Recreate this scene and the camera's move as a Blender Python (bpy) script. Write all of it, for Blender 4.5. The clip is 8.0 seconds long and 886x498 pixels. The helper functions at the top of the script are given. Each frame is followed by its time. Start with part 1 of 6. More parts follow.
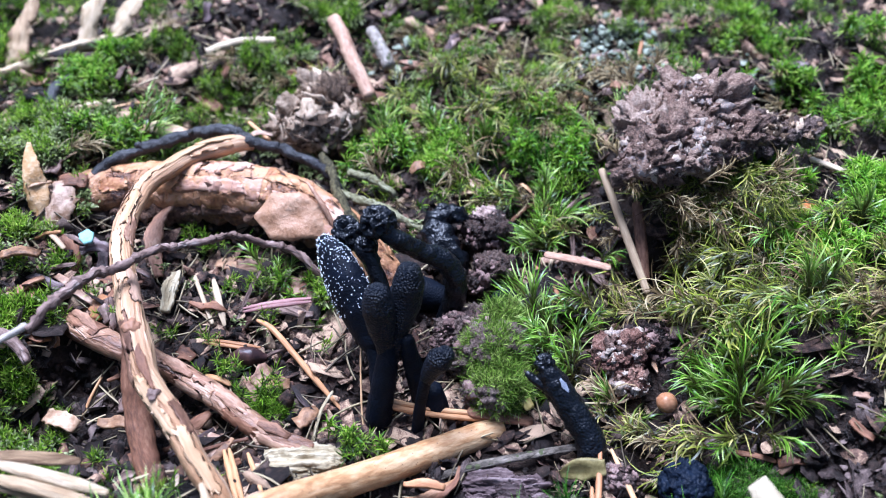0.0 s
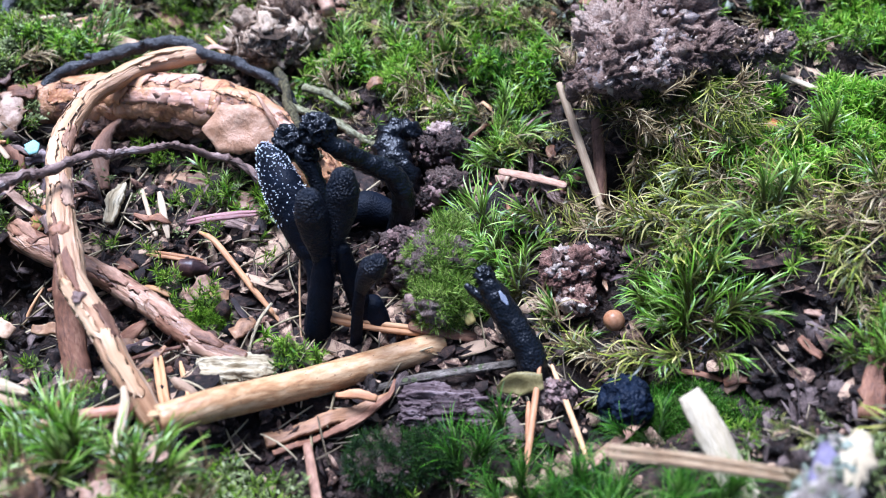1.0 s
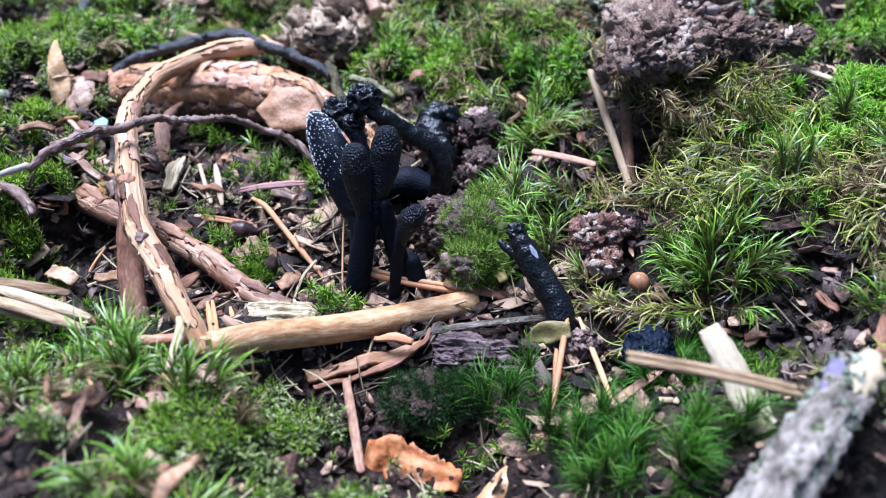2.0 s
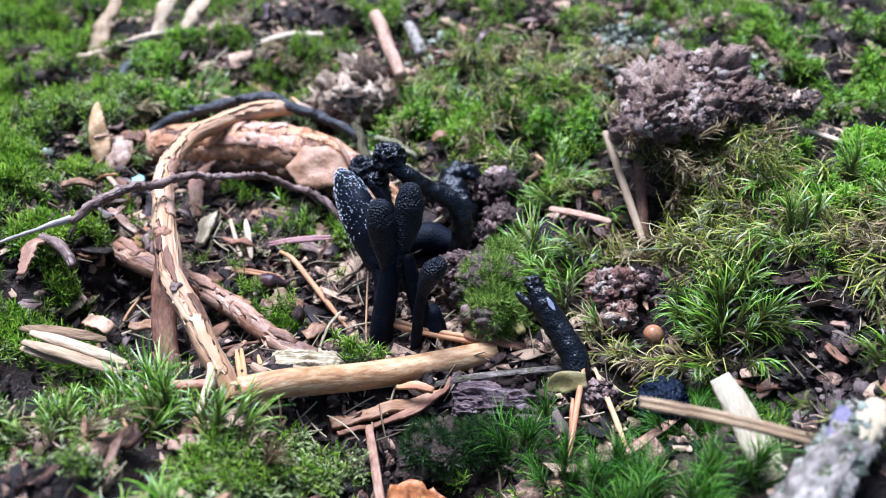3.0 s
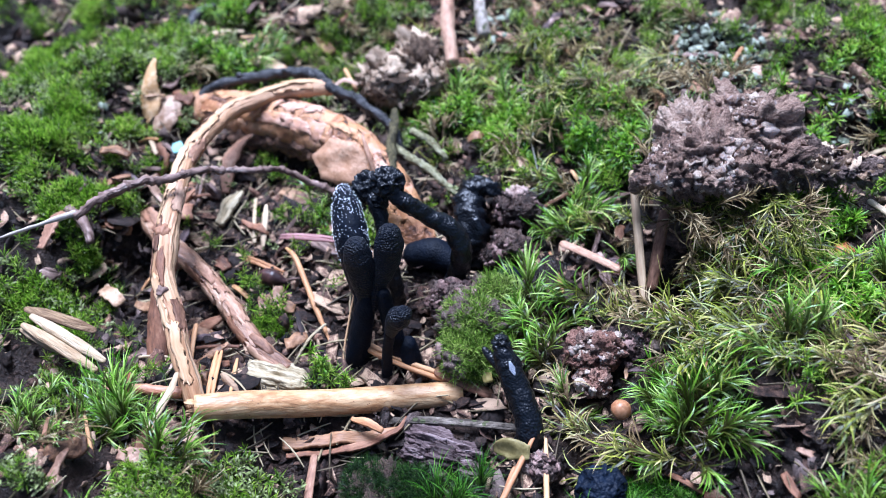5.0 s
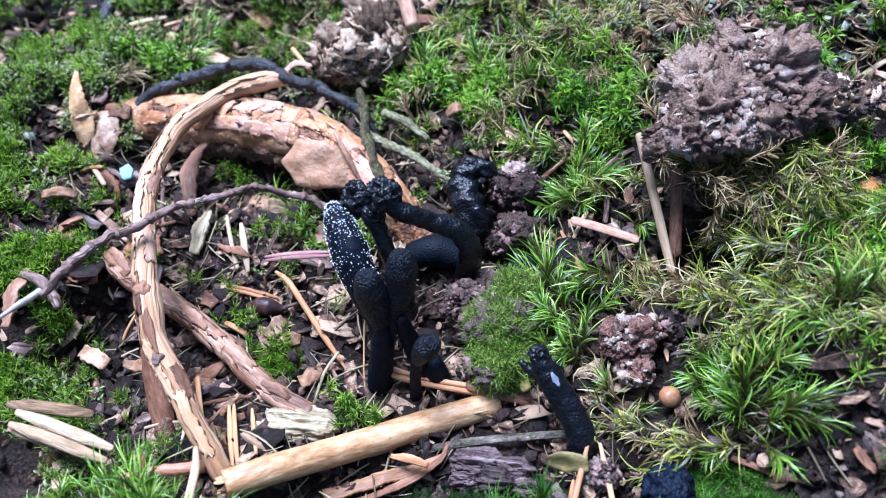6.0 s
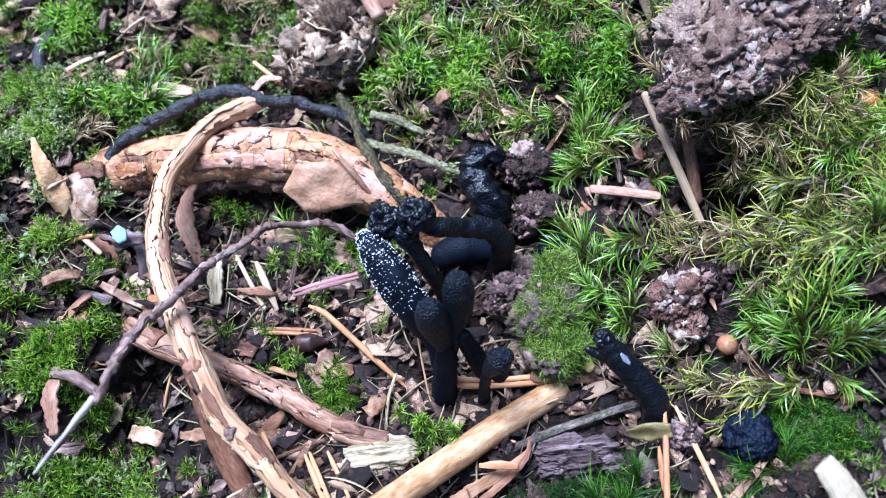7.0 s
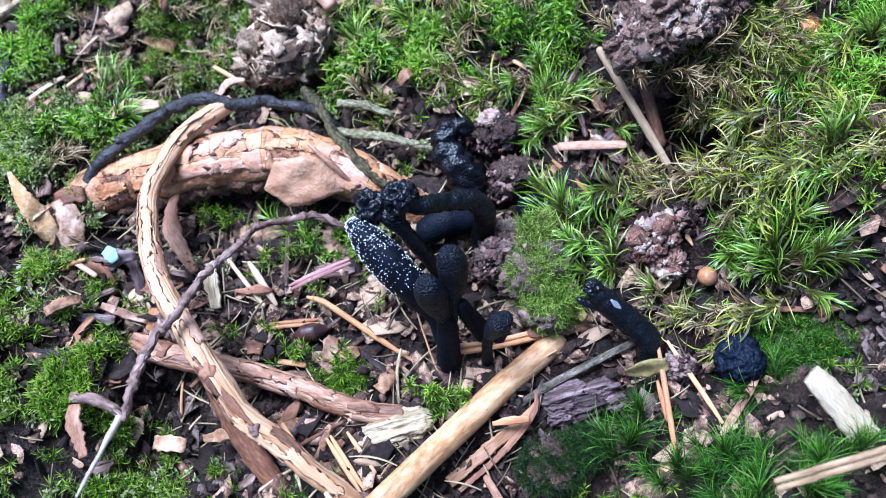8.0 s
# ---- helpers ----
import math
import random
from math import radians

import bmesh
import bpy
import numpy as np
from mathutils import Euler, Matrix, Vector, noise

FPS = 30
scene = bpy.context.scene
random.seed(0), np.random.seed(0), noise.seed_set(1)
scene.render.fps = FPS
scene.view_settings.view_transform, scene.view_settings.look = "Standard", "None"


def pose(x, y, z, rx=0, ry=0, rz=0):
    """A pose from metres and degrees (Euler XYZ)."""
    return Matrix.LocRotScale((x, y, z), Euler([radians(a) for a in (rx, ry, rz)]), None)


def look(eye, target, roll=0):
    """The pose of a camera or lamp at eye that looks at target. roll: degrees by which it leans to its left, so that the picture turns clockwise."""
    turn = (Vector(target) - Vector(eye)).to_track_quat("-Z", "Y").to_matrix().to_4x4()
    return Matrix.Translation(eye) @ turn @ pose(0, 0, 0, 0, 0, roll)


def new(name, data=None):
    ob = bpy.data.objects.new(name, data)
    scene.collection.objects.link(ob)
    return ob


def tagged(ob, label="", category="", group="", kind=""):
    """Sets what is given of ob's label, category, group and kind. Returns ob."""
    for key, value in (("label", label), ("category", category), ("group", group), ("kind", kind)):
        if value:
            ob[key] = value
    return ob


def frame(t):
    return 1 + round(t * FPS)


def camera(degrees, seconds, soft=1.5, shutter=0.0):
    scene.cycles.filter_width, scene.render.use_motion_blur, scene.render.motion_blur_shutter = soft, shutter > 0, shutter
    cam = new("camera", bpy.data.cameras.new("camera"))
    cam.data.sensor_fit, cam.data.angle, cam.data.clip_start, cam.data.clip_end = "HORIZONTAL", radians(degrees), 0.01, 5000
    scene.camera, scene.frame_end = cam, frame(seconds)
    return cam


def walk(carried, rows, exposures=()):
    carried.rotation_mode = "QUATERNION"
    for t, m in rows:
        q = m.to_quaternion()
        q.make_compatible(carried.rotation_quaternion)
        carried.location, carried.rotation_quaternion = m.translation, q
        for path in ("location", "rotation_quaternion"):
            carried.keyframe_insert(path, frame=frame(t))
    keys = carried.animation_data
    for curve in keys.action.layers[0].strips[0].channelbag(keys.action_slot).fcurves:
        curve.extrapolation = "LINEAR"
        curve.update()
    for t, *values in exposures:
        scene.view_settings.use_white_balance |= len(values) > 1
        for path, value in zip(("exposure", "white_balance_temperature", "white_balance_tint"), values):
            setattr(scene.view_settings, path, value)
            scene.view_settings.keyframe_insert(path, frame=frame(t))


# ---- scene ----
# the camera: a phone held by hand over a patch of forest floor, 12 to 16 cm above it
cam = camera(52.58, 8.0, soft=1.0)
PATH = [
    (0, -0.00086, 0.00007, 0.13137, 40.428, -0.149, -0.435),
    (0.5, 0.00192, 0.00252, 0.12429, 38.418, -0.014, 0.076),
    (1, 0.01261, -0.00338, 0.12283, 37.975, 0.632, 1.208),
    (1.5, 0.01206, -0.01391, 0.11932, 40.397, 1.279, 2.773),
    (1.7, 0.01362, -0.01856, 0.11731, 41.422, 1.477, 3.217),
    (2.8, 0.01208, -0.02900, 0.11944, 46.490, 1.750, 4.400),
    (3, 0.01360, -0.02920, 0.12071, 46.899, 2.139, 4.787),
    (3.5, 0.03044, -0.03520, 0.12986, 46.412, 2.700, 7.621),
    (4, 0.04947, -0.03470, 0.13537, 45.478, 3.657, 14.572),
    (4.5, 0.05367, -0.01886, 0.13804, 42.647, 4.368, 19.408),
    (4.7, 0.04933, -0.00762, 0.13967, 40.494, 4.645, 19.527),
    (5.8, 0.02900, 0.02036, 0.14104, 30.560, 6.041, 10.774),
    (6, 0.02277, 0.02650, 0.14307, 28.373, 6.287, 8.057),
    (6.5, 0.00899, 0.03675, 0.14529, 23.182, 6.048, 0.982),
    (7, 0.00052, 0.04387, 0.15090, 20.133, 5.545, -6.076),
    (7.5, -0.00183, 0.04484, 0.15532, 17.758, 5.514, -11.936),
    (8, -0.00332, 0.04540, 0.15794, 16.570, 5.634, -14.675),
]
walk(cam, [(t, pose(x, y, z, rx, ry, rz)) for t, x, y, z, rx, ry, rz in PATH], [(0.0, 1.35, 5000, 14), (3.5, 1.35, 5150, 12), (5.8, 1.35, 4900, 13), (8.0, 1.35, 4850, 12)])

cam.data.dof.use_dof = True
cam.data.dof.focus_distance = 0.15
cam.data.dof.aperture_fstop = 18.0

# ---- light: soft daylight under a high, thin canopy ----
SUN_UP, SUN_ROUND = 64.0, -25.0
world = bpy.data.worlds.new("daylight")
scene.world = world
world.use_nodes = True
wn, wl = world.node_tree.nodes, world.node_tree.links
sky = wn.new("ShaderNodeTexSky")
sky.sky_type = "NISHITA"
sky.sun_disc = False
sky.sun_elevation, sky.sun_rotation = radians(SUN_UP), radians(SUN_ROUND)
sky.dust_density, sky.air_density = 4.0, 1.0
wl.new(sky.outputs[0], wn["Background"].inputs[0])
wn["Background"].inputs[1].default_value = 0.058
sun = new("sun", bpy.data.lights.new("sun", "SUN"))
sun.data.energy, sun.data.angle, sun.data.color = 4.1, radians(28), (0.975, 0.96, 1.0)
_a, _e = radians(SUN_ROUND), radians(SUN_UP)
sun.matrix_world = look((math.sin(_a) * math.cos(_e), math.cos(_a) * math.cos(_e), math.sin(_e)), (0, 0, 0))

# ---- small tools ----
MM = 0.001
RNG = np.random.RandomState(11)


def mesh_object(name, verts, faces, material, parent=None, label="", uv=None, smooth=True):
    """One mesh object from points in millimetres."""
    me = bpy.data.meshes.new(name)
    me.from_pydata([tuple(float(c) * MM for c in v) for v in verts], [], faces)
    if uv is not None:
        layer = me.uv_layers.new(name="UVMap")
        for loop in me.loops:
            layer.data[loop.index].uv = uv[loop.vertex_index]
    me.materials.append(material)
    me.polygons.foreach_set("use_smooth", [smooth] * len(me.polygons))
    me.update()
    ob = new(name, me)
    ob.parent = parent
    if label:
        tagged(ob, label)
    return ob


def thing(name, label, category, group="", kind=""):
    """The empty that holds the parts of one thing."""
    return tagged(new(name), label, category, group, kind)


def spline(points, step):
    """A smooth line through points, as an array of places about step apart, with the share of the way at each."""
    p = np.array(points, float)
    p = np.vstack([2 * p[0] - p[1], p, 2 * p[-1] - p[-2]])
    out, at = [], []
    for i in range(1, len(p) - 2):
        n = max(2, int(np.linalg.norm(p[i + 1] - p[i]) / step))
        for k in range(n):
            t = k / n
            a, b, c, d = p[i - 1], p[i], p[i + 1], p[i + 2]
            out.append(0.5 * (2 * b + (c - a) * t + (2 * a - 5 * b + 4 * c - d) * t * t + (3 * b - a - 3 * c + d) * t**3))
            at.append(i - 1 + t)
    out.append(p[-2]), at.append(len(points) - 1.0)
    return np.array(out), np.array(at)


def bump3(v, freq, depth=3, keep=1.0):
    return noise.fractal(Vector(v) * freq, keep, 2.0, depth)


def tube(points, radii, n=16, step=0.8, amp=0.0, freq=0.5, flat=(1.0, 1.0), up=(0, 0, 1), ends=("round", "round"), seed=0.0, ridges=0.0, wobble=0.0):
    """Points, faces and surface coordinates of a solid along a line: rings of n points, rough by amp."""
    line, at = spline(points, step)
    radii = np.interp(at, range(len(points)), radii if hasattr(radii, "__len__") else [radii] * len(points))
    if wobble:
        line = line + wobble * np.array([noise.noise_vector(Vector(q) * 0.13 + Vector((seed, 0, 0))) + 0.3 * noise.noise_vector(Vector(q) * 0.45) for q in line])
    way = np.gradient(line, axis=0)
    way /= np.linalg.norm(way, axis=1)[:, None]
    length = np.concatenate([[0], np.cumsum(np.linalg.norm(np.diff(line, axis=0), axis=1))])
    rows = [(line[i], way[i], radii[i], length[i]) for i in range(len(line))]
    for end in (0, 1):
        if ends[end] == "round":
            c, w, r, s = rows[0] if end == 0 else rows[-1]
            sign = -1 if end == 0 else 1
            cap = [(c + sign * w * r * math.sin(f) * 0.9, w, max(r * math.cos(f), 0.04 * r), s + sign * r * f) for f in (0.4, 0.75, 1.05, 1.3, 1.48)]
            rows = cap[::-1] + rows if end == 0 else rows + cap
    verts, uv, faces = [], [], []
    for c, w, r, s in rows:
        side = np.cross(w, up)
        side /= np.linalg.norm(side) + 1e-9
        top = np.cross(side, w)
        for k in range(n):
            f = 2 * math.pi * k / n
            d = side * math.cos(f) * flat[0] + top * math.sin(f) * flat[1]
            v = c + d * r
            if amp:
                v = v + d * amp * bump3(v + seed, freq)
            if ridges:
                v = v + d * ridges * r * noise.noise(Vector((math.cos(f) * 3 + seed, math.sin(f) * 3, s * 0.03)))
            verts.append(v)
            uv.append((s * MM, f * max(r, 0.3) * MM))
    m = len(rows)
    for i in range(m - 1):
        for k in range(n):
            faces.append((i * n + k, i * n + (k + 1) % n, (i + 1) * n + (k + 1) % n, (i + 1) * n + k))
    faces.append(tuple(range(n))[::-1])
    faces.append(tuple((m - 1) * n + k for k in range(n)))
    return verts, faces, uv


def blob(centre, radii, amp=0.3, freq=0.5, detail=4, seed=0.0, depth=4, ridged=False, keep=1.0, along=None):
    """A lump: a ball drawn out to radii and broken up by noise."""
    bm = bmesh.new()
    bmesh.ops.create_icosphere(bm, subdivisions=detail, radius=1.0)
    verts = []
    for v in bm.verts:
        p = np.array(v.co) * radii
        k = bump3((p if along is None else p * along) + seed, freq, depth, keep)
        if ridged:
            k = 0.6 - 2.2 * abs(k)
        verts.append(np.array(centre) + p + np.array(v.co) * amp * k)
    faces = [tuple(v.index for v in f.verts) for f in bm.faces]
    bm.free()
    return verts, faces, [(v[0] * MM, v[1] * MM) for v in verts]


def sheet(points, widths, thick=0.25, cup=0.0, n=6, step=0.8, jag=0.0, up=(0, 0, 1), seed=0, ripple=0.0):
    """A thin leaf, strip or flake along a line: widths across it, cupped and torn at the edge, with both faces."""
    r = np.random.RandomState(seed + 1)
    line, at = spline(points, step)
    widths = np.interp(at, range(len(points)), widths if hasattr(widths, "__len__") else [widths] * len(points))
    way = np.gradient(line, axis=0)
    way /= np.linalg.norm(way, axis=1)[:, None]
    length = np.concatenate([[0], np.cumsum(np.linalg.norm(np.diff(line, axis=0), axis=1))])
    tops, lows, uv = [], [], []
    for i, c in enumerate(line):
        side = np.cross(way[i], up)
        side /= np.linalg.norm(side) + 1e-9
        top = np.cross(side, way[i])
        la, lb = 1 + jag * r.uniform(-1, 1), 1 + jag * r.uniform(-1, 1)
        for k in range(n + 1):
            s = (2 * k / n - 1) * (la if k < n / 2 else lb) * widths[i] / 2
            rise = cup * s * s / max(widths[i], 0.3) + ripple * noise.noise(Vector((length[i] * 0.25, s * 0.4, seed * 3.7)))
            v = c + side * s + top * rise
            tops.append(v + top * thick / 2), lows.append(v - top * thick / 2)
            uv.append((length[i] * MM, s * MM))
    m, w = len(line), n + 1
    faces = []
    for i in range(m - 1):
        for k in range(n):
            a, b, c, d = i * w + k, i * w + k + 1, (i + 1) * w + k + 1, (i + 1) * w + k
            faces.append((a, b, c, d)), faces.append((m * w + d, m * w + c, m * w + b, m * w + a))
    rim = [k for k in range(n)] + [i * w + n for i in range(m - 1)] + [(m - 1) * w + k for k in range(n, 0, -1)] + [i * w for i in range(m - 1, 0, -1)]
    for a, b in zip(rim, rim[1:] + rim[:1]):
        faces.append((b, a, m * w + a, m * w + b))
    return tops + lows, faces, uv + uv


# ---- materials ----
def surface(name, stops, scale, rough=0.7, bump=0.4, fine=6.0, vary=0.25, island=False, grain=None, gloss=0.28, depth=0.0004, age_and_shade=None, through_light=0.0, speck=None, cracks=None):
    """A node material. stops: colours from dark to light, laid out by noise of scale per metre; fine: how much smaller
    the relief is;
    grain: stretch along the length, by the surface coordinates; moss leaves darken to a base colour of brown old growth
    and painted inner shade; speck: (scale, size, colour)."""
    m = bpy.data.materials.new(name)
    m.use_nodes = True
    nt = m.node_tree
    nodes, links = nt.nodes, nt.links
    bsdf = nodes["Principled BSDF"]
    coord = nodes.new("ShaderNodeTexCoord")
    vec = coord.outputs["Object"]
    if grain:
        mp = nodes.new("ShaderNodeMapping")
        mp.inputs["Scale"].default_value = (grain, 1.0, 1.0)
        links.new(coord.outputs["UV"], mp.inputs[0])
        vec = mp.outputs[0]
    info = nodes.new("ShaderNodeNewGeometry") if island else nodes.new("ShaderNodeObjectInfo")
    chance = info.outputs["Random Per Island"] if island else info.outputs["Random"]

    def noise_at(s, detail=6.0, dist=0.4):
        t = nodes.new("ShaderNodeTexNoise")
        t.inputs["Scale"].default_value, t.inputs["Detail"].default_value, t.inputs["Distortion"].default_value = s, detail, dist
        t.inputs["Roughness"].default_value = 0.62
        links.new(vec, t.inputs["Vector"])
        return t.outputs["Fac"]

    def math_node(op, a, b):
        t = nodes.new("ShaderNodeMath")
        t.operation = op
        for k, v in enumerate((a, b)):
            if hasattr(v, "is_linked"):
                links.new(v, t.inputs[k])
            else:
                t.inputs[k].default_value = v
        return t.outputs[0]

    coarse = noise_at(scale)
    grit = noise_at(scale * fine, 5.0, 0.0)
    mixed = math_node("ADD", math_node("MULTIPLY", coarse, 0.6), math_node("MULTIPLY", grit, 0.4))
    mixed = math_node("ADD", mixed, math_node("MULTIPLY", math_node("SUBTRACT", chance, 0.5), vary))
    ramp = nodes.new("ShaderNodeValToRGB")
    els = ramp.color_ramp.elements
    lo, hi = 0.33, 0.67
    for k, rgb in enumerate(stops):
        where = lo + (hi - lo) * k / (len(stops) - 1)
        el = els[k] if k < 2 else els.new(where)
        el.position, el.color = where, (*rgb, 1)
    links.new(mixed, ramp.inputs[0])
    colour = ramp.outputs[0]
    # leaf bases fade to brown old growth with the moss's inner shade painted in
    if age_and_shade:
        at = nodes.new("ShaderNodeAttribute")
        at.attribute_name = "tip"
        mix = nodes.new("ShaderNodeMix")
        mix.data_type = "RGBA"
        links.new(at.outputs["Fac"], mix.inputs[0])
        mix.inputs[6].default_value = (*age_and_shade, 1)
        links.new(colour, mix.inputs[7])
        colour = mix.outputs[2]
    if speck:
        vor = nodes.new("ShaderNodeTexVoronoi")
        vor.inputs["Scale"].default_value = speck[0]
        links.new(coord.outputs["Object"], vor.inputs["Vector"])
        less = math_node("LESS_THAN", vor.outputs["Distance"], speck[1])
        less = math_node("MULTIPLY", less, math_node("GREATER_THAN", noise_at(scale * 1.7), 0.47))
        mix = nodes.new("ShaderNodeMix")
        mix.data_type = "RGBA"
        links.new(less, mix.inputs[0])
        links.new(colour, mix.inputs[6])
        mix.inputs[7].default_value = (*speck[2], 1)
        colour = mix.outputs[2]
    split = None
    if cracks:
        cm = nodes.new("ShaderNodeMapping")
        cm.inputs["Scale"].default_value = (cracks[2], 1.0, 1.0)
        links.new(coord.outputs["UV"], cm.inputs[0])
        warp = nodes.new("ShaderNodeTexNoise")
        warp.inputs["Scale"].default_value, warp.inputs["Detail"].default_value = cracks[0] * 1.3, 4
        links.new(cm.outputs[0], warp.inputs["Vector"])
        addv = nodes.new("ShaderNodeVectorMath")
        addv.operation = "MULTIPLY_ADD"
        links.new(warp.outputs["Color"], addv.inputs[0])
        addv.inputs[1].default_value = (0.8 / cracks[0],) * 3
        links.new(cm.outputs[0], addv.inputs[2])
        vor = nodes.new("ShaderNodeTexVoronoi")
        vor.feature = "DISTANCE_TO_EDGE"
        vor.inputs["Scale"].default_value = cracks[0]
        links.new(addv.outputs[0], vor.inputs["Vector"])
        rise = nodes.new("ShaderNodeMapRange")
        rise.inputs["From Max"].default_value = cracks[1]
        links.new(vor.outputs["Distance"], rise.inputs[0])
        split = rise.outputs[0]
        plate = nodes.new("ShaderNodeTexVoronoi")
        plate.inputs["Scale"].default_value = cracks[0]
        links.new(addv.outputs[0], plate.inputs["Vector"])
        sep = nodes.new("ShaderNodeSeparateColor")
        links.new(plate.outputs["Color"], sep.inputs[0])
        links.new(math_node("ADD", mixed, math_node("MULTIPLY", math_node("SUBTRACT", sep.outputs[0], 0.5), 0.14)), ramp.inputs[0])
        mix = nodes.new("ShaderNodeMix")
        mix.data_type = "RGBA"
        links.new(math_node("ADD", math_node("MULTIPLY", split, 1 - cracks[3]), cracks[3]), mix.inputs[0])
        mix.inputs[6].default_value = (*[c * 0.6 for c in stops[0]], 1)
        links.new(colour, mix.inputs[7])
        colour = mix.outputs[2]
    links.new(colour, bsdf.inputs["Base Color"])
    bsdf.inputs["Roughness"].default_value = rough
    bsdf.inputs["Specular IOR Level"].default_value = gloss
    rr = math_node("ADD", math_node("MULTIPLY", grit, 0.3), rough - 0.15)
    links.new(rr, bsdf.inputs["Roughness"])
    if bump:
        b = nodes.new("ShaderNodeBump")
        b.inputs["Strength"].default_value, b.inputs["Distance"].default_value = bump, depth
        tall = math_node("ADD", grit, math_node("MULTIPLY", coarse, 0.6))
        if split:
            tall = math_node("ADD", tall, math_node("MULTIPLY", split, 0.32))
        links.new(tall, b.inputs["Height"])
        links.new(b.outputs[0], bsdf.inputs["Normal"])
    if through_light:
        tr = nodes.new("ShaderNodeBsdfTranslucent")
        links.new(colour, tr.inputs[0])
        ms = nodes.new("ShaderNodeMixShader")
        ms.inputs[0].default_value = through_light
        links.new(bsdf.outputs[0], ms.inputs[1]), links.new(tr.outputs[0], ms.inputs[2])
        links.new(ms.outputs[0], nodes["Material Output"].inputs[0])
    return m


def grainy(name, colour, cell, bump, rough, wrinkle=0.0, shine=0.1):
    """The skin of the black fungi: fine grains, and wrinkles where it has shrivelled."""
    m = bpy.data.materials.new(name)
    m.use_nodes = True
    nodes, links = m.node_tree.nodes, m.node_tree.links
    bsdf = nodes["Principled BSDF"]
    coord = nodes.new("ShaderNodeTexCoord")
    vor = nodes.new("ShaderNodeTexVoronoi")
    vor.inputs["Scale"].default_value = cell
    links.new(coord.outputs["Object"], vor.inputs["Vector"])
    nz = nodes.new("ShaderNodeTexNoise")
    nz.inputs["Scale"].default_value, nz.inputs["Detail"].default_value = 420, 4
    links.new(coord.outputs["Object"], nz.inputs["Vector"])
    mul = nodes.new("ShaderNodeMath")
    mul.operation = "MULTIPLY_ADD"
    links.new(nz.outputs["Fac"], mul.inputs[0])
    mul.inputs[1].default_value = wrinkle
    links.new(vor.outputs["Distance"], mul.inputs[2])
    b = nodes.new("ShaderNodeBump")
    b.invert = True
    b.inputs["Strength"].default_value, b.inputs["Distance"].default_value = bump, 0.0004
    links.new(mul.outputs[0], b.inputs["Height"])
    links.new(b.outputs[0], bsdf.inputs["Normal"])
    ramp = nodes.new("ShaderNodeValToRGB")
    ramp.color_ramp.elements[0].position, ramp.color_ramp.elements[1].position = 0.35, 0.7
    ramp.color_ramp.elements[0].color = (*[c * 0.7 for c in colour], 1)
    ramp.color_ramp.elements[1].color = (*[c * 1.5 for c in colour], 1)
    links.new(nz.outputs["Fac"], ramp.inputs[0])
    links.new(ramp.outputs[0], bsdf.inputs["Base Color"])
    bsdf.inputs["Roughness"].default_value = rough
    bsdf.inputs["Specular IOR Level"].default_value = shine
    return m


SOIL = surface("humus", [(0.0025, 0.0015, 0.001), (0.009, 0.0055, 0.004), (0.024, 0.0145, 0.0105), (0.075, 0.048, 0.036)], 230, rough=0.5, bump=0.9, fine=7, depth=0.002, gloss=0.3)
CRUMB = surface("soil_crumbs", [(0.004, 0.0028, 0.0022), (0.014, 0.0085, 0.0062), (0.036, 0.022, 0.0165), (0.09, 0.06, 0.046)], 900, rough=0.6, bump=0.8, vary=0.5, island=True, gloss=0.22)
CLOD = surface("crumbly_earth", [(0.008, 0.005, 0.0038), (0.038, 0.022, 0.016), (0.11, 0.067, 0.05), (0.27, 0.185, 0.145)], 420, rough=0.5, bump=1.0, fine=6, depth=0.0018, vary=0.25, gloss=0.4)
CLOD_PINK = surface("pinkish_earth", [(0.056, 0.026, 0.0181), (0.269, 0.13, 0.0912), (0.538, 0.31, 0.223), (0.806, 0.54, 0.418)], 480, rough=0.6, bump=1.0, fine=6, depth=0.0018, vary=0.15)
CLOD_GREY = surface("greyish_earth", [(0.02, 0.013, 0.01), (0.1, 0.066, 0.053), (0.25, 0.175, 0.145), (0.48, 0.38, 0.325)], 480, rough=0.7, bump=1.0, fine=6, depth=0.0018, vary=0.1)
FLAKE = surface("litter", [(0.01, 0.006, 0.005), (0.03, 0.0165, 0.012), (0.078, 0.042, 0.029), (0.175, 0.1, 0.065), (0.44, 0.3, 0.19)], 900, rough=0.65, bump=0.7, vary=0.42, island=True)
CHIPPED = surface("torn_bark", [(0.016, 0.009, 0.007), (0.05, 0.025, 0.018), (0.13, 0.063, 0.041), (0.28, 0.15, 0.094), (0.56, 0.37, 0.25)], 700, rough=0.6, bump=0.9, vary=0.42, island=True, depth=0.0006)
CHUNKS = surface("rotten_wood_chunks", [(0.13, 0.078, 0.058), (0.34, 0.21, 0.155), (0.5, 0.335, 0.245), (0.41, 0.355, 0.345), (0.58, 0.43, 0.325), (0.78, 0.63, 0.5)], 900, rough=0.5, bump=1.0, vary=0.45, island=True, depth=0.0008)
DARK_CHIP = surface("dark_rotten_scraps", [(0.01, 0.0065, 0.005), (0.036, 0.024, 0.02), (0.085, 0.058, 0.05), (0.2, 0.145, 0.125)], 700, rough=0.5, bump=1.0, vary=0.55, island=True, gloss=0.3)
LEAF_HEAP = surface("packed_leaf_crumbs", [(0.04, 0.024, 0.015), (0.16, 0.1, 0.062), (0.32, 0.22, 0.14), (0.5, 0.38, 0.27)], 500, rough=0.65, bump=1.0, fine=5, depth=0.0012)
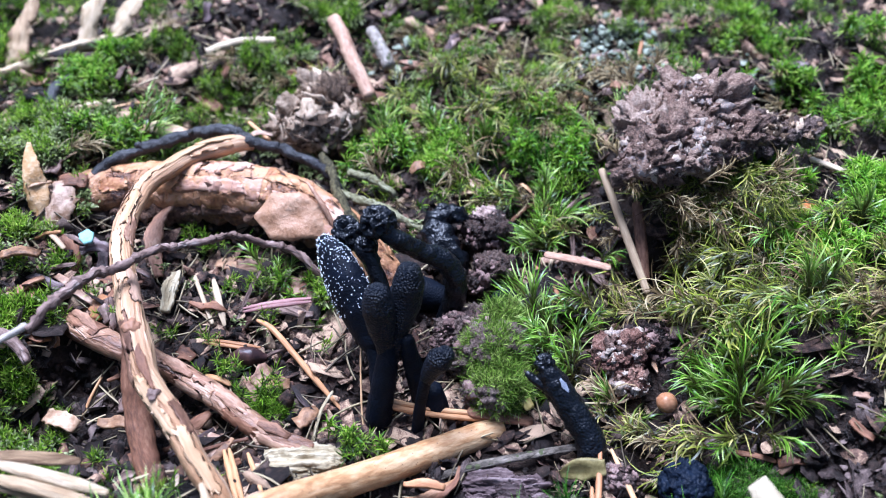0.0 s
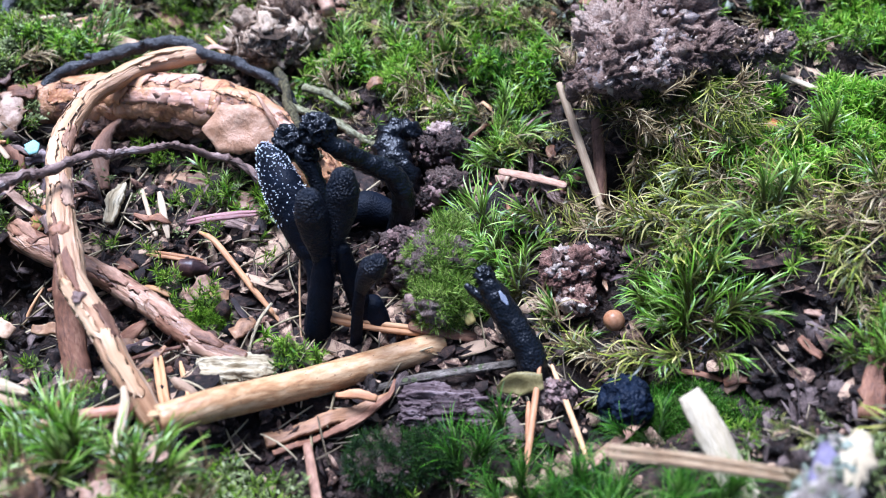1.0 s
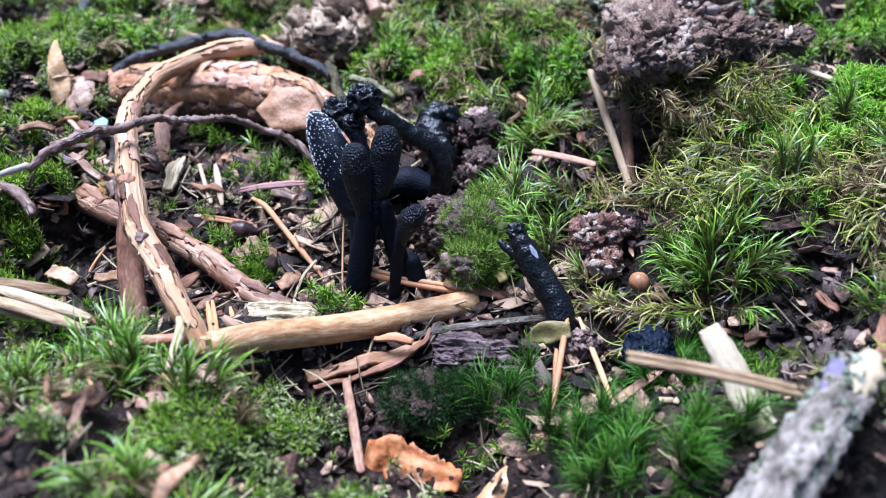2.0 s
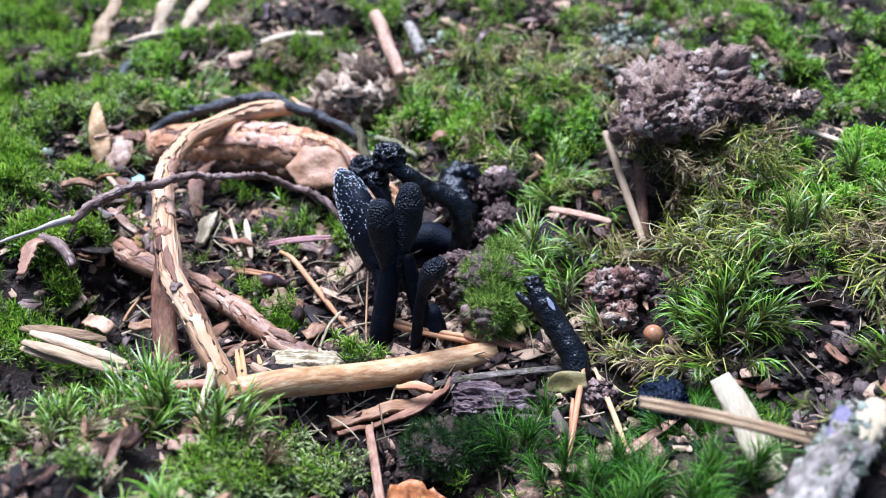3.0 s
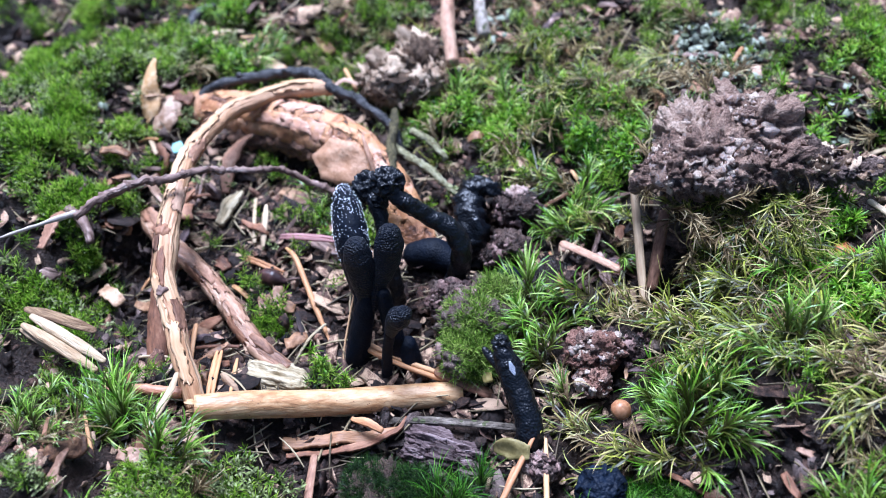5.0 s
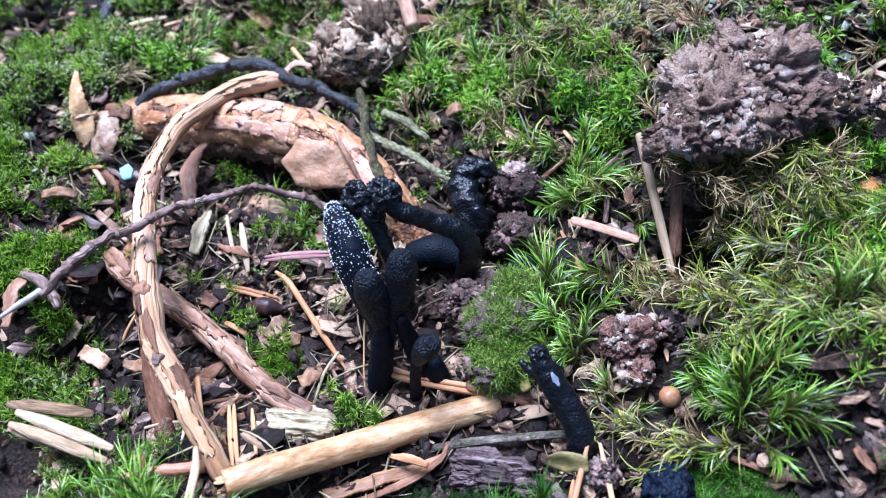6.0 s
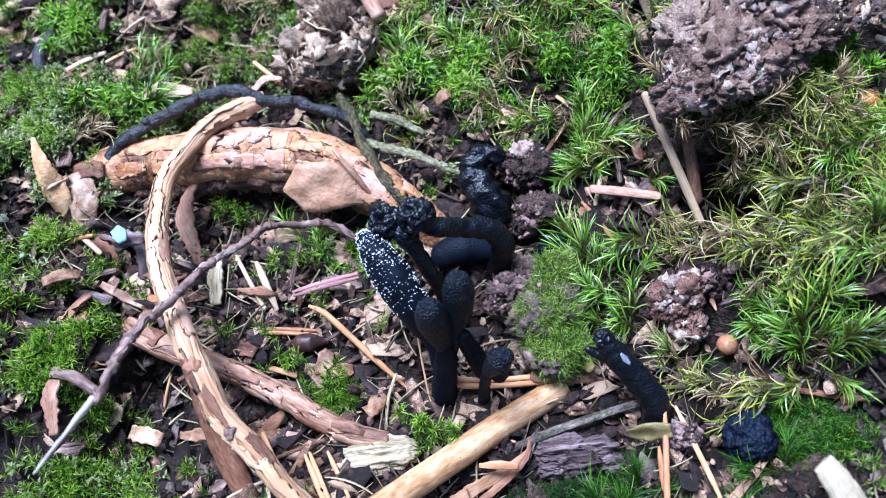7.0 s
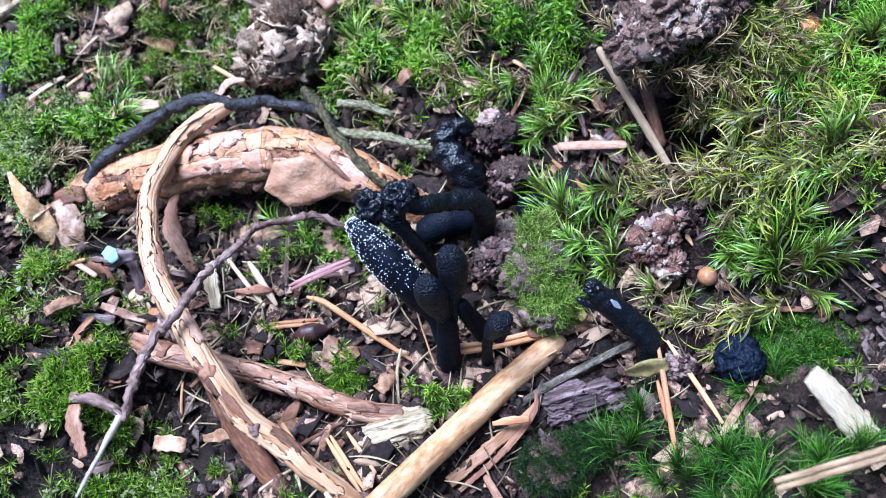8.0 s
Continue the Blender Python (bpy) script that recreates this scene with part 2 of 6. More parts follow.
HEAP = surface("packed_rotten_wood", [(0.09, 0.054, 0.04), (0.29, 0.18, 0.13), (0.5, 0.345, 0.255), (0.7, 0.54, 0.42)], 420, rough=0.5, bump=1.0, fine=6, depth=0.0016, gloss=0.3)
LEAF_CRUMB = surface("pale_leaf_crumbs", [(0.06, 0.036, 0.02), (0.2, 0.125, 0.074), (0.36, 0.245, 0.155), (0.56, 0.43, 0.3)], 700, rough=0.65, bump=0.8, vary=0.45, island=True)
ROT = surface("rotten_crumbs", [(0.02, 0.011, 0.009), (0.08, 0.045, 0.038), (0.17, 0.1, 0.085), (0.3, 0.2, 0.17)], 900, rough=0.6, bump=0.7, vary=0.35, island=True)
FIBRE = surface("dry_stems", [(0.08, 0.06, 0.035), (0.2, 0.155, 0.08), (0.36, 0.29, 0.17)], 500, rough=0.6, bump=0.3, vary=0.8, island=True)
BARK = surface("root_bark", [(0.05, 0.022, 0.014), (0.24, 0.105, 0.048), (0.42, 0.21, 0.095), (0.5, 0.28, 0.16), (0.54, 0.34, 0.25)], 160, rough=0.42, bump=1.0, fine=5, depth=0.0008, cracks=(120, 0.012, 1.6, 0.7), gloss=0.4, vary=0.06)
BARK_PEEL = surface("peeling_bark", [(0.24, 0.095, 0.04), (0.42, 0.205, 0.09), (0.47, 0.25, 0.12), (0.47, 0.26, 0.18), (0.55, 0.36, 0.25)], 130, rough=0.4, bump=1.0, vary=0.12, cracks=(170, 0.01, 1.2, 0.85), gloss=0.28)
STICK = surface("stick_bark", [(0.28, 0.14, 0.065), (0.45, 0.255, 0.13), (0.55, 0.355, 0.205), (0.68, 0.51, 0.35)], 330, rough=0.42, bump=1.0, grain=0.06, fine=4, depth=0.0006, cracks=(170, 0.04, 0.12, 0.9), gloss=0.4, vary=0.06)
STICK_DARK = surface("brown_branch_bark", [(0.07, 0.032, 0.02), (0.22, 0.11, 0.062), (0.38, 0.22, 0.13), (0.58, 0.42, 0.3)], 330, rough=0.36, bump=1.0, grain=0.22, fine=4, depth=0.0006, cracks=(120, 0.012, 0.5, 0.85), gloss=0.5, vary=0.06)
PITH = surface("bare_wood", [(0.28, 0.14, 0.06), (0.46, 0.29, 0.14), (0.6, 0.44, 0.25)], 420, rough=0.5, bump=0.3, grain=0.12, vary=0.06)
PEELED = surface("inner_bark", [(0.29, 0.145, 0.065), (0.45, 0.255, 0.125), (0.54, 0.345, 0.19), (0.62, 0.44, 0.28)], 360, rough=0.42, bump=0.7, grain=0.1, gloss=0.35, vary=0.06)
TWIG = surface("twig_bark", [(0.035, 0.02, 0.016), (0.12, 0.073, 0.056), (0.24, 0.16, 0.13), (0.46, 0.37, 0.32)], 420, rough=0.6, bump=1.0, grain=0.4, fine=3, cracks=(420, 0.05, 0.2, 0.4), vary=0.06)
TWIG_PALE = surface("bleached_twig", [(0.2, 0.17, 0.14), (0.42, 0.37, 0.31), (0.6, 0.55, 0.48)], 400, rough=0.6, bump=0.4, grain=0.2)
RED_TWIG = surface("red_twig_bark", [(0.09, 0.03, 0.018), (0.24, 0.09, 0.045), (0.36, 0.16, 0.085), (0.46, 0.25, 0.15)], 300, rough=0.4, bump=0.6, grain=0.3, gloss=0.4)
BLACK_TWIG = surface("black_rootlet", [(0.002, 0.002, 0.0022), (0.008, 0.0075, 0.0085), (0.026, 0.025, 0.028), (0.07, 0.066, 0.07)], 500, rough=0.42, bump=1.0, fine=4, gloss=0.5, vary=0.06)
STRAW = surface("straw", [(0.16, 0.065, 0.025), (0.37, 0.2, 0.085), (0.54, 0.36, 0.19), (0.72, 0.56, 0.36)], 170, rough=0.36, bump=0.6, grain=0.35, fine=7, speck=(1300, 0.15, (0.17, 0.09, 0.045)), gloss=0.4, vary=0.06)
NEEDLE_TAN = surface("dry_needle", [(0.25, 0.11, 0.045), (0.46, 0.24, 0.105), (0.6, 0.38, 0.2)], 500, rough=0.5, bump=0.4, grain=0.1, vary=0.4)
NEEDLE_PALE = surface("pale_needle", [(0.28, 0.19, 0.11), (0.46, 0.35, 0.22), (0.6, 0.49, 0.34)], 500, rough=0.55, bump=0.3, grain=0.1, vary=0.2)
NEEDLE_PINK = surface("pinkish_needle", [(0.14, 0.06, 0.055), (0.3, 0.15, 0.14), (0.48, 0.3, 0.29)], 500, rough=0.45, bump=0.4, grain=0.1, vary=0.2)
VIOLET = surface("violet_broken_wood", [(0.06, 0.05, 0.08), (0.15, 0.125, 0.18), (0.3, 0.26, 0.33)], 420, rough=0.5, bump=0.7, grain=0.3)
NEEDLE_ORANGE = surface("orange_needle", [(0.24, 0.10, 0.045), (0.42, 0.2, 0.09), (0.56, 0.34, 0.19)], 500, rough=0.5, bump=0.3, grain=0.15, vary=0.2)
BROWN = surface("brown_bark_scrap", [(0.06, 0.025, 0.014), (0.19, 0.085, 0.045), (0.35, 0.19, 0.11)], 420, rough=0.6, bump=0.6, grain=0.3, vary=0.2)
BROWN_ORANGE = surface("orange_brown_bark", [(0.05, 0.024, 0.012), (0.18, 0.085, 0.038), (0.34, 0.18, 0.085)], 420, rough=0.5, bump=0.6, grain=0.15, gloss=0.4)
PINK_BARK = surface("pinkish_bark_scrap", [(0.09, 0.042, 0.025), (0.26, 0.135, 0.08), (0.46, 0.3, 0.2)], 420, rough=0.6, bump=0.5, grain=0.3, vary=0.25)
LEAF_TAN = surface("dead_leaf", [(0.07, 0.033, 0.017), (0.24, 0.125, 0.062), (0.38, 0.225, 0.125), (0.54, 0.375, 0.245)], 330, rough=0.5, bump=0.5, vary=0.3, fine=4, through_light=0.12)
LEAF_PINK = surface("pale_dead_leaf", [(0.1, 0.05, 0.03), (0.24, 0.135, 0.085), (0.37, 0.23, 0.155), (0.5, 0.36, 0.27)], 330, rough=0.5, bump=0.6, vary=0.3, fine=4, through_light=0.1)
LEAF_STRIP = surface("yellowish_dead_leaf", [(0.15, 0.065, 0.02), (0.34, 0.175, 0.06), (0.44, 0.26, 0.11), (0.54, 0.37, 0.21)], 330, rough=0.5, bump=0.6, fine=4, through_light=0.1)
LEAF_CREAM = surface("mouldy_cream_leaf", [(0.18, 0.0968, 0.0504), (0.396, 0.273, 0.185), (0.522, 0.405, 0.302), (0.612, 0.528, 0.437)], 260, rough=0.5, bump=0.5, fine=4, through_light=0.1)
LEAF_SMOOTH = surface("smooth_dead_leaf", [(0.17, 0.08, 0.04), (0.3, 0.16, 0.085), (0.38, 0.22, 0.13), (0.46, 0.3, 0.19)], 180, rough=0.45, bump=0.8, fine=5)
LEAF_ORANGE = surface("orange_dead_leaf", [(0.16, 0.05, 0.02), (0.46, 0.17, 0.055), (0.58, 0.27, 0.12), (0.6, 0.37, 0.27)], 200, rough=0.45, bump=0.6, vary=0.2, fine=4, through_light=0.1, speck=(500, 0.2, (0.05, 0.025, 0.015)))
LEAF_OLIVE = surface("olive_dead_leaf", [(0.1, 0.08, 0.025), (0.2, 0.16, 0.06), (0.3, 0.25, 0.11)], 300, rough=0.5, bump=0.4)
LEAF_YELLOW = surface("yellow_leaf", [(0.25, 0.18, 0.04), (0.38, 0.29, 0.09), (0.46, 0.37, 0.17)], 300, rough=0.5, bump=0.3)
CHIP_PALE = surface("rotten_wood", [(0.06, 0.042, 0.02), (0.25, 0.19, 0.10), (0.42, 0.345, 0.215), (0.6, 0.53, 0.38)], 620, rough=0.75, bump=1.0, grain=0.15, fine=3, depth=0.0008)
WOOD_PURPLE = surface("weathered_wood", [(0.012, 0.007, 0.007), (0.045, 0.028, 0.027), (0.12, 0.08, 0.078), (0.3, 0.235, 0.225)], 520, rough=0.6, bump=1.0, grain=0.15, fine=4, depth=0.0006)
MOSSY_BARK = surface("mossy_bark", [(0.035, 0.03, 0.014), (0.12, 0.10, 0.045), (0.23, 0.215, 0.11), (0.4, 0.38, 0.25)], 650, rough=0.75, bump=1.0, grain=0.6, fine=3, depth=0.001)
WOOD_WHITE = surface("bleached_wood", [(0.3, 0.22, 0.12), (0.5, 0.4, 0.25), (0.68, 0.58, 0.41)], 420, rough=0.6, bump=0.9, grain=0.2, depth=0.0006)
WOOD_TAN = surface("weathered_tan_wood", [(0.14, 0.08, 0.04), (0.34, 0.225, 0.12), (0.48, 0.36, 0.22), (0.62, 0.5, 0.35)], 380, rough=0.6, bump=1.0, grain=0.15, fine=4, depth=0.0008)
WOOD_GREY = surface("grey_dead_wood", [(0.05, 0.04, 0.03), (0.2, 0.165, 0.13), (0.42, 0.36, 0.3), (0.68, 0.62, 0.54)], 300, rough=0.7, bump=1.0, grain=0.5, fine=5, depth=0.0014, speck=(600, 0.3, (0.1, 0.11, 0.05)))
LICHEN = surface("lichen", [(0.06, 0.07, 0.04), (0.14, 0.16, 0.11), (0.28, 0.3, 0.23)], 600, rough=0.8, bump=0.6, vary=0.6, island=True)
SEED = surface("seed_skin", [(0.02, 0.01, 0.01), (0.06, 0.028, 0.024), (0.12, 0.065, 0.05)], 400, rough=0.35, bump=0.2)
BALL = surface("orange_gall", [(0.15, 0.055, 0.022), (0.27, 0.115, 0.05), (0.36, 0.19, 0.1)], 300, rough=0.35, bump=0.15)
BLUE_CHIP = surface("blue_green_chip", [(0.155, 0.315, 0.285), (0.236, 0.413, 0.375), (0.31, 0.488, 0.45)], 500, rough=0.6, bump=0.3)
WHITE = surface("white_fungal_crust", [(0.22, 0.14, 0.11), (0.45, 0.33, 0.28), (0.66, 0.53, 0.46)], 900, rough=0.7, bump=0.9)
PALE_SPOT = surface("pale_grey_patch", [(0.05, 0.055, 0.075), (0.13, 0.14, 0.175), (0.24, 0.255, 0.3)], 900, rough=0.45, bump=0.4)
RED = surface("red_scrap", [(0.25, 0.04, 0.03), (0.45, 0.11, 0.07), (0.55, 0.25, 0.16)], 400, rough=0.45, bump=0.3)
GREEN_LEAF = surface("small_green_leaf", [(0.1, 0.2, 0.03), (0.2, 0.32, 0.06), (0.3, 0.42, 0.12)], 400, rough=0.45, bump=0.2)

SKIN = grainy("black_matt_skin", (0.0026, 0.0042, 0.0085), 2800, 0.3, 0.6)
SKIN_GRAINY = grainy("black_grainy_skin", (0.0026, 0.0042, 0.0085), 2700, 0.95, 0.5, 0.2, 0.22)
SKIN_WRINKLED = grainy("black_shrivelled_skin", (0.0022, 0.003, 0.005), 2200, 0.42, 0.36, 1.8, 0.36)
DOTS = surface("white_grains", [(0.55, 0.57, 0.6), (0.7, 0.72, 0.75), (0.8, 0.82, 0.85)], 800, rough=0.6, bump=0.0)

# leaf base colours: brown old growth with painted-in shade of the moss interior
STAR_MOSS = surface("star_moss_leaves", [(0.06, 0.09, 0.007), (0.09, 0.25, 0.007), (0.2, 0.46, 0.014), (0.38, 0.65, 0.035), (0.58, 0.76, 0.13)], 90, rough=0.36, bump=0.0, vary=0.32, island=True, age_and_shade=(0.035, 0.055, 0.008), through_light=0.5, gloss=0.3)
TALL_MOSS = surface("tall_moss_leaves", [(0.05, 0.07, 0.006), (0.06, 0.17, 0.006), (0.14, 0.33, 0.01), (0.27, 0.5, 0.03), (0.5, 0.66, 0.16)], 90, rough=0.33, bump=0.0, vary=0.34, island=True, age_and_shade=(0.045, 0.036, 0.009), through_light=0.35, gloss=0.35)
FRONT_MOSS = surface("deep_green_moss_leaves", [(0.01, 0.024, 0.003), (0.018, 0.07, 0.004), (0.045, 0.16, 0.007), (0.1, 0.28, 0.013), (0.26, 0.45, 0.07)], 90, rough=0.38, bump=0.0, vary=0.34, island=True, age_and_shade=(0.015, 0.025, 0.005), through_light=0.35, gloss=0.12)
CLOD_MOSS = surface("clod_moss_leaves", [(0.055, 0.11, 0.01), (0.14, 0.28, 0.02), (0.3, 0.47, 0.05), (0.5, 0.62, 0.15)], 200, rough=0.45, bump=0.0, vary=0.4, island=True, age_and_shade=(0.06, 0.065, 0.02), through_light=0.3, gloss=0.1)
FINE_MOSS = surface("fine_moss_leaves", [(0.05, 0.12, 0.008), (0.2, 0.4, 0.015), (0.4, 0.66, 0.035), (0.64, 0.8, 0.13)], 70, rough=0.42, bump=0.0, vary=0.3, island=True, age_and_shade=(0.02, 0.03, 0.008), through_light=0.5, gloss=0.25)
GREY_MOSS = surface("greyish_moss_leaves", [(0.06, 0.075, 0.02), (0.17, 0.21, 0.06), (0.3, 0.35, 0.13), (0.46, 0.48, 0.25)], 90, rough=0.55, bump=0.0, vary=0.28, island=True, age_and_shade=(0.025, 0.028, 0.012), through_light=0.25, gloss=0.1)
FEATHER_MOSS = surface("feather_moss_leaves", [(0.03, 0.045, 0.004), (0.12, 0.18, 0.006), (0.28, 0.37, 0.014), (0.52, 0.56, 0.06), (0.72, 0.64, 0.2)], 110, rough=0.4, bump=0.0, vary=0.4, island=True, age_and_shade=(0.05, 0.045, 0.012), through_light=0.33, gloss=0.35)
DEAD_MOSS = surface("withered_moss", [(0.06, 0.04, 0.014), (0.2, 0.14, 0.055), (0.42, 0.31, 0.14), (0.62, 0.51, 0.29)], 200, rough=0.6, bump=0.0, vary=0.45, island=True, age_and_shade=(0.05, 0.032, 0.015), through_light=0.2, gloss=0.1)
DARK_MOSS = surface("dark_wet_moss", [(0.008, 0.02, 0.006), (0.02, 0.05, 0.01), (0.05, 0.11, 0.015)], 150, rough=0.35, bump=0.0, vary=0.5, island=True, age_and_shade=(0.01, 0.015, 0.008), through_light=0.15, gloss=0.1)

# ---- the ground ----
TABLE = np.random.RandomState(5).rand(128, 128)


def value_noise(x, y):
    xi, yi = np.floor(x).astype(int), np.floor(y).astype(int)
    fx, fy = x - xi, y - yi
    fx, fy = fx * fx * (3 - 2 * fx), fy * fy * (3 - 2 * fy)
    g = lambda a, b: TABLE[a % 128, b % 128]
    return (g(xi, yi) * (1 - fx) + g(xi + 1, yi) * fx) * (1 - fy) + (g(xi, yi + 1) * (1 - fx) + g(xi + 1, yi + 1) * fx) * fy - 0.5


# rises and hollows: middle, spread along x and y, height, in millimetres
MOUNDS = [
    (-86, 80, 17, 18, 17), (-96, 116, 14, 22, 8), (-72, 136, 16, 10, 7), (-45, 28, 30, 22, 20), (62, 36, 17, 12, 19), (84, 95, 24, 26, 12),
    (60, 78, 12, 10, 5), (95, 155, 45, 26, 7), (10, 172, 70, 22, 7), (4, 46, 13, 8, -5), (-58, 76, 9, 6, -6), (46, 103, 8, 5, -7), (-64, 85, 6, 9, -8), (46, 126, 12, 7, 9),
    (-66, 110, 5, 5, -3.5), (8, 84, 7, 7, -3), (31, 83, 5, 5, -3.5), (8, 105, 5, 6, -2), (22, 67, 4, 5, -2), (37, 61, 5, 5, -2), (44, 101, 7, 4, -4), (55, 65, 8, 4, -3),
]


def tufted(x, y):
    """Where the moss stands thick (1) and where the soil shows through (0)."""
    k = value_noise(x / 5.2 + 31, y / 5.2) + 0.7 * value_noise(x / 12 + 9, y / 12 + 4) + 0.5 * value_noise(x / 2.6, y / 2.6 + 60)
    return np.clip(0.5 + 1.5 * k, 0, 1)


def lie(x, y):
    """Height of the ground without its fine relief, in millimetres."""
    x, y = np.asarray(x, float), np.asarray(y, float)
    z = np.zeros(np.broadcast(x, y).shape)
    for cx, cy, sx, sy, h in MOUNDS:
        z = z + h * np.exp(-(((x - cx) / sx) ** 2) / 2 - ((y - cy) / sy) ** 2 / 2)
    return z


def ground_z(x, y):
    x, y = np.asarray(x, float), np.asarray(y, float)
    rough = 0.55 + 0.95 * np.clip((np.hypot(x + 12, (y - 88) * 1.1) - 22) / 40, 0, 1)
    relief = 5.0 * value_noise(x / 23 + 7, y / 23) + 4.0 * value_noise(x / 8.5, y / 8.5 + 3) + 2.2 * value_noise(x / 3.1 + 5, y / 3.1)
    near = np.clip(1.5 - np.hypot(x + 15, y - 110) / 400, 0, 1)
    return lie(x, y) - 0.8 + near * (rough * relief + 0.9 * value_noise(x / 1.3, y / 1.3))


def spread(lo, hi, step, far):
    """Lines from far to far, close together between lo and hi."""
    mid = list(np.arange(lo, hi + step / 2, step))
    out, d = [], step
    while not out or out[-1] < far:
        d *= 1.4
        out.append((out[-1] if out else 0) + d)
    return np.array([lo - v for v in out[::-1]] + mid + [hi + v for v in out])


gx, gy = spread(-170, 140, 1.0, 3e5), spread(-10, 235, 1.0, 3e5)
X, Y = np.meshgrid(gx, gy)
Z = ground_z(X, Y)
nx, ny = len(gx), len(gy)
i0 = (np.arange(ny - 1)[:, None] * nx + np.arange(nx - 1)[None, :]).ravel()


def fast_mesh(name, verts, tris, material, age_and_shade=None):
    """A mesh object from arrays of points (metres) and triangles or quads."""
    me = bpy.data.meshes.new(name)
    k = tris.shape[1]
    me.vertices.add(len(verts))
    me.vertices.foreach_set("co", np.ascontiguousarray(verts, np.float32).ravel())
    me.loops.add(tris.size)
    me.loops.foreach_set("vertex_index", tris.astype(np.int32).ravel())
    me.polygons.add(len(tris))
    me.polygons.foreach_set("loop_start", np.arange(0, tris.size, k, dtype=np.int32))
    me.update(calc_edges=True)
    me.polygons.foreach_set("use_smooth", np.ones(len(tris), bool))
    if age_and_shade is not None:
        me.attributes.new("tip", "FLOAT", "POINT").data.foreach_set("value", np.ascontiguousarray(age_and_shade, np.float32))
    me.materials.append(material)
    return new(name, me)


ground = fast_mesh("ground", np.stack([X.ravel(), Y.ravel(), Z.ravel()], 1) * MM, np.stack([i0, i0 + 1, i0 + nx + 1, i0 + nx], 1), SOIL)
tagged(ground, "dark damp forest soil with humus and rotting litter", "ground", kind="structure")

# ---- black club fungi ----
def fungus(label, stalk, stalk_r, head=None, head_r=None, skin=SKIN, amp=0.12, freq=0.6, flat=(1, 1), seed=0.0, lumps=(), group="clustered black fungi"):
    ob = thing("club_fungus", label, "fungus", group)
    v, f, uv = tube(stalk, stalk_r, n=20, step=0.5, amp=amp, freq=freq, up=(0.25, 1, 0.15), seed=seed)
    mesh_object("stem", v, f, SKIN if skin is SKIN_GRAINY else skin, ob, uv=uv)
    if head:
        v, f, uv = tube(head, head_r, n=26, step=0.4, amp=amp, freq=freq, flat=flat, up=(0.25, 1, 0.15), seed=seed + 3)
        mesh_object("head", v, f, skin, ob, uv=uv)
    for c, r, a, fq in lumps:
        v, f, _ = blob(c, r, a, fq, 5, seed + 9, 3, True)
        mesh_object("head", v, f, SKIN_WRINKLED, ob)
    return ob


SPOTTED, SPOTTED_R = [(-19.0, 96.6, 18.9), (-17.7, 94.2, 18.6), (-15.6, 90.2, 17.0), (-13.4, 86.4, 14.6), (-11.5, 82.8, 11.4)], [1.9, 3.1, 3.6, 3.1, 2.1]
spotted = fungus("black club fungus dotted with white grains, leaning back", [(-12.5, 85, 13), (-10.6, 80.8, 9.5), (-10.2, 76.8, 4), (-10.2, 73.8, -3)], [1.7, 1.6, 1.6, 1.7], SPOTTED, SPOTTED_R, flat=(1.28, 0.85), seed=1)
r = np.random.RandomState(4)
hv, hf, _ = tube(SPOTTED, SPOTTED_R, n=26, step=0.4, amp=0.12, freq=0.6, flat=(1.28, 0.85), up=(0.25, 1, 0.15), seed=4)
dv, df, dn = [], [], 0
ico = bmesh.new()
bmesh.ops.create_icosphere(ico, subdivisions=1, radius=1.0)
iv, jf = [np.array(v.co) for v in ico.verts], [tuple(v.index for v in f.verts) for f in ico.faces]
ico.free()
for k in range(3400):
    c = hv[r.randint(len(hv))] + r.normal(0, 0.12, 3)
    share = np.clip((c[1] - 84.5) / 13.0, 0, 1)
    if r.rand() > 0.12 + 0.9 * share**0.8 or c[1] < 84.5:
        continue
    s = r.uniform(0.05, 0.12)
    dv += [c + v * s for v in iv]
    df += [tuple(i + dn for i in f) for f in jf]
    dn += len(iv)
tagged(mesh_object("spore_dusting", dv, df, DOTS, next(o for o in spotted.children if o.name.startswith("head"))), "white spore grains", kind="stuff")

forked = fungus("black club fungus forked into two rounded grainy heads", [(-8.6, 79.2, 14.5), (-9.0, 77.9, 11), (-9.7, 76.3, 7), (-10.4, 74.7, 2.5), (-10.8, 73.6, -3)], [1.3, 1.85, 2.0, 2.15, 2.45],
                [(-9.9, 82.2, 24.4), (-9.8, 81.8, 22.2), (-9.5, 81.0, 19.0), (-9.1, 80.0, 15.8), (-8.8, 79.1, 12.5)], [2.0, 2.55, 2.4, 1.7, 1.35], skin=SKIN_GRAINY, seed=12)
v, f, uv = tube([(-5.1, 85.6, 25.3), (-5.2, 85.0, 23.4), (-5.7, 83.6, 20.0), (-6.9, 81.3, 16.0), (-8.2, 79.2, 12.0)], [2.0, 2.55, 2.3, 1.55, 1.4], n=26, step=0.4, amp=0.12, freq=0.6, up=(0.25, 1, 0.15), seed=23)
mesh_object("head", v, f, SKIN_GRAINY, forked, uv=uv)
fungus("small black club fungus with a rounded head", [(-2.6, 74.5, 13), (-3.3, 73.9, 9), (-3.9, 73.0, 4), (-4.2, 72.4, 0), (-4.3, 72.2, -3)], [0.95, 0.9, 0.95, 1.1, 1.4],
       [(0.3, 75.2, 18.7), (-0.5, 75.0, 17.6), (-1.6, 74.8, 15.6), (-2.7, 74.5, 12.6)], [1.55, 2.05, 1.6, 0.95], skin=SKIN_GRAINY, seed=31)
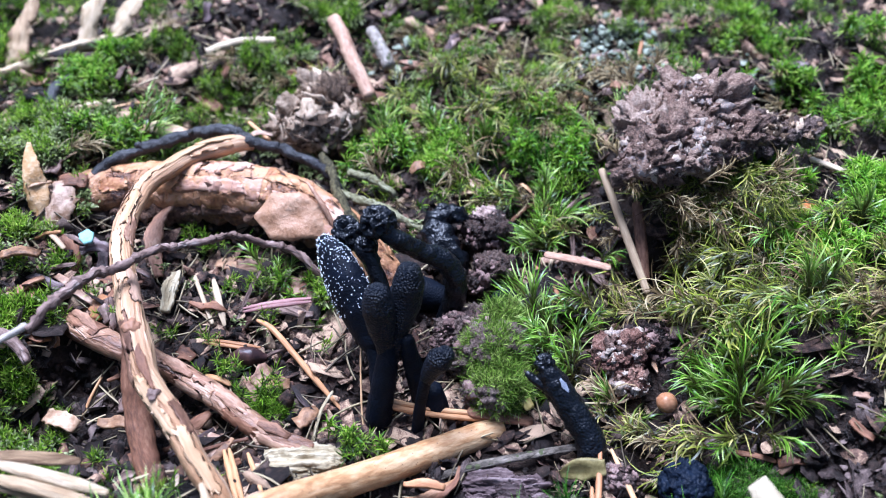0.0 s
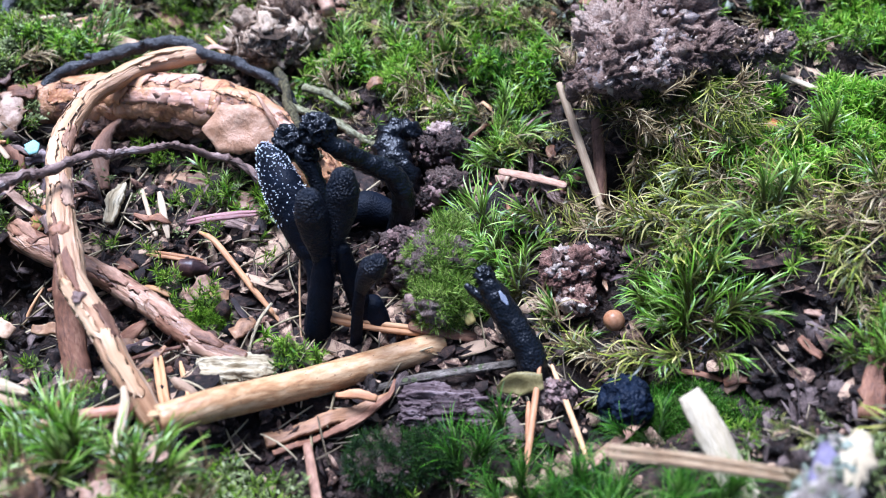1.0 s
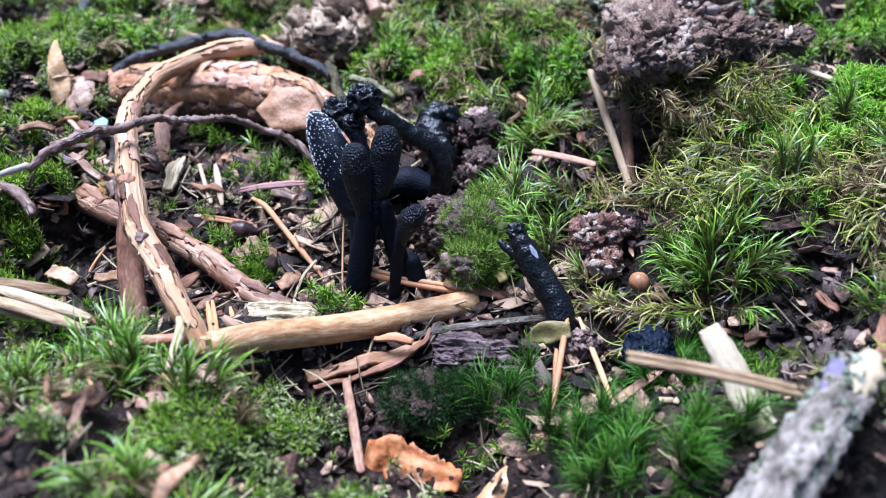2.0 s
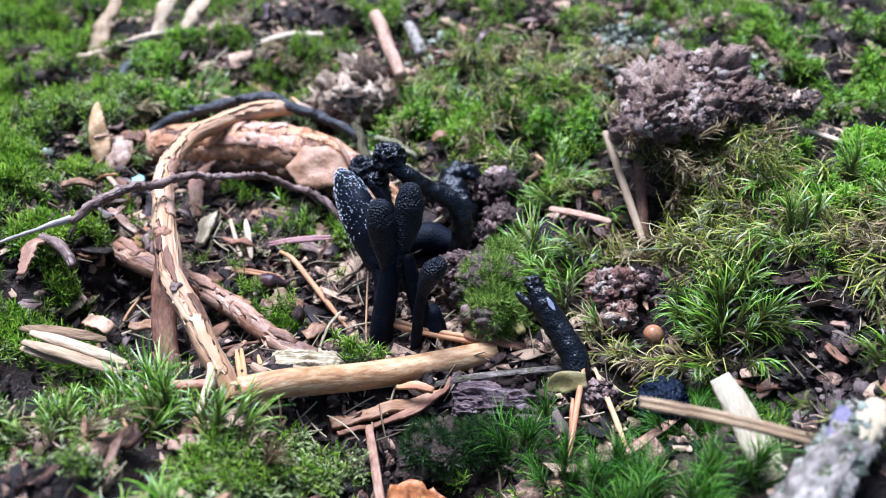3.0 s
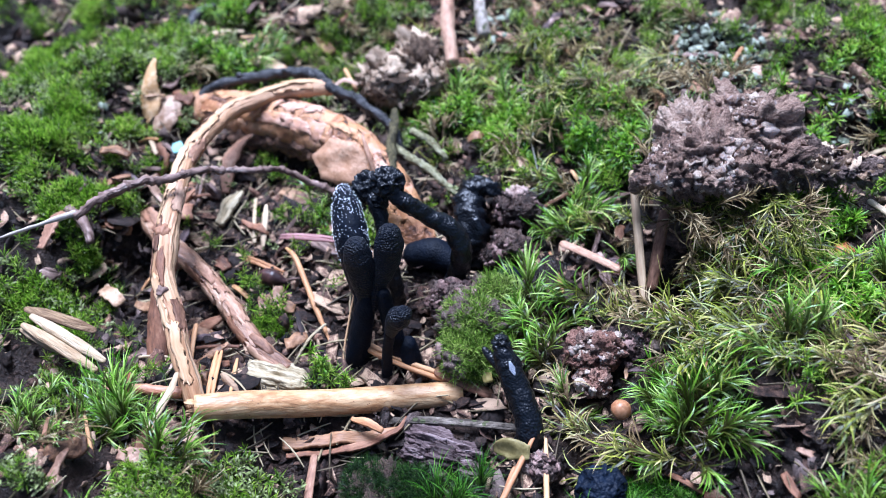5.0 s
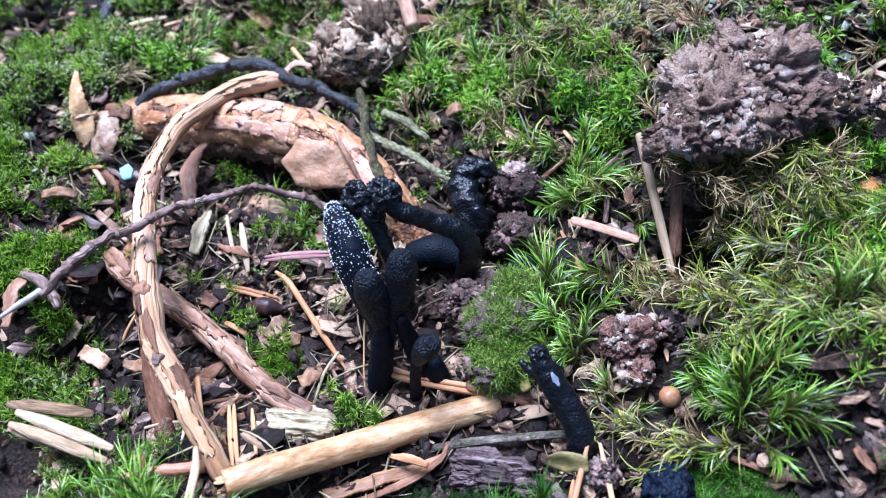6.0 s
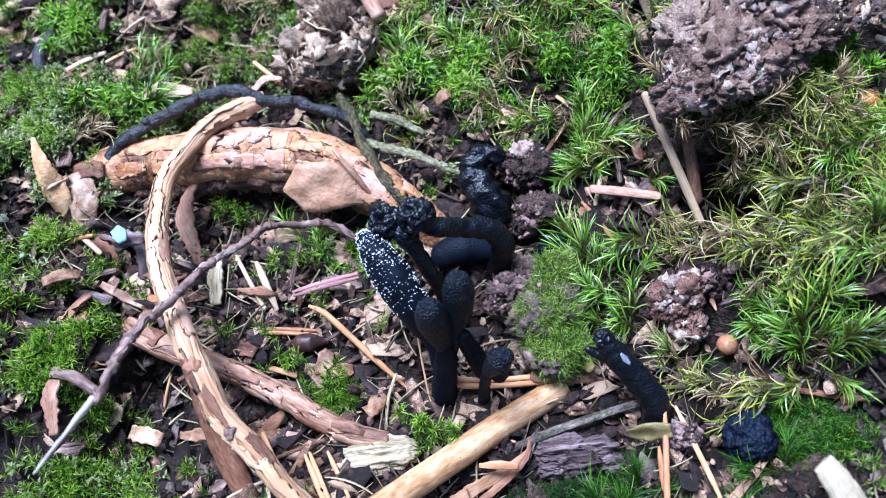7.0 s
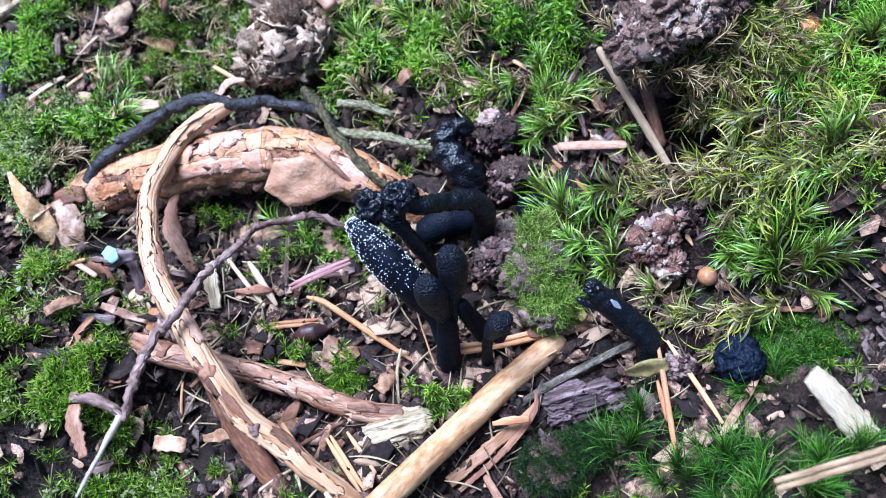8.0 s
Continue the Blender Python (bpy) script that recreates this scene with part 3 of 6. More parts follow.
fungus("slender black fungus stalk with a pointed tip", [(-5.6, 80.2, 15.5), (-4.9, 79.0, 11), (-3.6, 77.4, 5), (-2.4, 76.4, -2)], [1.1, 1.55, 1.75, 2.0], seed=37)
fungus("short black fungus at the foot of the bunch", [(-1.6, 77.6, 4.6), (-1.2, 76.6, 1.5), (-1.0, 76, -2.5)], [1.7, 2.2, 2.3], seed=41)
fungus("black fungus with a shrivelled knob on a thin bent stalk", [(-15.2, 99, 18), (-12.6, 96.4, 17.6), (-10.2, 92.6, 13), (-8.2, 89.4, 6), (-7.4, 87.4, -2)], [1.5, 1.5, 1.35, 1.3, 1.5],
       skin=SKIN_WRINKLED, amp=0.3, seed=45, lumps=[((-16.0, 99.8, 18.2), (2.9, 2.8, 2.7), 1.1, 0.38)])
fungus("black fungus with a wrinkled knob on a thick arching stalk", [(-10.4, 98.2, 22), (-7.6, 96.9, 20.4), (-3.6, 97.9, 16), (0.6, 98.2, 12.9), (2.6, 97, 8.5), (1.6, 95.4, 2.5), (0.4, 94, -3)], [1.5, 1.55, 1.65, 1.9, 1.95, 2.0, 2.3],
       skin=SKIN_WRINKLED, amp=0.4, freq=0.7, seed=53, lumps=[((-10.6, 98.2, 23.0), (2.7, 2.4, 2.2), 1.2, 0.45), ((-12.2, 96.8, 18.6), (1.5, 1.5, 1.9), 0.4, 0.6)])
fungus("dark fungus body lying low in the hollow", [(-8.0, 98.6, 2.0), (-4.2, 99.4, 2.6), (0.2, 98.6, 1.6)], [2.6, 3.2, 2.4], seed=61)
fungus("shrivelled black fungus curled over at the tip", [(4.0, 114.6, 6.6), (1.0, 114.6, 7.2), (-1.0, 112.6, 6.2), (0.2, 108.8, 5.4), (1.6, 105.8, 3.6), (2.6, 103.6, -2)], [1.4, 1.9, 2.5, 3.1, 3.0, 2.6],
       skin=SKIN_WRINKLED, amp=1.3, freq=0.6, seed=67)
finger = fungus("black finger-shaped fungus with a forked shiny tip", [(16.2, 77.2, 12.3), (17.4, 75.6, 10.4), (20.0, 72.9, 7.6), (22.9, 69.2, 4.6), (23.6, 66.4, 1.6), (23.4, 65.0, -2.5)], [1.4, 2.05, 2.25, 2.3, 2.4, 2.5],
                skin=SKIN_WRINKLED, amp=0.35, freq=0.8, seed=71, lumps=[((16.0, 77.6, 12.6), (1.5, 1.4, 1.5), 0.4, 0.7)], group="")
v, f, uv = tube([(13.4, 76.6, 11.2), (14.6, 75.9, 10.4), (17.2, 74.8, 9.4)], [0.55, 0.85, 1.2], n=12, step=0.4, amp=0.15)
mesh_object("head", v, f, SKIN_WRINKLED, finger, uv=uv)
v, f, uv = sheet([(18.25, 74.9, 12.35), (18.9, 74.1, 11.6), (19.6, 73.3, 10.9)], [0.3, 1.1, 0.3], 0.12, -0.3, step=0.3, up=(0.48, -0.46, 0.75))
mesh_object("pale_patch", v, f, PALE_SPOT, finger, "pale grey patch", uv=uv)
lump = thing("round_fungus", "round black warty fungus head among moss", "fungus")
v, f, _ = blob((37.0, 61.0, 3.6), (3.8, 4.1, 3.7), 0.9, 0.34, 5, 77, 4, True)
mesh_object("head", v, f, grainy("black_warty_skin", (0.0055, 0.009, 0.018), 1500, 0.8, 0.55, 0.8), lump)
v, f, uv = tube([(36.8, 61.2, 2), (36.6, 61.4, -3)], [2.2, 2.4], n=14)
mesh_object("stem", v, f, SKIN, lump, uv=uv)
tip = thing("round_fungus", "blackish fungus tip behind a mossy clod", "fungus")
v, f, _ = blob((11.4, 97.4, 1.6), (2.7, 2.5, 3.2), 0.5, 0.4, 4, 81, 3)
mesh_object("head", v, f, SKIN, tip)


# ---- root, sticks and twigs ----
root_path = [(-79, 119, 0), (-75, 120.5, 2.0), (-66, 123.0, 4.8), (-53, 122.3, 6.6), (-41.3, 121.1, 7.8), (-29.1, 118.4, 7.2), (-20.2, 113.3, 5.2), (-13, 107.5, 1.5), (-8, 103, -3)]
root_r = [3.8, 4.3, 4.8, 5.0, 5.0, 4.9, 4.6, 4.1, 3.6]
root = thing("tree_root", "thick reddish root with flaking papery bark, half buried", "root")
v, f, uv = tube(root_path, root_r, n=40, step=0.7, amp=0.55, freq=0.32, seed=5)
root_bark = mesh_object("bark", v, f, BARK, root, uv=uv)
line, at = spline(root_path, 0.5)
rad = np.interp(at, range(len(root_path)), root_r)
way = np.gradient(line, axis=0)
way /= np.linalg.norm(way, axis=1)[:, None]
r = np.random.RandomState(8)
rowstep = 5.0
s_len = np.concatenate([[0], np.cumsum(np.linalg.norm(np.diff(line, axis=0), axis=1))])
for s0 in np.arange(14, 72, rowstep):
    for turn in np.arange(-48, 66, 38):
        if r.rand() < 0.4:
            continue
        u0, u1 = s0 + r.uniform(-2.4, 2.4), s0 + rowstep * r.uniform(0.7, 1.7)
        t0 = turn + r.uniform(-16, 16)
        t1 = t0 + r.uniform(22, 52)
        lift, skew = r.uniform(0.0, 0.85) ** 4, r.uniform(-2.4, 2.4)
        pts, faces, uvs = [], [], []
        for lay in (0.08, 0.0):
            for a in range(6):
                for b in range(6):
                    fa, fb = a / 5, b / 5
                    edge = 1 if (a in (0, 5) or b in (0, 5)) else 0
                    s = u0 + (u1 - u0) * fa + skew * fb + edge * r.uniform(-0.6, 0.6)
                    k = int(np.clip(np.searchsorted(s_len, s), 0, len(line) - 1))
                    th = radians(t0 + (t1 - t0) * fb + edge * r.uniform(-5, 5))
                    side = np.cross(way[k], (0, 0, 1))
                    side /= np.linalg.norm(side)
                    top = np.cross(side, way[k])
                    out = top * math.cos(th) - side * math.sin(th)
                    pts.append(line[k] + way[k] * (s - s_len[k]) + out * (rad[k] + 0.03 + lay + lift * fa**2 + 0.55 * bump3((line[k] + out * rad[k]) + 5, 0.32)))
                    uvs.append((s * MM, fb * MM))
        for a in range(5):
            for b in range(5):
                i = a * 6 + b
                faces.append((i, i + 1, i + 7, i + 6)), faces.append((36 + i + 6, 36 + i + 7, 36 + i + 1, 36 + i))
        rim = [0, 1, 2, 3, 4, 5, 11, 17, 23, 29, 35, 34, 33, 32, 31, 30, 24, 18, 12, 6]
        for a, b in zip(rim, rim[1:] + rim[:1]):
            faces.append((b, a, 36 + a, 36 + b))
        mesh_object("bark_flake", pts, faces, BARK_PEEL, root_bark, uv=uvs)


# rugged bark on the underside, its dark colour also painting the shade there
DARK_SHADED_BARK = surface("rugged_dark_shaded_bark", [(0.012, 0.007, 0.005), (0.05, 0.026, 0.018), (0.13, 0.07, 0.045), (0.27, 0.15, 0.09)], 420, rough=0.6, bump=1.0, fine=4, depth=0.0012)
for k, (drop, out_, size) in enumerate([(0.62, 0.66, 0.42), (0.32, 0.9, 0.3)]):
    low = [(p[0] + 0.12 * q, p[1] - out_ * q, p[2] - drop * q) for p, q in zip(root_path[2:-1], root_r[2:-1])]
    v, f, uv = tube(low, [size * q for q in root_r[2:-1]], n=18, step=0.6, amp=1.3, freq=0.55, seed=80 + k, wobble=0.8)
    mesh_object("bark_ridge", v, f, DARK_SHADED_BARK, root, "rugged dark bark of the underside with shade in its colour", uv=uv)


def stick(name, label, points, radii, material, rings=(), ring_r=1.2, amp=0.18, freq=0.5, n=18, category="stick", seed=0.0, ridges=0.12, ends=("cut", "cut"), flat=(1, 1), wobble=0.4):
    ob = thing(name, label, category)
    v, f, uv = tube(points, radii, n=n, step=0.6, amp=amp, freq=freq, seed=seed, ridges=ridges, ends=ends, flat=flat, wobble=wobble)
    mesh_object("bark", v, f, material, ob, uv=uv)
    line, at = spline(points, 0.3)
    line = line + wobble * np.array([noise.noise_vector(Vector(q) * 0.13 + Vector((seed, 0, 0))) + 0.3 * noise.noise_vector(Vector(q) * 0.45) for q in line])
    rr = np.interp(at, range(len(points)), radii)
    for k in rings:
        i = int(k * (len(line) - 3)) + 1
        w = line[i + 1] - line[i - 1]
        w = w / np.linalg.norm(w)
        v, f, uv = tube([line[i] - w * 0.5, line[i], line[i] + w * 0.5], [rr[i] * 0.98, rr[i] * ring_r, rr[i] * 0.98], n=16, step=0.25, amp=0.2, freq=1.2, seed=seed + k * 9)
        mesh_object("node", v, f, material, ob, uv=uv)
    return ob


def add_sheet(ob, name, points, widths, material, label="", **kw):
    v, f, uv = sheet(points, widths, **kw)
    return mesh_object(name, v, f, material, ob, label, uv=uv)


def plates(ob, name, label, points, spots, material, seed, lift=0.25):
    """Pieces of bark lying on a stick: share of the way from and to, turn from and to in degrees (0 is on top)."""
    rr = np.random.RandomState(seed)
    pts0, radii, wob, wseed = points
    ln, at_ = spline(pts0, 0.4)
    ln = ln + wob * np.array([noise.noise_vector(Vector(q) * 0.13 + Vector((wseed, 0, 0))) + 0.3 * noise.noise_vector(Vector(q) * 0.45) for q in ln])
    rd = np.interp(at_, range(len(pts0)), radii)
    wy = np.gradient(ln, axis=0)
    wy /= np.linalg.norm(wy, axis=1)[:, None]
    for f0, f1, t0, t1 in spots:
        na, nb = max(4, int((f1 - f0) * len(ln) / 2)), 5
        v, faces, uvs = [], [], []
        skew = rr.uniform(-6, 6)
        for lay in (0.05, 0.0):
            for a in range(na + 1):
                for b in range(nb + 1):
                    edge = 1 if b in (0, nb) else 0
                    tip = 1 if a in (0, na) else 0
                    f = f0 + (f1 - f0) * a / na + tip * rr.uniform(-0.008, 0.008)
                    k = int(np.clip(f * (len(ln) - 1), 0, len(ln) - 1))
                    th = radians(t0 + (t1 - t0) * b / nb + skew * a / na + edge * rr.uniform(-9, 9))
                    sd = np.cross(wy[k], (0, 0, 1))
                    sd /= np.linalg.norm(sd)
                    tp = np.cross(sd, wy[k])
                    o = tp * math.cos(th) - sd * math.sin(th)
                    v.append(ln[k] + o * (rd[k] * 1.02 + 0.03 + lay + lift * edge * rr.uniform(0, 1) + 0.1 * bump3(ln[k] + o, 0.9)))
                    uvs.append((k * 0.4 * MM, rd[k] * th * MM))
        w_ = nb + 1
        m_ = (na + 1) * w_
        for a in range(na):
            for b in range(nb):
                i = a * w_ + b
                faces.append((i, i + 1, i + w_ + 1, i + w_)), faces.append((m_ + i + w_, m_ + i + w_ + 1, m_ + i + 1, m_ + i))
        rim = list(range(nb)) + [a * w_ + nb for a in range(na)] + [na * w_ + b for b in range(nb, 0, -1)] + [a * w_ for a in range(na, 0, -1)]
        for a, b in zip(rim, rim[1:] + rim[:1]):
            faces.append((b, a, m_ + a, m_ + b))
        mesh_object(name, v, faces, material, ob, label, uv=uvs)


main_path = [(-36.5, 129.4, 11.5), (-40, 128.2, 12.6), (-46.3, 125.4, 12.9), (-51.0, 119.7, 13.6), (-53.7, 114.4, 14.6), (-54.5, 107.7, 16.0), (-54.2, 100.0, 17.0), (-52.1, 93.2, 18.0), (-48.9, 84.6, 18.6), (-46.3, 77.6, 18.2), (-43.1, 70.7, 16.6), (-37.6, 63.5, 14.0), (-32.6, 56.9, 10.5), (-30.6, 54.0, 8.5)]
main_r = [1.5, 1.7, 1.75, 1.7, 1.7, 1.85, 2.0, 1.9, 1.95, 2.2, 2.0, 1.9, 1.8, 1.7]
main = stick("peeling_stick", "curved orange-brown stick with peeling bark, arching over litter", main_path, main_r, STICK, rings=(), seed=3)
MAIN = (main_path, main_r, 0.4, 3)
plates(main, "bark_plate", "reddish-brown bark left on the stick", MAIN, [(0.27, 0.35, -90, -40), (0.38, 0.45, 30, 85), (0.53, 0.60, 20, 80), (0.62, 0.69, -70, -15), (0.66, 0.74, -110, -50), (0.80, 0.86, 20, 80)], PINK_BARK, 5, 0.12)
plates(main, "peeled_plate", "pale peeled inner bark", MAIN, [(0.30, 0.40, -10, 35), (0.42, 0.55, -35, 10), (0.55, 0.63, -70, -25), (0.74, 0.84, -60, -10), (0.84, 0.95, -20, 30), (0.18, 0.30, -30, 10), (0.05, 0.14, -20, 50)], PEELED, 6, 0.12)
add_sheet(main, "bark_strip", [(-44.6, 126.4, 14.6), (-49, 122.6, 15.0), (-52.4, 117.6, 15.6), (-54.4, 113, 15.8)], [0.8, 1.5, 1.5, 0.4], PITH, "peeled pale wood strip", cup=-0.3, jag=0.15, seed=1)
add_sheet(main, "bark_strip", [(-37.2, 130, 13.2), (-42, 127.6, 14.6), (-46.6, 125.6, 14.8)], [1.4, 1.3, 0.5], PITH, "peeled pale wood strip", cup=-0.3, jag=0.2, seed=2)
add_sheet(main, "bark_strip", [(-47.2, 79.6, 20.2), (-44.6, 73.6, 19.6), (-42.2, 69.6, 18.4)], [0.5, 1.6, 0.4], BROWN, "curled brown bark", cup=-0.35, jag=0.2, seed=4)

kv, kf, _ = blob((-47.3, 79.6, 20.2), (1.3, 1.5, 0.8), 0.35, 0.9, 4, 8)
mesh_object("knot", kv, kf, BROWN, main, "reddish-brown knot")
kv, kf, _ = blob((-42.4, 69.2, 18.0), (0.9, 1.2, 0.5), 0.4, 0.9, 4, 19)
mesh_object("knot", kv, kf, TWIG, main, "dark grey knot")

side = stick("peeling_bark_slab", "brown bark slab hanging beside the arching stick", [(-49.5, 84, 14.5), (-48.4, 78, 12), (-47.2, 70.8, 8.4), (-44.8, 63.4, 5.4), (-43, 59, 3.5)], [1.2, 1.9, 1.9, 1.7, 1.2], BROWN, seed=13, flat=(1.1, 0.55), category="bark")
BRANCH = [(-74, 98, 1.5), (-69.5, 95.6, 2.6), (-62.2, 90.8, 3.6), (-54.1, 85.8, 5), (-47.0, 82.6, 5.8), (-37.9, 76.7, 5.8), (-29.3, 70.7, 4.8), (-22.2, 67.4, 3.8), (-20.6, 66.8, 3.5)]
branch = stick("brown_branch", "reddish-brown fallen branch with cracked bark", BRANCH, [2.0, 2.1, 2.3, 2.1, 1.9, 1.95, 1.9, 1.8, 1.7], STICK_DARK, rings=(), seed=21)
plates(branch, "bark_plate", "dark reddish bark", (BRANCH, [2.0, 2.1, 2.3, 2.1, 1.9, 1.95, 1.9, 1.8, 1.7], 0.4, 21), [(0.02, 0.14, -60, 20), (0.15, 0.30, -30, 60), (0.5, 0.6, -95, -40), (0.76, 0.86, -95, -30)], BROWN, 7, 0.06)
plates(branch, "bark_plate", "pale pinkish bark", (BRANCH, [2.0, 2.1, 2.3, 2.1, 1.9, 1.95, 1.9, 1.8, 1.7], 0.4, 21), [(0.53, 0.68, -12, 40), (0.7, 0.8, 0, 55), (0.6, 0.68, -95, -45), (0.86, 0.97, -80, -35)], PINK_BARK, 8, 0.06)
for k, (a, b) in enumerate([((-64, 93.5, 5.6), (-58.5, 88.6, 6.6)), ((-45.5, 82.2, 7.7), (-40.5, 78.6, 7.8)), ((-36, 75.6, 7.8), (-31, 72.2, 7.0)), ((-29, 70.8, 6.8), (-24, 68.6, 5.8))]):
    m = [(a[0] + b[0]) / 2, (a[1] + b[1]) / 2 + 0.2, (a[2] + b[2]) / 2 + 0.15]
    add_sheet(branch, "bark_flake", [a, m, b], [1.0, 2.0, 0.8], PINK_BARK, cup=-0.3, jag=0.2, seed=30 + k)
twig_path = [(-59.6, 74.2, 27.3), (-57.6, 77.8, 26.8), (-55.4, 81.9, 26.0), (-50.3, 89.0, 23.3), (-45.2, 94.8, 20.4), (-41.0, 99.8, 17), (-34.9, 104.6, 12.2), (-28.7, 105.4, 8.4), (-22.7, 103.0, 4.0), (-20.5, 101.5, 1)]
twig = stick("thin_twig", "thin knotty twig with a bleached tip, lying across the stick", twig_path, [0.55, 0.7, 0.8, 0.68, 0.62, 0.58, 0.58, 0.66, 0.7, 0.6], TWIG, rings=(0.1, 0.17, 0.24, 0.33, 0.47, 0.58, 0.66, 0.8), ring_r=1.45, amp=0.4, freq=1.6, wobble=1.2, n=12, category="twig", seed=29)
v, f, uv = tube([(-65.6, 64.4, 31), (-62.6, 69.4, 29.2), (-59.4, 74.6, 27.2)], [0.2, 0.35, 0.6], n=10, step=0.6, amp=0.15)
mesh_object("tip", v, f, TWIG_PALE, twig, "bleached bare tip", uv=uv)
stick("red_twig", "smooth orange-red twig lying under the end of the stick", [(-45.0, 51.0, 13.0), (-38.7, 53.3, 12.3), (-33.0, 55.0, 11.0)], [0.8, 0.95, 1.0], RED_TWIG, n=14, category="twig", seed=81)
stick("red_twig", "short dull red twig standing in the soil", [(-40.0, 49.0, 14.0), (-41.2, 52.3, 13.3), (-43.0, 55.0, 12.0)], [0.9, 0.85, 0.6], RED_TWIG, n=12, category="twig", seed=83)
stick("side_twig", "brownish grey twig end on the mossy bank", [(-72.0, 83.0, 15.0), (-67.9, 81.1, 14.4), (-65.0, 78.0, 13.0)], [0.9, 1.0, 0.8], TWIG, n=12, category="twig", seed=85)
rootlet = stick("black_rootlet", "knobbly black rootlet arching over the root", [(-68.4, 122.8, 6.6), (-66, 124.4, 9), (-60.8, 127.3, 10.9), (-53.7, 129.6, 11.9), (-45.8, 131.7, 12.6), (-41.4, 131.2, 13.0), (-35.6, 128.9, 12.0), (-28.8, 128.2, 10.2), (-22.5, 125.0, 7.6), (-19.5, 122.6, 4)], [0.85, 1.05, 1.1, 1.1, 1.2, 1.2, 1.15, 1.05, 1.0, 0.85], BLACK_TWIG, amp=0.5, freq=0.7, wobble=1.0, n=14, category="rootlet", seed=33, ends=("round", "round"))
v, f, _ = blob((-68.7, 122.4, 6.2), (0.75, 0.7, 0.7), 0.25, 0.9, 3, 5)
mesh_object("broken_tip", v, f, WHITE, rootlet, "pale broken tip")
for k, q in enumerate([(-58.4, 128.2, 12.4), (-48.6, 130.8, 13.4), (-38.4, 130.2, 13.6), (-31.6, 128.6, 11.8)]):
    v, f, _ = blob(q, (0.7, 0.6, 0.5), 0.3, 1.1, 3, 11 + k)
    mesh_object("knob", v, f, BLACK_TWIG, rootlet)
stick("black_rootlet", "short black rootlet stub in the moss", [(-81.2, 142.6, 8.8), (-80.6, 148, 9.6), (-79.6, 153.6, 8.4)], [1.2, 1.4, 1.0], BLACK_TWIG, category="rootlet", seed=35, ends=("round", "round"))

straw_path = [(9.4, 73.5, -0.4), (6.0, 71.7, 0.3), (-2.8, 67.3, 2.2), (-11.4, 62.3, 5.4), (-17.5, 58.7, 8.4), (-22.2, 55.8, 11.0), (-28.4, 52.2, 13.2)]
straw = thing("straw", "thick pale straw stem with a broken hollow end", "straw")
v, f, uv = tube(straw_path, [2.0, 2.25, 2.3, 2.3, 2.3, 2.3, 2.15], n=28, step=0.8, amp=0.06, freq=0.4, ridges=0.03, ends=("cut", "cut"))
mesh_object("stalk", v, f, STRAW, straw, uv=uv)
end, w = np.array(straw_path[-1]), np.array(straw_path[-1]) - np.array(straw_path[-2])
w = w / np.linalg.norm(w)
v, f, uv = tube([end + w * 0.05, end + w * 0.12], [1.7, 1.6], n=20, step=0.1, amp=0.3, freq=1.5, ends=("cut", "cut"))
mesh_object("hollow", v, f, BROWN, straw, "dark frayed hollow end", uv=uv)
r = np.random.RandomState(3)
for k in range(9):
    a = r.uniform(0, 6.28)
    o = np.array([math.cos(a) * 0.5 * w[1], -math.cos(a) * 0.5 * w[0], math.sin(a)]) * 1.95
    v, f, uv = sheet([end + o - w * 0.6, end + o * 1.02 + w * r.uniform(0.2, 0.6), end + o * 1.08 + w * r.uniform(0.7, 1.6)], [0.9, 0.7, 0.15], 0.15, step=0.4, n=3, up=o)
    mesh_object("splinter", v, f, PITH, straw, uv=uv)


# ---- needles, splinters and stalks ----
def needle(name, label, points, width, material, thick=0.35, cat="needle", twin=0.0, group="", taper=None):
    """A dry needle or stalk; twin: gap between two halves that lie side by side."""
    ob = thing(name, label, cat, group) if twin else None
    n = len(points)
    taper = taper or (0.92 if cat in ("stalk", "splinter", "stick") else 0.55)
    ws = [width * taper] + [width] * (n - 2) + [width * taper]
    rows = [0.0] if not twin else [-twin / 2, twin / 2]
    p = np.array(points, float)
    d = p[-1] - p[0]
    side = np.cross(d, (0, 0, 1))
    side /= np.linalg.norm(side)
    for k, off in enumerate(rows):
        v, f, uv = tube(p + side * off, [x / 2 for x in ws], n=10, step=0.7, amp=0.05, freq=0.8, flat=(1.0, max(thick / width, 0.3)), ends=("round", "round"), seed=off + p[0][0])
        if not twin:
            return tagged(mesh_object(name, v, f, material, uv=uv), label, cat, group)
        mesh_object("half", v, f, material, ob, uv=uv)
    return ob


def mid(a, b, rise=0.0, f=0.5):
    return (a[0] + (b[0] - a[0]) * f, a[1] + (b[1] - a[1]) * f, a[2] + (b[2] - a[2]) * f + rise)


def straight(a, b, rise=0.3):
    return [a, mid(a, b, rise * 0.7, 0.25), mid(a, b, rise), mid(a, b, rise * 0.7, 0.75), b]


needle("grass_stalk", "straight pale dry stalk leaning on the moss", straight((29.6, 117.6, 15.2), (36.4, 97.6, 5.2), 0.1), 1.6, NEEDLE_PALE, 1.3, "stalk")
needle("bark_splinter", "brown bark splinter beside the pale stalk", straight((36.6, 114.6, 9.2), (37.2, 102.4, 3.0), 0.2), 2.2, PINK_BARK, 1.2, "splinter")
needle("wood_splinter", "pinkish wood splinter half under moss", straight((19.6, 106.2, 5.0), (30.2, 103.4, 4.8), 0.2), 1.8, PINK_BARK, 0.4, "splinter")
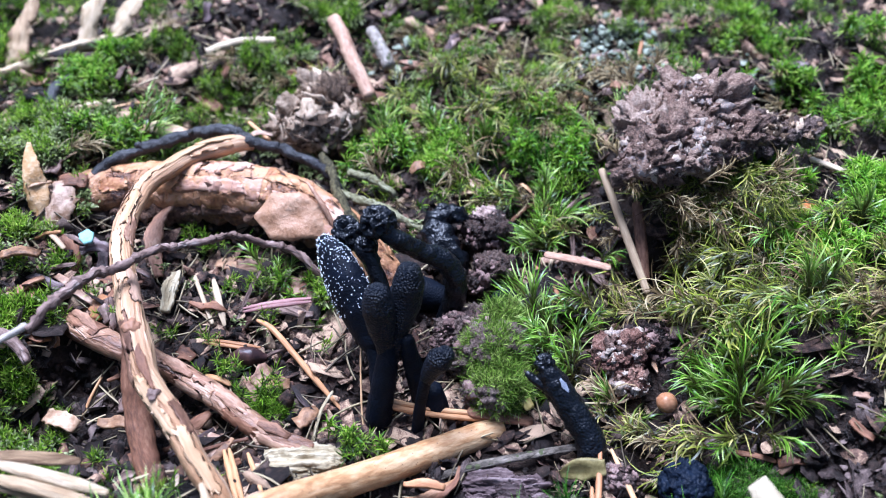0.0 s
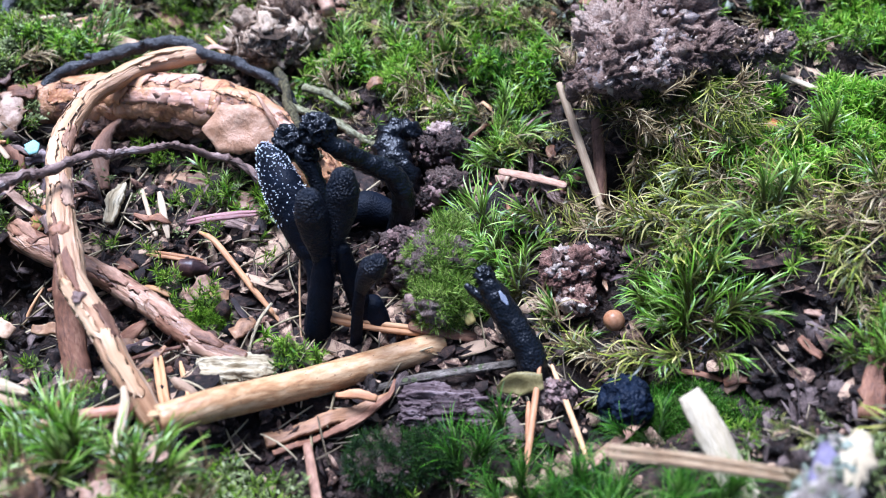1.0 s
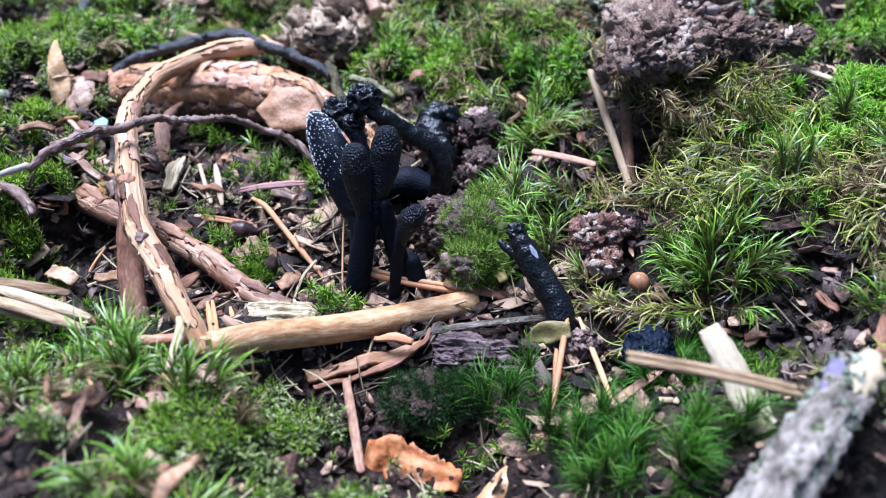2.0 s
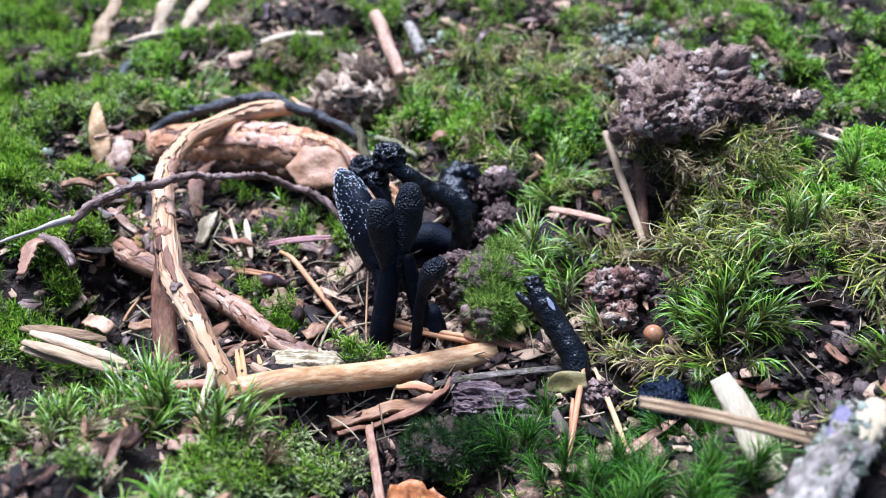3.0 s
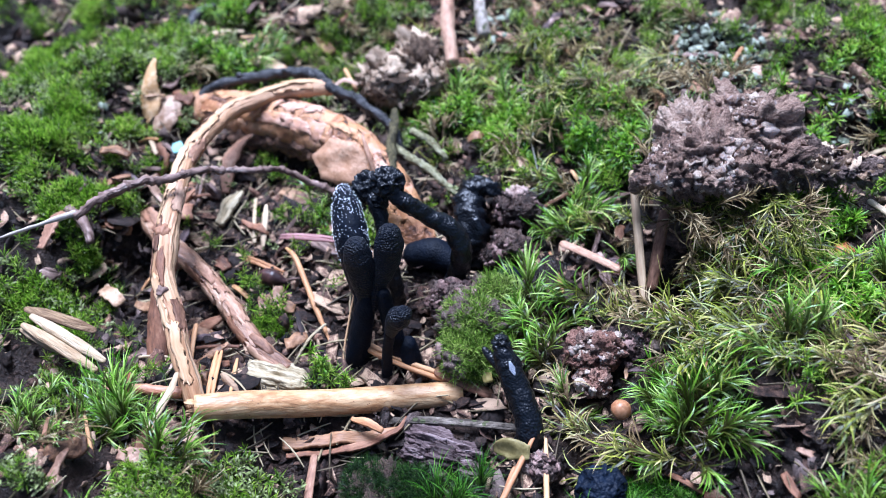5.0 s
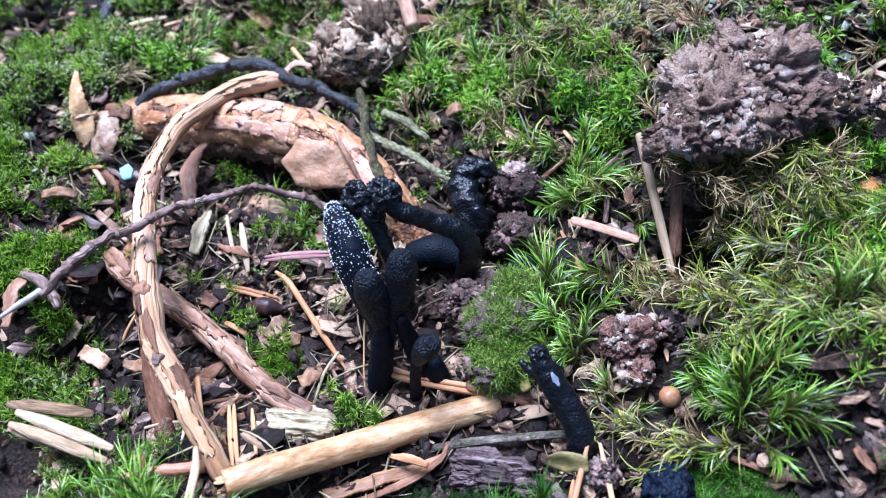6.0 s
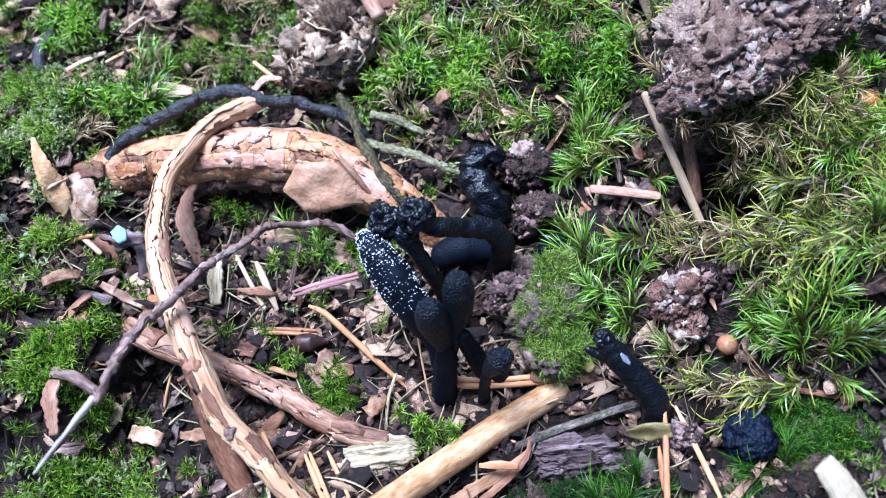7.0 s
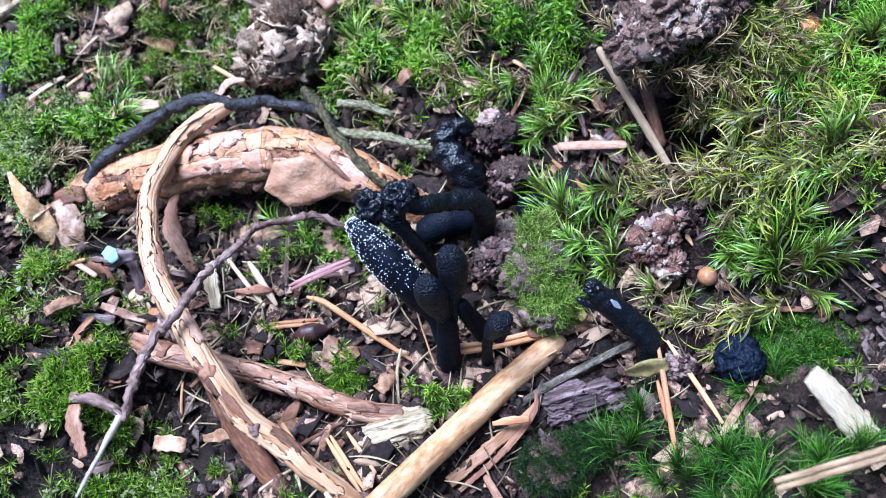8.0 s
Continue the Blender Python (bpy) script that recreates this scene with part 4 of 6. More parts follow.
needle("conifer_needle", "short brown dry needle", straight((17.4, 104.6, 3.6), (21.8, 97.0, 2.8), 0.3), 0.9, NEEDLE_TAN)
needle("conifer_needle", "pinkish purple conifer needle split along its middle", straight((-34.8, 94.5, 4.2), (-23.2, 96.0, 5.0), 0.3), 0.95, NEEDLE_PINK, 0.6, twin=0.75)
needle("conifer_needle", "bent tan dry needle with dark specks", [(-31.9, 91.6, 5.0), (-29.6, 90.2, 5.0), (-26.6, 87.0, 4.4), (-21.5, 81.2, 3), (-16.6, 76.0, 1.2)], 1.1, NEEDLE_TAN, 0.8)
needle("conifer_needle", "tan double needle lying flat", straight((-41.9, 89.3, 2.2), (-31.6, 87.6, 2.2), 0.2), 0.75, NEEDLE_TAN, 0.5, twin=0.7)
needle("conifer_needle", "pale flat needle in the litter", straight((-41.2, 101.2, 4.2), (-38.4, 92.8, 2.2), 0.2), 1.3, NEEDLE_PALE, 0.4)
needle("grass_stalk", "hair-thin brown stalk standing by the fungi", [(-13.4, 83.5, 9), (-13.4, 79.6, 6), (-13.2, 75, 2.5), (-12.7, 71, -1)], 0.35, NEEDLE_TAN, 0.35, "stalk")
needle("grass_stalk", "short curved greenish stalk", [(-18.2, 78.2, 3.4), (-19.6, 75, 3.6), (-20.4, 71.8, 3), (-21.2, 67.8, 1.4)], 0.6, CHIP_PALE, 0.5, "stalk")
needle("wood_splinter", "split pinkish wood splinter under the fungi", [(-9.6, 76.0, 4.6), (-6.8, 75.2, 3.8), (0, 74.8, 2.2), (7, 74.8, 1.0)], 1.0, NEEDLE_TAN, 0.9, "splinter", twin=1.0)
needle("wood_splinter", "broad brown splinter beside the straw end", [(5, 75.2, 2.0), (9, 74.6, 1.6), (14, 74.2, 0.6)], 2.4, BROWN, 1.0, "splinter")
needle("wood_splinter", "long dark splinter reaching under the forked fungus", [(-1.4, 63.6, 1.6), (4, 65.2, 2.0), (10, 66.6, 2.0), (21.8, 69.0, 1.6)], 1.4, WOOD_GREY, 0.6, "splinter")
needle("conifer_needle", "orange-brown needle standing in green moss", straight((24.6, 67.0, 4.6), (21.5, 48.2, 4.0), 0.4), 1.0, NEEDLE_ORANGE, 0.8)
needle("conifer_needle", "short orange needle beside a longer one", straight((22.7, 61, 3.4), (22.4, 54.6, 2.2), 0.2), 0.9, NEEDLE_ORANGE, 0.6)
needle("conifer_needle", "thin pale needle with dark specks", straight((26.4, 67.0, 4.0), (30.6, 51.8, 4.0), 0.3), 0.95, NEEDLE_TAN, 0.6)
needle("conifer_needle", "flat pinkish needle lying in front of the round fungus", straight((38.9, 57.6, 4.4), (29.2, 49.4, 4.4), 0.3), 1.5, PINK_BARK, 0.5)
needle("conifer_needle", "tan needle split in two, beside the wood chip", straight((-33.4, 66.4, 6), (-29.4, 56.2, 8.2), 0.4), 0.9, NEEDLE_TAN, 0.6, twin=0.8)
needle("conifer_needle", "small tan needle in the litter", straight((-30.4, 66.6, 4.4), (-26.8, 58.6, 7.4), 0.2), 0.8, NEEDLE_TAN, 0.5)
needle("conifer_needle", "loose tan needle on the mossy bank", straight((-62.4, 57.4, 17.6), (-47.0, 54.2, 15.2), 0.3), 2.0, WOOD_TAN, 1.1, twin=2.0, group="needles on the bank")
needle("conifer_needle", "loose tan needle on the mossy bank", straight((-64.4, 59.6, 17.2), (-52.2, 60.2, 14.6), 0.4), 2.2, WOOD_TAN, 0.8, group="needles on the bank")
needle("conifer_needle", "loose tan needle on the mossy bank", straight((-63.2, 56.0, 16.6), (-55.6, 54.6, 15.2), 0.2), 1.6, WOOD_TAN, 0.8, group="needles on the bank")
needle("conifer_needle", "pale needle lying at the end of the straw", [(-31.9, 45.6, 16.6), (-32, 49.5, 16.4), (-32.6, 53.5, 15.4), (-34.2, 57, 13.6)], 1.4, NEEDLE_PALE, 0.5)
needle("conifer_needle", "pinkish split needle under the dark cushion", straight((-9.4, 53.2, 4), (-5.4, 38.8, 3.4), 0.2), 1.5, PINK_BARK, 0.5, taper=0.85)
needle("conifer_needle", "orange needle end poking up behind the straw", [(-16.2, 66.4, 4), (-16.8, 64.6, 4.6), (-15.8, 63.4, 4.0)], 1.0, NEEDLE_ORANGE, 0.8)
needle("grass_stalk", "pale dry stalk lying on feather moss", straight((71.2, 124.2, 11.8), (79.4, 117.2, 12.4), 0.3), 1.3, NEEDLE_PALE, 0.8, "stalk")
needle("grass_stalk", "thin dry stem in the soil behind the root", straight((-39.6, 141, 6.6), (-34.6, 135.4, 6.4), 0.2), 0.9, NEEDLE_TAN, 0.7, "stalk")
needle("conifer_needle", "long yellowish double needle resting on moss", straight((29.2, 41.0, 29.4), (52.6, 41.2, 22.6), 0.4), 0.95, WOOD_TAN, 0.8, twin=1.0, taper=0.8)
stick("pink_stick", "pinkish brown stick behind the litter heap", [(-23, 166, 14), (-20.6, 160, 14), (-17.6, 151, 12.6), (-14.6, 143.4, 11.2)], [1.5, 1.6, 1.6, 1.5], PINK_BARK, seed=51)
stick("broken_stub", "small pale broken stick stub", [(-15.4, 165, 12), (-12.6, 159.6, 11.4), (-10.6, 155.4, 9.6)], [1.2, 1.5, 1.5], WOOD_GREY, seed=53)
stick("bleached_stump", "pale bleached piece of wood standing in moss", [(-95.4, 161, 5), (-94, 168, 9), (-92, 178, 13)], [2.4, 2.2, 0.9], WOOD_TAN, seed=55, amp=0.9, freq=0.5, ridges=0.45, flat=(1.2, 0.45), category="wood")
fork = stick("bleached_branch", "bleached forked branch lying in the moss", [(-99, 156.6, 6), (-90, 161, 6.8), (-80, 164.6, 8), (-70, 169, 8.4), (-60, 173.6, 7)], [1.0, 1.2, 1.4, 1.1, 0.7], WOOD_TAN, amp=0.6, freq=0.5, ridges=0.45, seed=57, category="branch")
for a, b, c in [((-78.6, 165, 8.5), (-77.5, 171, 13), (-73.6, 179, 18)), ((-72.6, 168, 9), (-70, 172.6, 12), (-65.4, 178, 15))]:
    v, f, uv = tube([a, b, c], [1.3, 1.8, 0.5], n=18, amp=0.7, freq=0.6, flat=(1.3, 0.35), ends=("cut", "cut"), ridges=0.5)
    mesh_object("fork", v, f, WOOD_TAN, fork, uv=uv)
stick("dry_stick", "short yellowish stem in the back moss", [(-52, 163, 7.6), (-45, 165.4, 8.6), (-37, 166.8, 8)], [0.9, 1.0, 0.9], NEEDLE_PALE, seed=59, category="stem")

# mossy strands over the root end
for k, p in enumerate([[(-24, 131, 6.5), (-21.5, 125, 8.6), (-19.6, 118.6, 9), (-16.3, 111.4, 8.4), (-12.6, 107.4, 6.6)], [(-20.8, 121.4, 6.4), (-15, 118.6, 6.6), (-10.4, 116.6, 5.8), (-3.2, 113.4, 3.6)], [(-18, 126, 6.6), (-13.5, 124.4, 6.8), (-9, 121.4, 5)]]):
    stick("lichened_twig", "greenish lichen-covered twig by the end of the root", p, [0.8] + [0.95 - 0.1 * k] * (len(p) - 2) + [0.7], MOSSY_BARK, amp=0.5, freq=0.9, n=10, category="twig", seed=60 + k)


# ---- leaves, flakes and chips ----
def leaf(name, label, points, widths, material, cat="leaf", group="", **kw):
    kw = {"thick": 0.22, "n": 8, "step": 0.5, "jag": 0.12, "ripple": 1.0, **kw}
    v, f, uv = sheet(points, widths, **kw)
    return tagged(mesh_object(name, v, f, material, uv=uv), label, cat, group)


big = leaf("dead_leaf", "smooth tan dead leaf piece leaning on the root", [(-34.6, 112.2, 9.2), (-31.4, 111.8, 9.8), (-26.4, 111.2, 10.0), (-22, 110.2, 8.8), (-17.4, 108.4, 5.8)], [0.5, 8.6, 9.0, 5.4, 0.4], LEAF_SMOOTH, jag=0.035, up=(0.1, -0.65, 1), cup=-0.1, seed=2)
v, f, uv = tube([(-18.6, 108.8, 6.8), (-21.6, 112.6, 11.4), (-24.4, 116.6, 13.2)], [0.4, 0.55, 0.3], n=8, step=0.6)
mesh_object("stalk", v, f, PINK_BARK, big, uv=uv)
leaf("curled_leaf_strip", "long curled tan leaf strip by the root", [(-78.6, 127, 14.6), (-76.8, 121.5, 14), (-75.4, 117, 10.8), (-74.6, 111.6, 5)], [0.6, 3.0, 4.2, 3.0], LEAF_STRIP, cup=-0.4, seed=5)
leaf("dead_leaf", "pale pinkish dead leaf with grey mould", [(-73.4, 121, 9.4), (-72.0, 116.4, 9.0), (-71.2, 111.4, 6.6)], [5.6, 7.2, 3.0], LEAF_CREAM, cup=-0.12, seed=6)
leaf("blue_green_chip", "small pale blue-green chip", [(-66.0, 110.0, 7.4), (-65.0, 108.8, 7.7), (-64.4, 107.3, 7.4)], [1.6, 2.8, 1.4], BLUE_CHIP, "chip", thick=0.5, ripple=0.1, seed=7)
leaf("bark_scrap", "reddish-brown curled bark scrap under the leaf", [(-69.4, 108.2, 8.6), (-67.2, 105.4, 7.2), (-67.0, 102.0, 5.0)], [1.2, 3.6, 2.6], BROWN, "bark", thick=0.5, cup=-0.4, jag=0.2, seed=41)
needle("dry_stalk", "short tan stalk below the dead leaf", [(-74.2, 108.4, 7.6), (-72, 108.6, 8.8), (-69.3, 108.5, 9.3)], 0.8, NEEDLE_TAN, 0.6, "stalk")
leaf("small_leaf", "tiny yellow-green leaf in the litter", [(-66, 110.8, 4.2), (-64.4, 109.4, 4.6), (-63.4, 107.0, 4)], [0.5, 2.0, 0.5], GREEN_LEAF, seed=8)
leaf("curled_bark", "curled orange-brown bark piece", [(-70.4, 94.6, 6.6), (-68.2, 90.8, 6.4), (-65.8, 86.6, 4.4)], [1.2, 3.4, 2.0], NEEDLE_ORANGE, "bark", thick=0.5, cup=-0.5, seed=9)
leaf("bark_strip", "reddish bark strip curling down beside the stick", [(-50.4, 119.4, 6.4), (-53, 114.6, 6.4), (-53.6, 110, 5.6), (-51.4, 102.4, 4)], [1.0, 2.8, 3.4, 1.4], PINK_BARK, "bark", thick=0.5, cup=-0.4, seed=10)
leaf("bark_chip", "tan bark chip on dark soil", [(-75, 99, 14.2), (-72, 99.6, 14.8), (-69, 99.8, 13.4)], [1.8, 2.2, 1.8], LEAF_TAN, "chip", thick=0.6, cup=-0.2, seed=11)
leaf("bark_strip", "pale torn bark strip on the mossy bank", [(-71.4, 81.2, 15.8), (-71.2, 77.4, 17), (-70.8, 72.4, 16.6)], [1.6, 3.0, 1.4], PINK_BARK, "bark", thick=0.5, jag=0.2, seed=12)
leaf("bark_chip", "ragged pale chip in the dark hollow", [(-64, 74, 3.4), (-61.4, 73, 4), (-58.8, 72, 3.2)], [2.2, 3.0, 2.2], LEAF_TAN, "chip", thick=0.5, jag=0.2, seed=13)
leaf("bark_chip", "pale splintered wood chip under the stick", [(-55, 72.2, 4.4), (-52, 71.8, 5.2), (-48.8, 71.6, 5)], [1.2, 2.2, 2.0], LEAF_TAN, "chip", thick=0.6, jag=0.16, seed=14)
leaf("wood_chip", "grey-green rotten chip in the litter", [(-48.4, 103.4, 4), (-48.6, 99.4, 4.6), (-48.8, 94.6, 3.6)], [1.8, 2.4, 1.8], CHIP_PALE, "chip", thick=0.9, jag=0.2, seed=15)
leaf("dead_leaf", "tan leaf scrap behind the black rootlet", [(-61, 135.2, 9.4), (-56, 135.6, 10), (-50.6, 134.6, 9.4)], [1.4, 3.2, 1.4], LEAF_TAN, seed=16)
leaf("dead_leaf", "brown leaf scrap behind the mossy hummock", [(-63, 147.4, 6), (-60.6, 146.2, 7), (-58, 145.4, 6)], [1.6, 3.0, 1.6], LEAF_TAN, seed=17)
leaf("dead_leaf", "pale tan scrap behind the root", [(-40.4, 134.4, 7), (-37.4, 135.8, 8), (-34.2, 136, 7.4)], [0.8, 1.9, 0.8], LEAF_PINK, seed=18)
leaf("dead_leaf", "small orange-brown leaf cupped in the moss", [(3, 122.4, 4.4), (6, 122.6, 6), (9, 121.6, 4.6)], [2.4, 3.8, 2.2], LEAF_TAN, cup=0.3, seed=19)
leaf("dead_leaf", "small orange scrap in bright moss", [(-6, 127, 5.6), (-4.6, 128, 6.6), (-3, 128.6, 6)], [1.4, 2.4, 1.2], LEAF_TAN, seed=20)
leaf("dead_leaf", "reddish tan leaf scrap in bright moss", [(66.6, 116.4, 8), (68.4, 114.2, 9), (69.6, 111.6, 8)], [2.0, 3.4, 1.6], LEAF_ORANGE, seed=21)
leaf("dead_leaf", "tan leaf scrap in bright moss", [(72.6, 118.4, 8.6), (74.2, 116.4, 9.4), (75.6, 114.4, 8.6)], [1.6, 2.8, 1.6], LEAF_TAN, seed=22)
leaf("dead_leaf", "pale tan leaf scrap on feather moss", [(64, 91.4, 14.6), (66.4, 90.2, 15.4), (69, 89.6, 14.4)], [1.2, 2.6, 1.2], LEAF_PINK, seed=23)
leaf("olive_leaf", "stiff olive-brown leaf at the foot of the forked fungus", [(18.2, 64.0, 1.8), (21, 63.6, 4.4), (24.8, 63.4, 5.6)], [1.0, 3.8, 2.4], LEAF_OLIVE, up=(0, -0.7, 1), seed=24)
leaf("yellow_leaf", "small yellow leaf behind the straw end", [(11.4, 78.2, 3.0), (13, 76.8, 4.2), (14.2, 74.8, 3.2)], [1.4, 2.4, 1.4], LEAF_YELLOW, up=(0.2, -0.5, 1), seed=25)
slab = leaf("bark_slab", "curved tan bark slab in front of the straw", [(-15.8, 54.2, 3.4), (-8, 57.8, 2.2), (-1, 61, 1.8), (2.4, 63.6, 1.8)], [2.0, 2.2, 1.4, 0.6], BROWN_ORANGE, "bark", thick=0.8, cup=-0.2, seed=26)
leaf("bark_strip", "narrow brown bark strip in front of the straw", [(-14.4, 52.4, 3.0), (-5.6, 56.8, 2.0), (1.0, 61.4, 2.4), (2.6, 65, 2.4)], [0.8, 1.2, 1.0, 0.5], BROWN, "bark", thick=0.6, cup=-0.2, seed=27)
leaf("bark_chip", "small reddish-brown bark chip in the litter", [(-6.2, 61.6, 4.4), (-3, 61.2, 5), (0, 60.6, 4)], [0.7, 1.4, 0.8], NEEDLE_ORANGE, "chip", thick=0.5, seed=28)
orange = leaf("dead_leaf", "orange dead leaf with dark spots, low in the hollow", [(-6.4, 40, -1.0), (-2.6, 42.4, 0.0), (3, 41.2, -0.6), (8.6, 40.6, -2.0)], [2.6, 7.0, 5.6, 3.4], LEAF_ORANGE, ripple=3.0, jag=0.16, up=(0, -0.4, 1), seed=29)
stick("stem_end", "mottled yellowish stem end in the front moss", [(10.6, 33, -1.2), (16, 40.6, -1), (21.4, 47.6, -1.2)], [2.2, 2.2, 2.0], STRAW, category="stem", seed=63)
leaf("dead_leaf", "tan curled leaf on the front moss", [(-23.2, 19.4, 27.8), (-22.4, 23, 28.2), (-20.8, 27, 26.4)], [0.9, 2.2, 0.8], LEAF_TAN, cup=-0.4, seed=31)
leaf("red_scrap", "red glossy scrap in the moss", [(75.8, 55.6, 14.4), (76.6, 57, 16.4), (77, 58.6, 14.6)], [1.8, 2.6, 1.2], RED, "scrap", up=(0, -0.8, 0.6), seed=32)
leaf("dry_grass", "pale dry blade by the red scrap", [(78, 59.6, 14.6), (80.6, 61.4, 14.8), (84.4, 62.6, 14)], [0.6, 1.2, 0.4], NEEDLE_PALE, "blade", seed=33)
leaf("wood_chip", "small violet-grey wood chip", [(67.4, 44.4, 18.4), (69.2, 46.4, 19.2), (71, 48.8, 18.2)], [3.4, 4.2, 3.4], WOOD_PURPLE, "chip", thick=1.2, seed=34)
leaf("bark_chip", "tiny pale bark chip beside the moss", straight((63.6, 72.6, 11), (67.4, 71.8, 11)), [0.6, 1.1, 1.2, 1.1, 0.6], LEAF_PINK, "chip", thick=0.6, seed=35)
for k, (c, w_, m_) in enumerate([((-30.5, 82, 2.4), 3.0, LEAF_PINK), ((-27.5, 80, 2.2), 2.6, LEAF_TAN), ((-40, 70.5, 4.6), 3.2, LEAF_TAN), ((-36.5, 68.5, 5), 3.0, LEAF_PINK), ((-44, 86, 3), 2.6, BROWN), ((-27, 101.5, 3.4), 3.4, LEAF_PINK), ((-36, 107.4, 3.2), 3.6, LEAF_PINK), ((-40.5, 109, 3), 3.2, LEAF_TAN), ((-59.5, 102, 4.4), 3.6, BROWN), ((-62.5, 99, 5), 3.4, PINK_BARK), ((-60, 95, 4.6), 3.4, NEEDLE_ORANGE), ((-22, 73.6, 2.6), 2.8, LEAF_TAN), ((-34, 60, 7), 3.6, LEAF_TAN), ((-38.5, 62.6, 6.4), 3.2, PINK_BARK)]):
    a = RNG.uniform(0, 6.28)
    d = np.array([math.cos(a), math.sin(a), 0]) * w_ * 0.75
    z = float(ground_z(c[0], c[1])) + 1.4
    p = np.array([c[0], c[1], z])
    leaf("leaf_scrap", "ragged leaf scrap in the litter", [p - d, p + (0, 0, 0.5), p + d], [w_ * 0.8, w_, w_ * 0.6], m_, jag=0.3, seed=80 + k, thick=0.3)

# loose scraps further out, one by one
r = np.random.RandomState(77)
OUTER = [(-20, 152, 60, 14, 26), (18, 148, 34, 12, 26), (24, 108, 8, 9, 9), (-6, 166, 60, 12, 18), (60, 75, 30, 18, 16), (-80, 140, 22, 22, 14), (70, 135, 22, 20, 12), (-40, 38, 26, 14, 12), (-72, 90, 12, 22, 10), (80, 50, 14, 12, 3), (25, 128, 14, 10, 8), (-64, 100, 9, 9, 14), (-40, 90, 18, 14, 14), (-45, 66, 10, 6, 10)]
for cx, cy, sx, sy, many in OUTER:
    for k in range(many):
        x, y = cx + r.uniform(-1, 1) * sx, cy + r.uniform(-1, 1) * sy
        a, size = r.uniform(0, 6.28), r.uniform(1.8, 4.6)
        p = np.array([x, y, float(ground_z(x, y)) + r.uniform(1.2, 2.8)])
        d = np.array([math.cos(a), math.sin(a), r.uniform(-0.3, 0.3)]) * size
        kind_of = r.randint(4)
        if kind_of == 0:
            needle("dry_stalk", "short dry brown stalk in the moss", straight(p - d * 1.3, p + d * 1.3, 0.5), r.uniform(0.5, 1.1), (NEEDLE_TAN, BROWN, TWIG, NEEDLE_PALE)[r.randint(4)], 0.5, "stalk", group="loose stalks")
        else:
            w = size * r.uniform(0.3, 0.9)
            leaf("leaf_scrap", "curled brown scrap of leaf or bark in the moss", [p - d, p - d * 0.3 + (0, 0, r.uniform(-0.4, 0.9)), p + d * 0.4 + (0, 0, r.uniform(-0.4, 0.9)), p + d], [w * r.uniform(0.3, 1.0), w * r.uniform(0.8, 1.1), w, w * r.uniform(0.2, 0.9)], (LEAF_TAN, BROWN, BROWN, BROWN, LEAF_PINK, TWIG, WOOD_PURPLE)[r.randint(7)], "scrap", jag=0.3, seed=200 + k + int(cx), thick=0.4, cup=r.uniform(-0.6, 0.3), n=5, step=0.9, ripple=0.8)

chip = thing("rotten_wood_chip", "pale rotten wood chip with greenish grooves", "wood chip")
v, f, uv = blob((-21.7, 64.9, 4.4), (6.4, 3.1, 2.1), 0.9, 0.75, 5, 14, 6, False, 0.5, np.array((0.16, 1.2, 1.2)))
mesh_object("body", v, f, CHIP_PALE, chip, uv=uv)
chunk = thing("weathered_wood", "purplish weathered wood chunk with raised grain", "wood")
for k, (p, q) in enumerate([((7.2, 63.0, 0.9), (4.0, 2.0, 1.5)), ((10.8, 60.4, 0.8), (3.2, 1.9, 1.5)), ((5.8, 60.2, 0.2), (2.6, 1.6, 1.3)), ((13.4, 62.8, 0.8), (2.8, 1.6, 1.3)), ((9.4, 57.8, -0.4), (2.4, 1.7, 1.2)), ((15.0, 60.2, 0.2), (2.0, 1.5, 1.2))]):
    v, f, uv = blob(p, q, 0.9, 0.8, 5, 30 + 9 * k, 6, False, 0.5, np.array((0.15, 1.3, 1.3)))
    mesh_object("slab", v, f, WOOD_PURPLE, chunk, uv=uv)
board = thing("bleached_splinter", "bleached white wood splinter leaning over the moss", "splinter")
v, f, uv = tube([(42.4, 54.6, 18.4), (44.4, 51.5, 16.6), (47.2, 46.6, 13.6), (51, 40.4, 10)], [1.7, 2.2, 2.3, 2.3], n=20, step=0.5, amp=0.2, freq=0.6, flat=(1.0, 0.35), ends=("cut", "cut"), ridges=0.15)
mesh_object("body", v, f, WOOD_WHITE, board, uv=uv)
log = thing("grey_branch", "grey dead branch with a broken white and violet end", "branch")
v, f, uv = tube([(57.6, 43.6, 25.6), (54.6, 39, 25.4), (49.6, 32.6, 24.6), (43, 25, 22), (36, 17, 18)], [2.2, 2.9, 3.2, 3.4, 3.4], n=30, step=0.5, amp=1.1, freq=0.5, ends=("cut", "cut"), ridges=0.35)
mesh_object("bark", v, f, WOOD_GREY, log, uv=uv)
v, f, uv = tube([(59.2, 44.4, 26.6), (57.6, 42, 27.2), (55.6, 39, 27)], [1.2, 2.4, 2.0], n=18, step=0.4, amp=0.6, freq=0.8, flat=(1, 0.6))
mesh_object("broken_end", v, f, WOOD_WHITE, log, "broken white wood", uv=uv)
v, f, uv = tube([(56.6, 44.6, 25.6), (54.6, 41.8, 27.4), (52.6, 38.4, 27.4)], [0.6, 1.5, 1.2], n=12, step=0.5, amp=0.3, freq=0.8, flat=(1, 0.6))
mesh_object("broken_end", v, f, VIOLET, log, "violet broken wood", uv=uv)
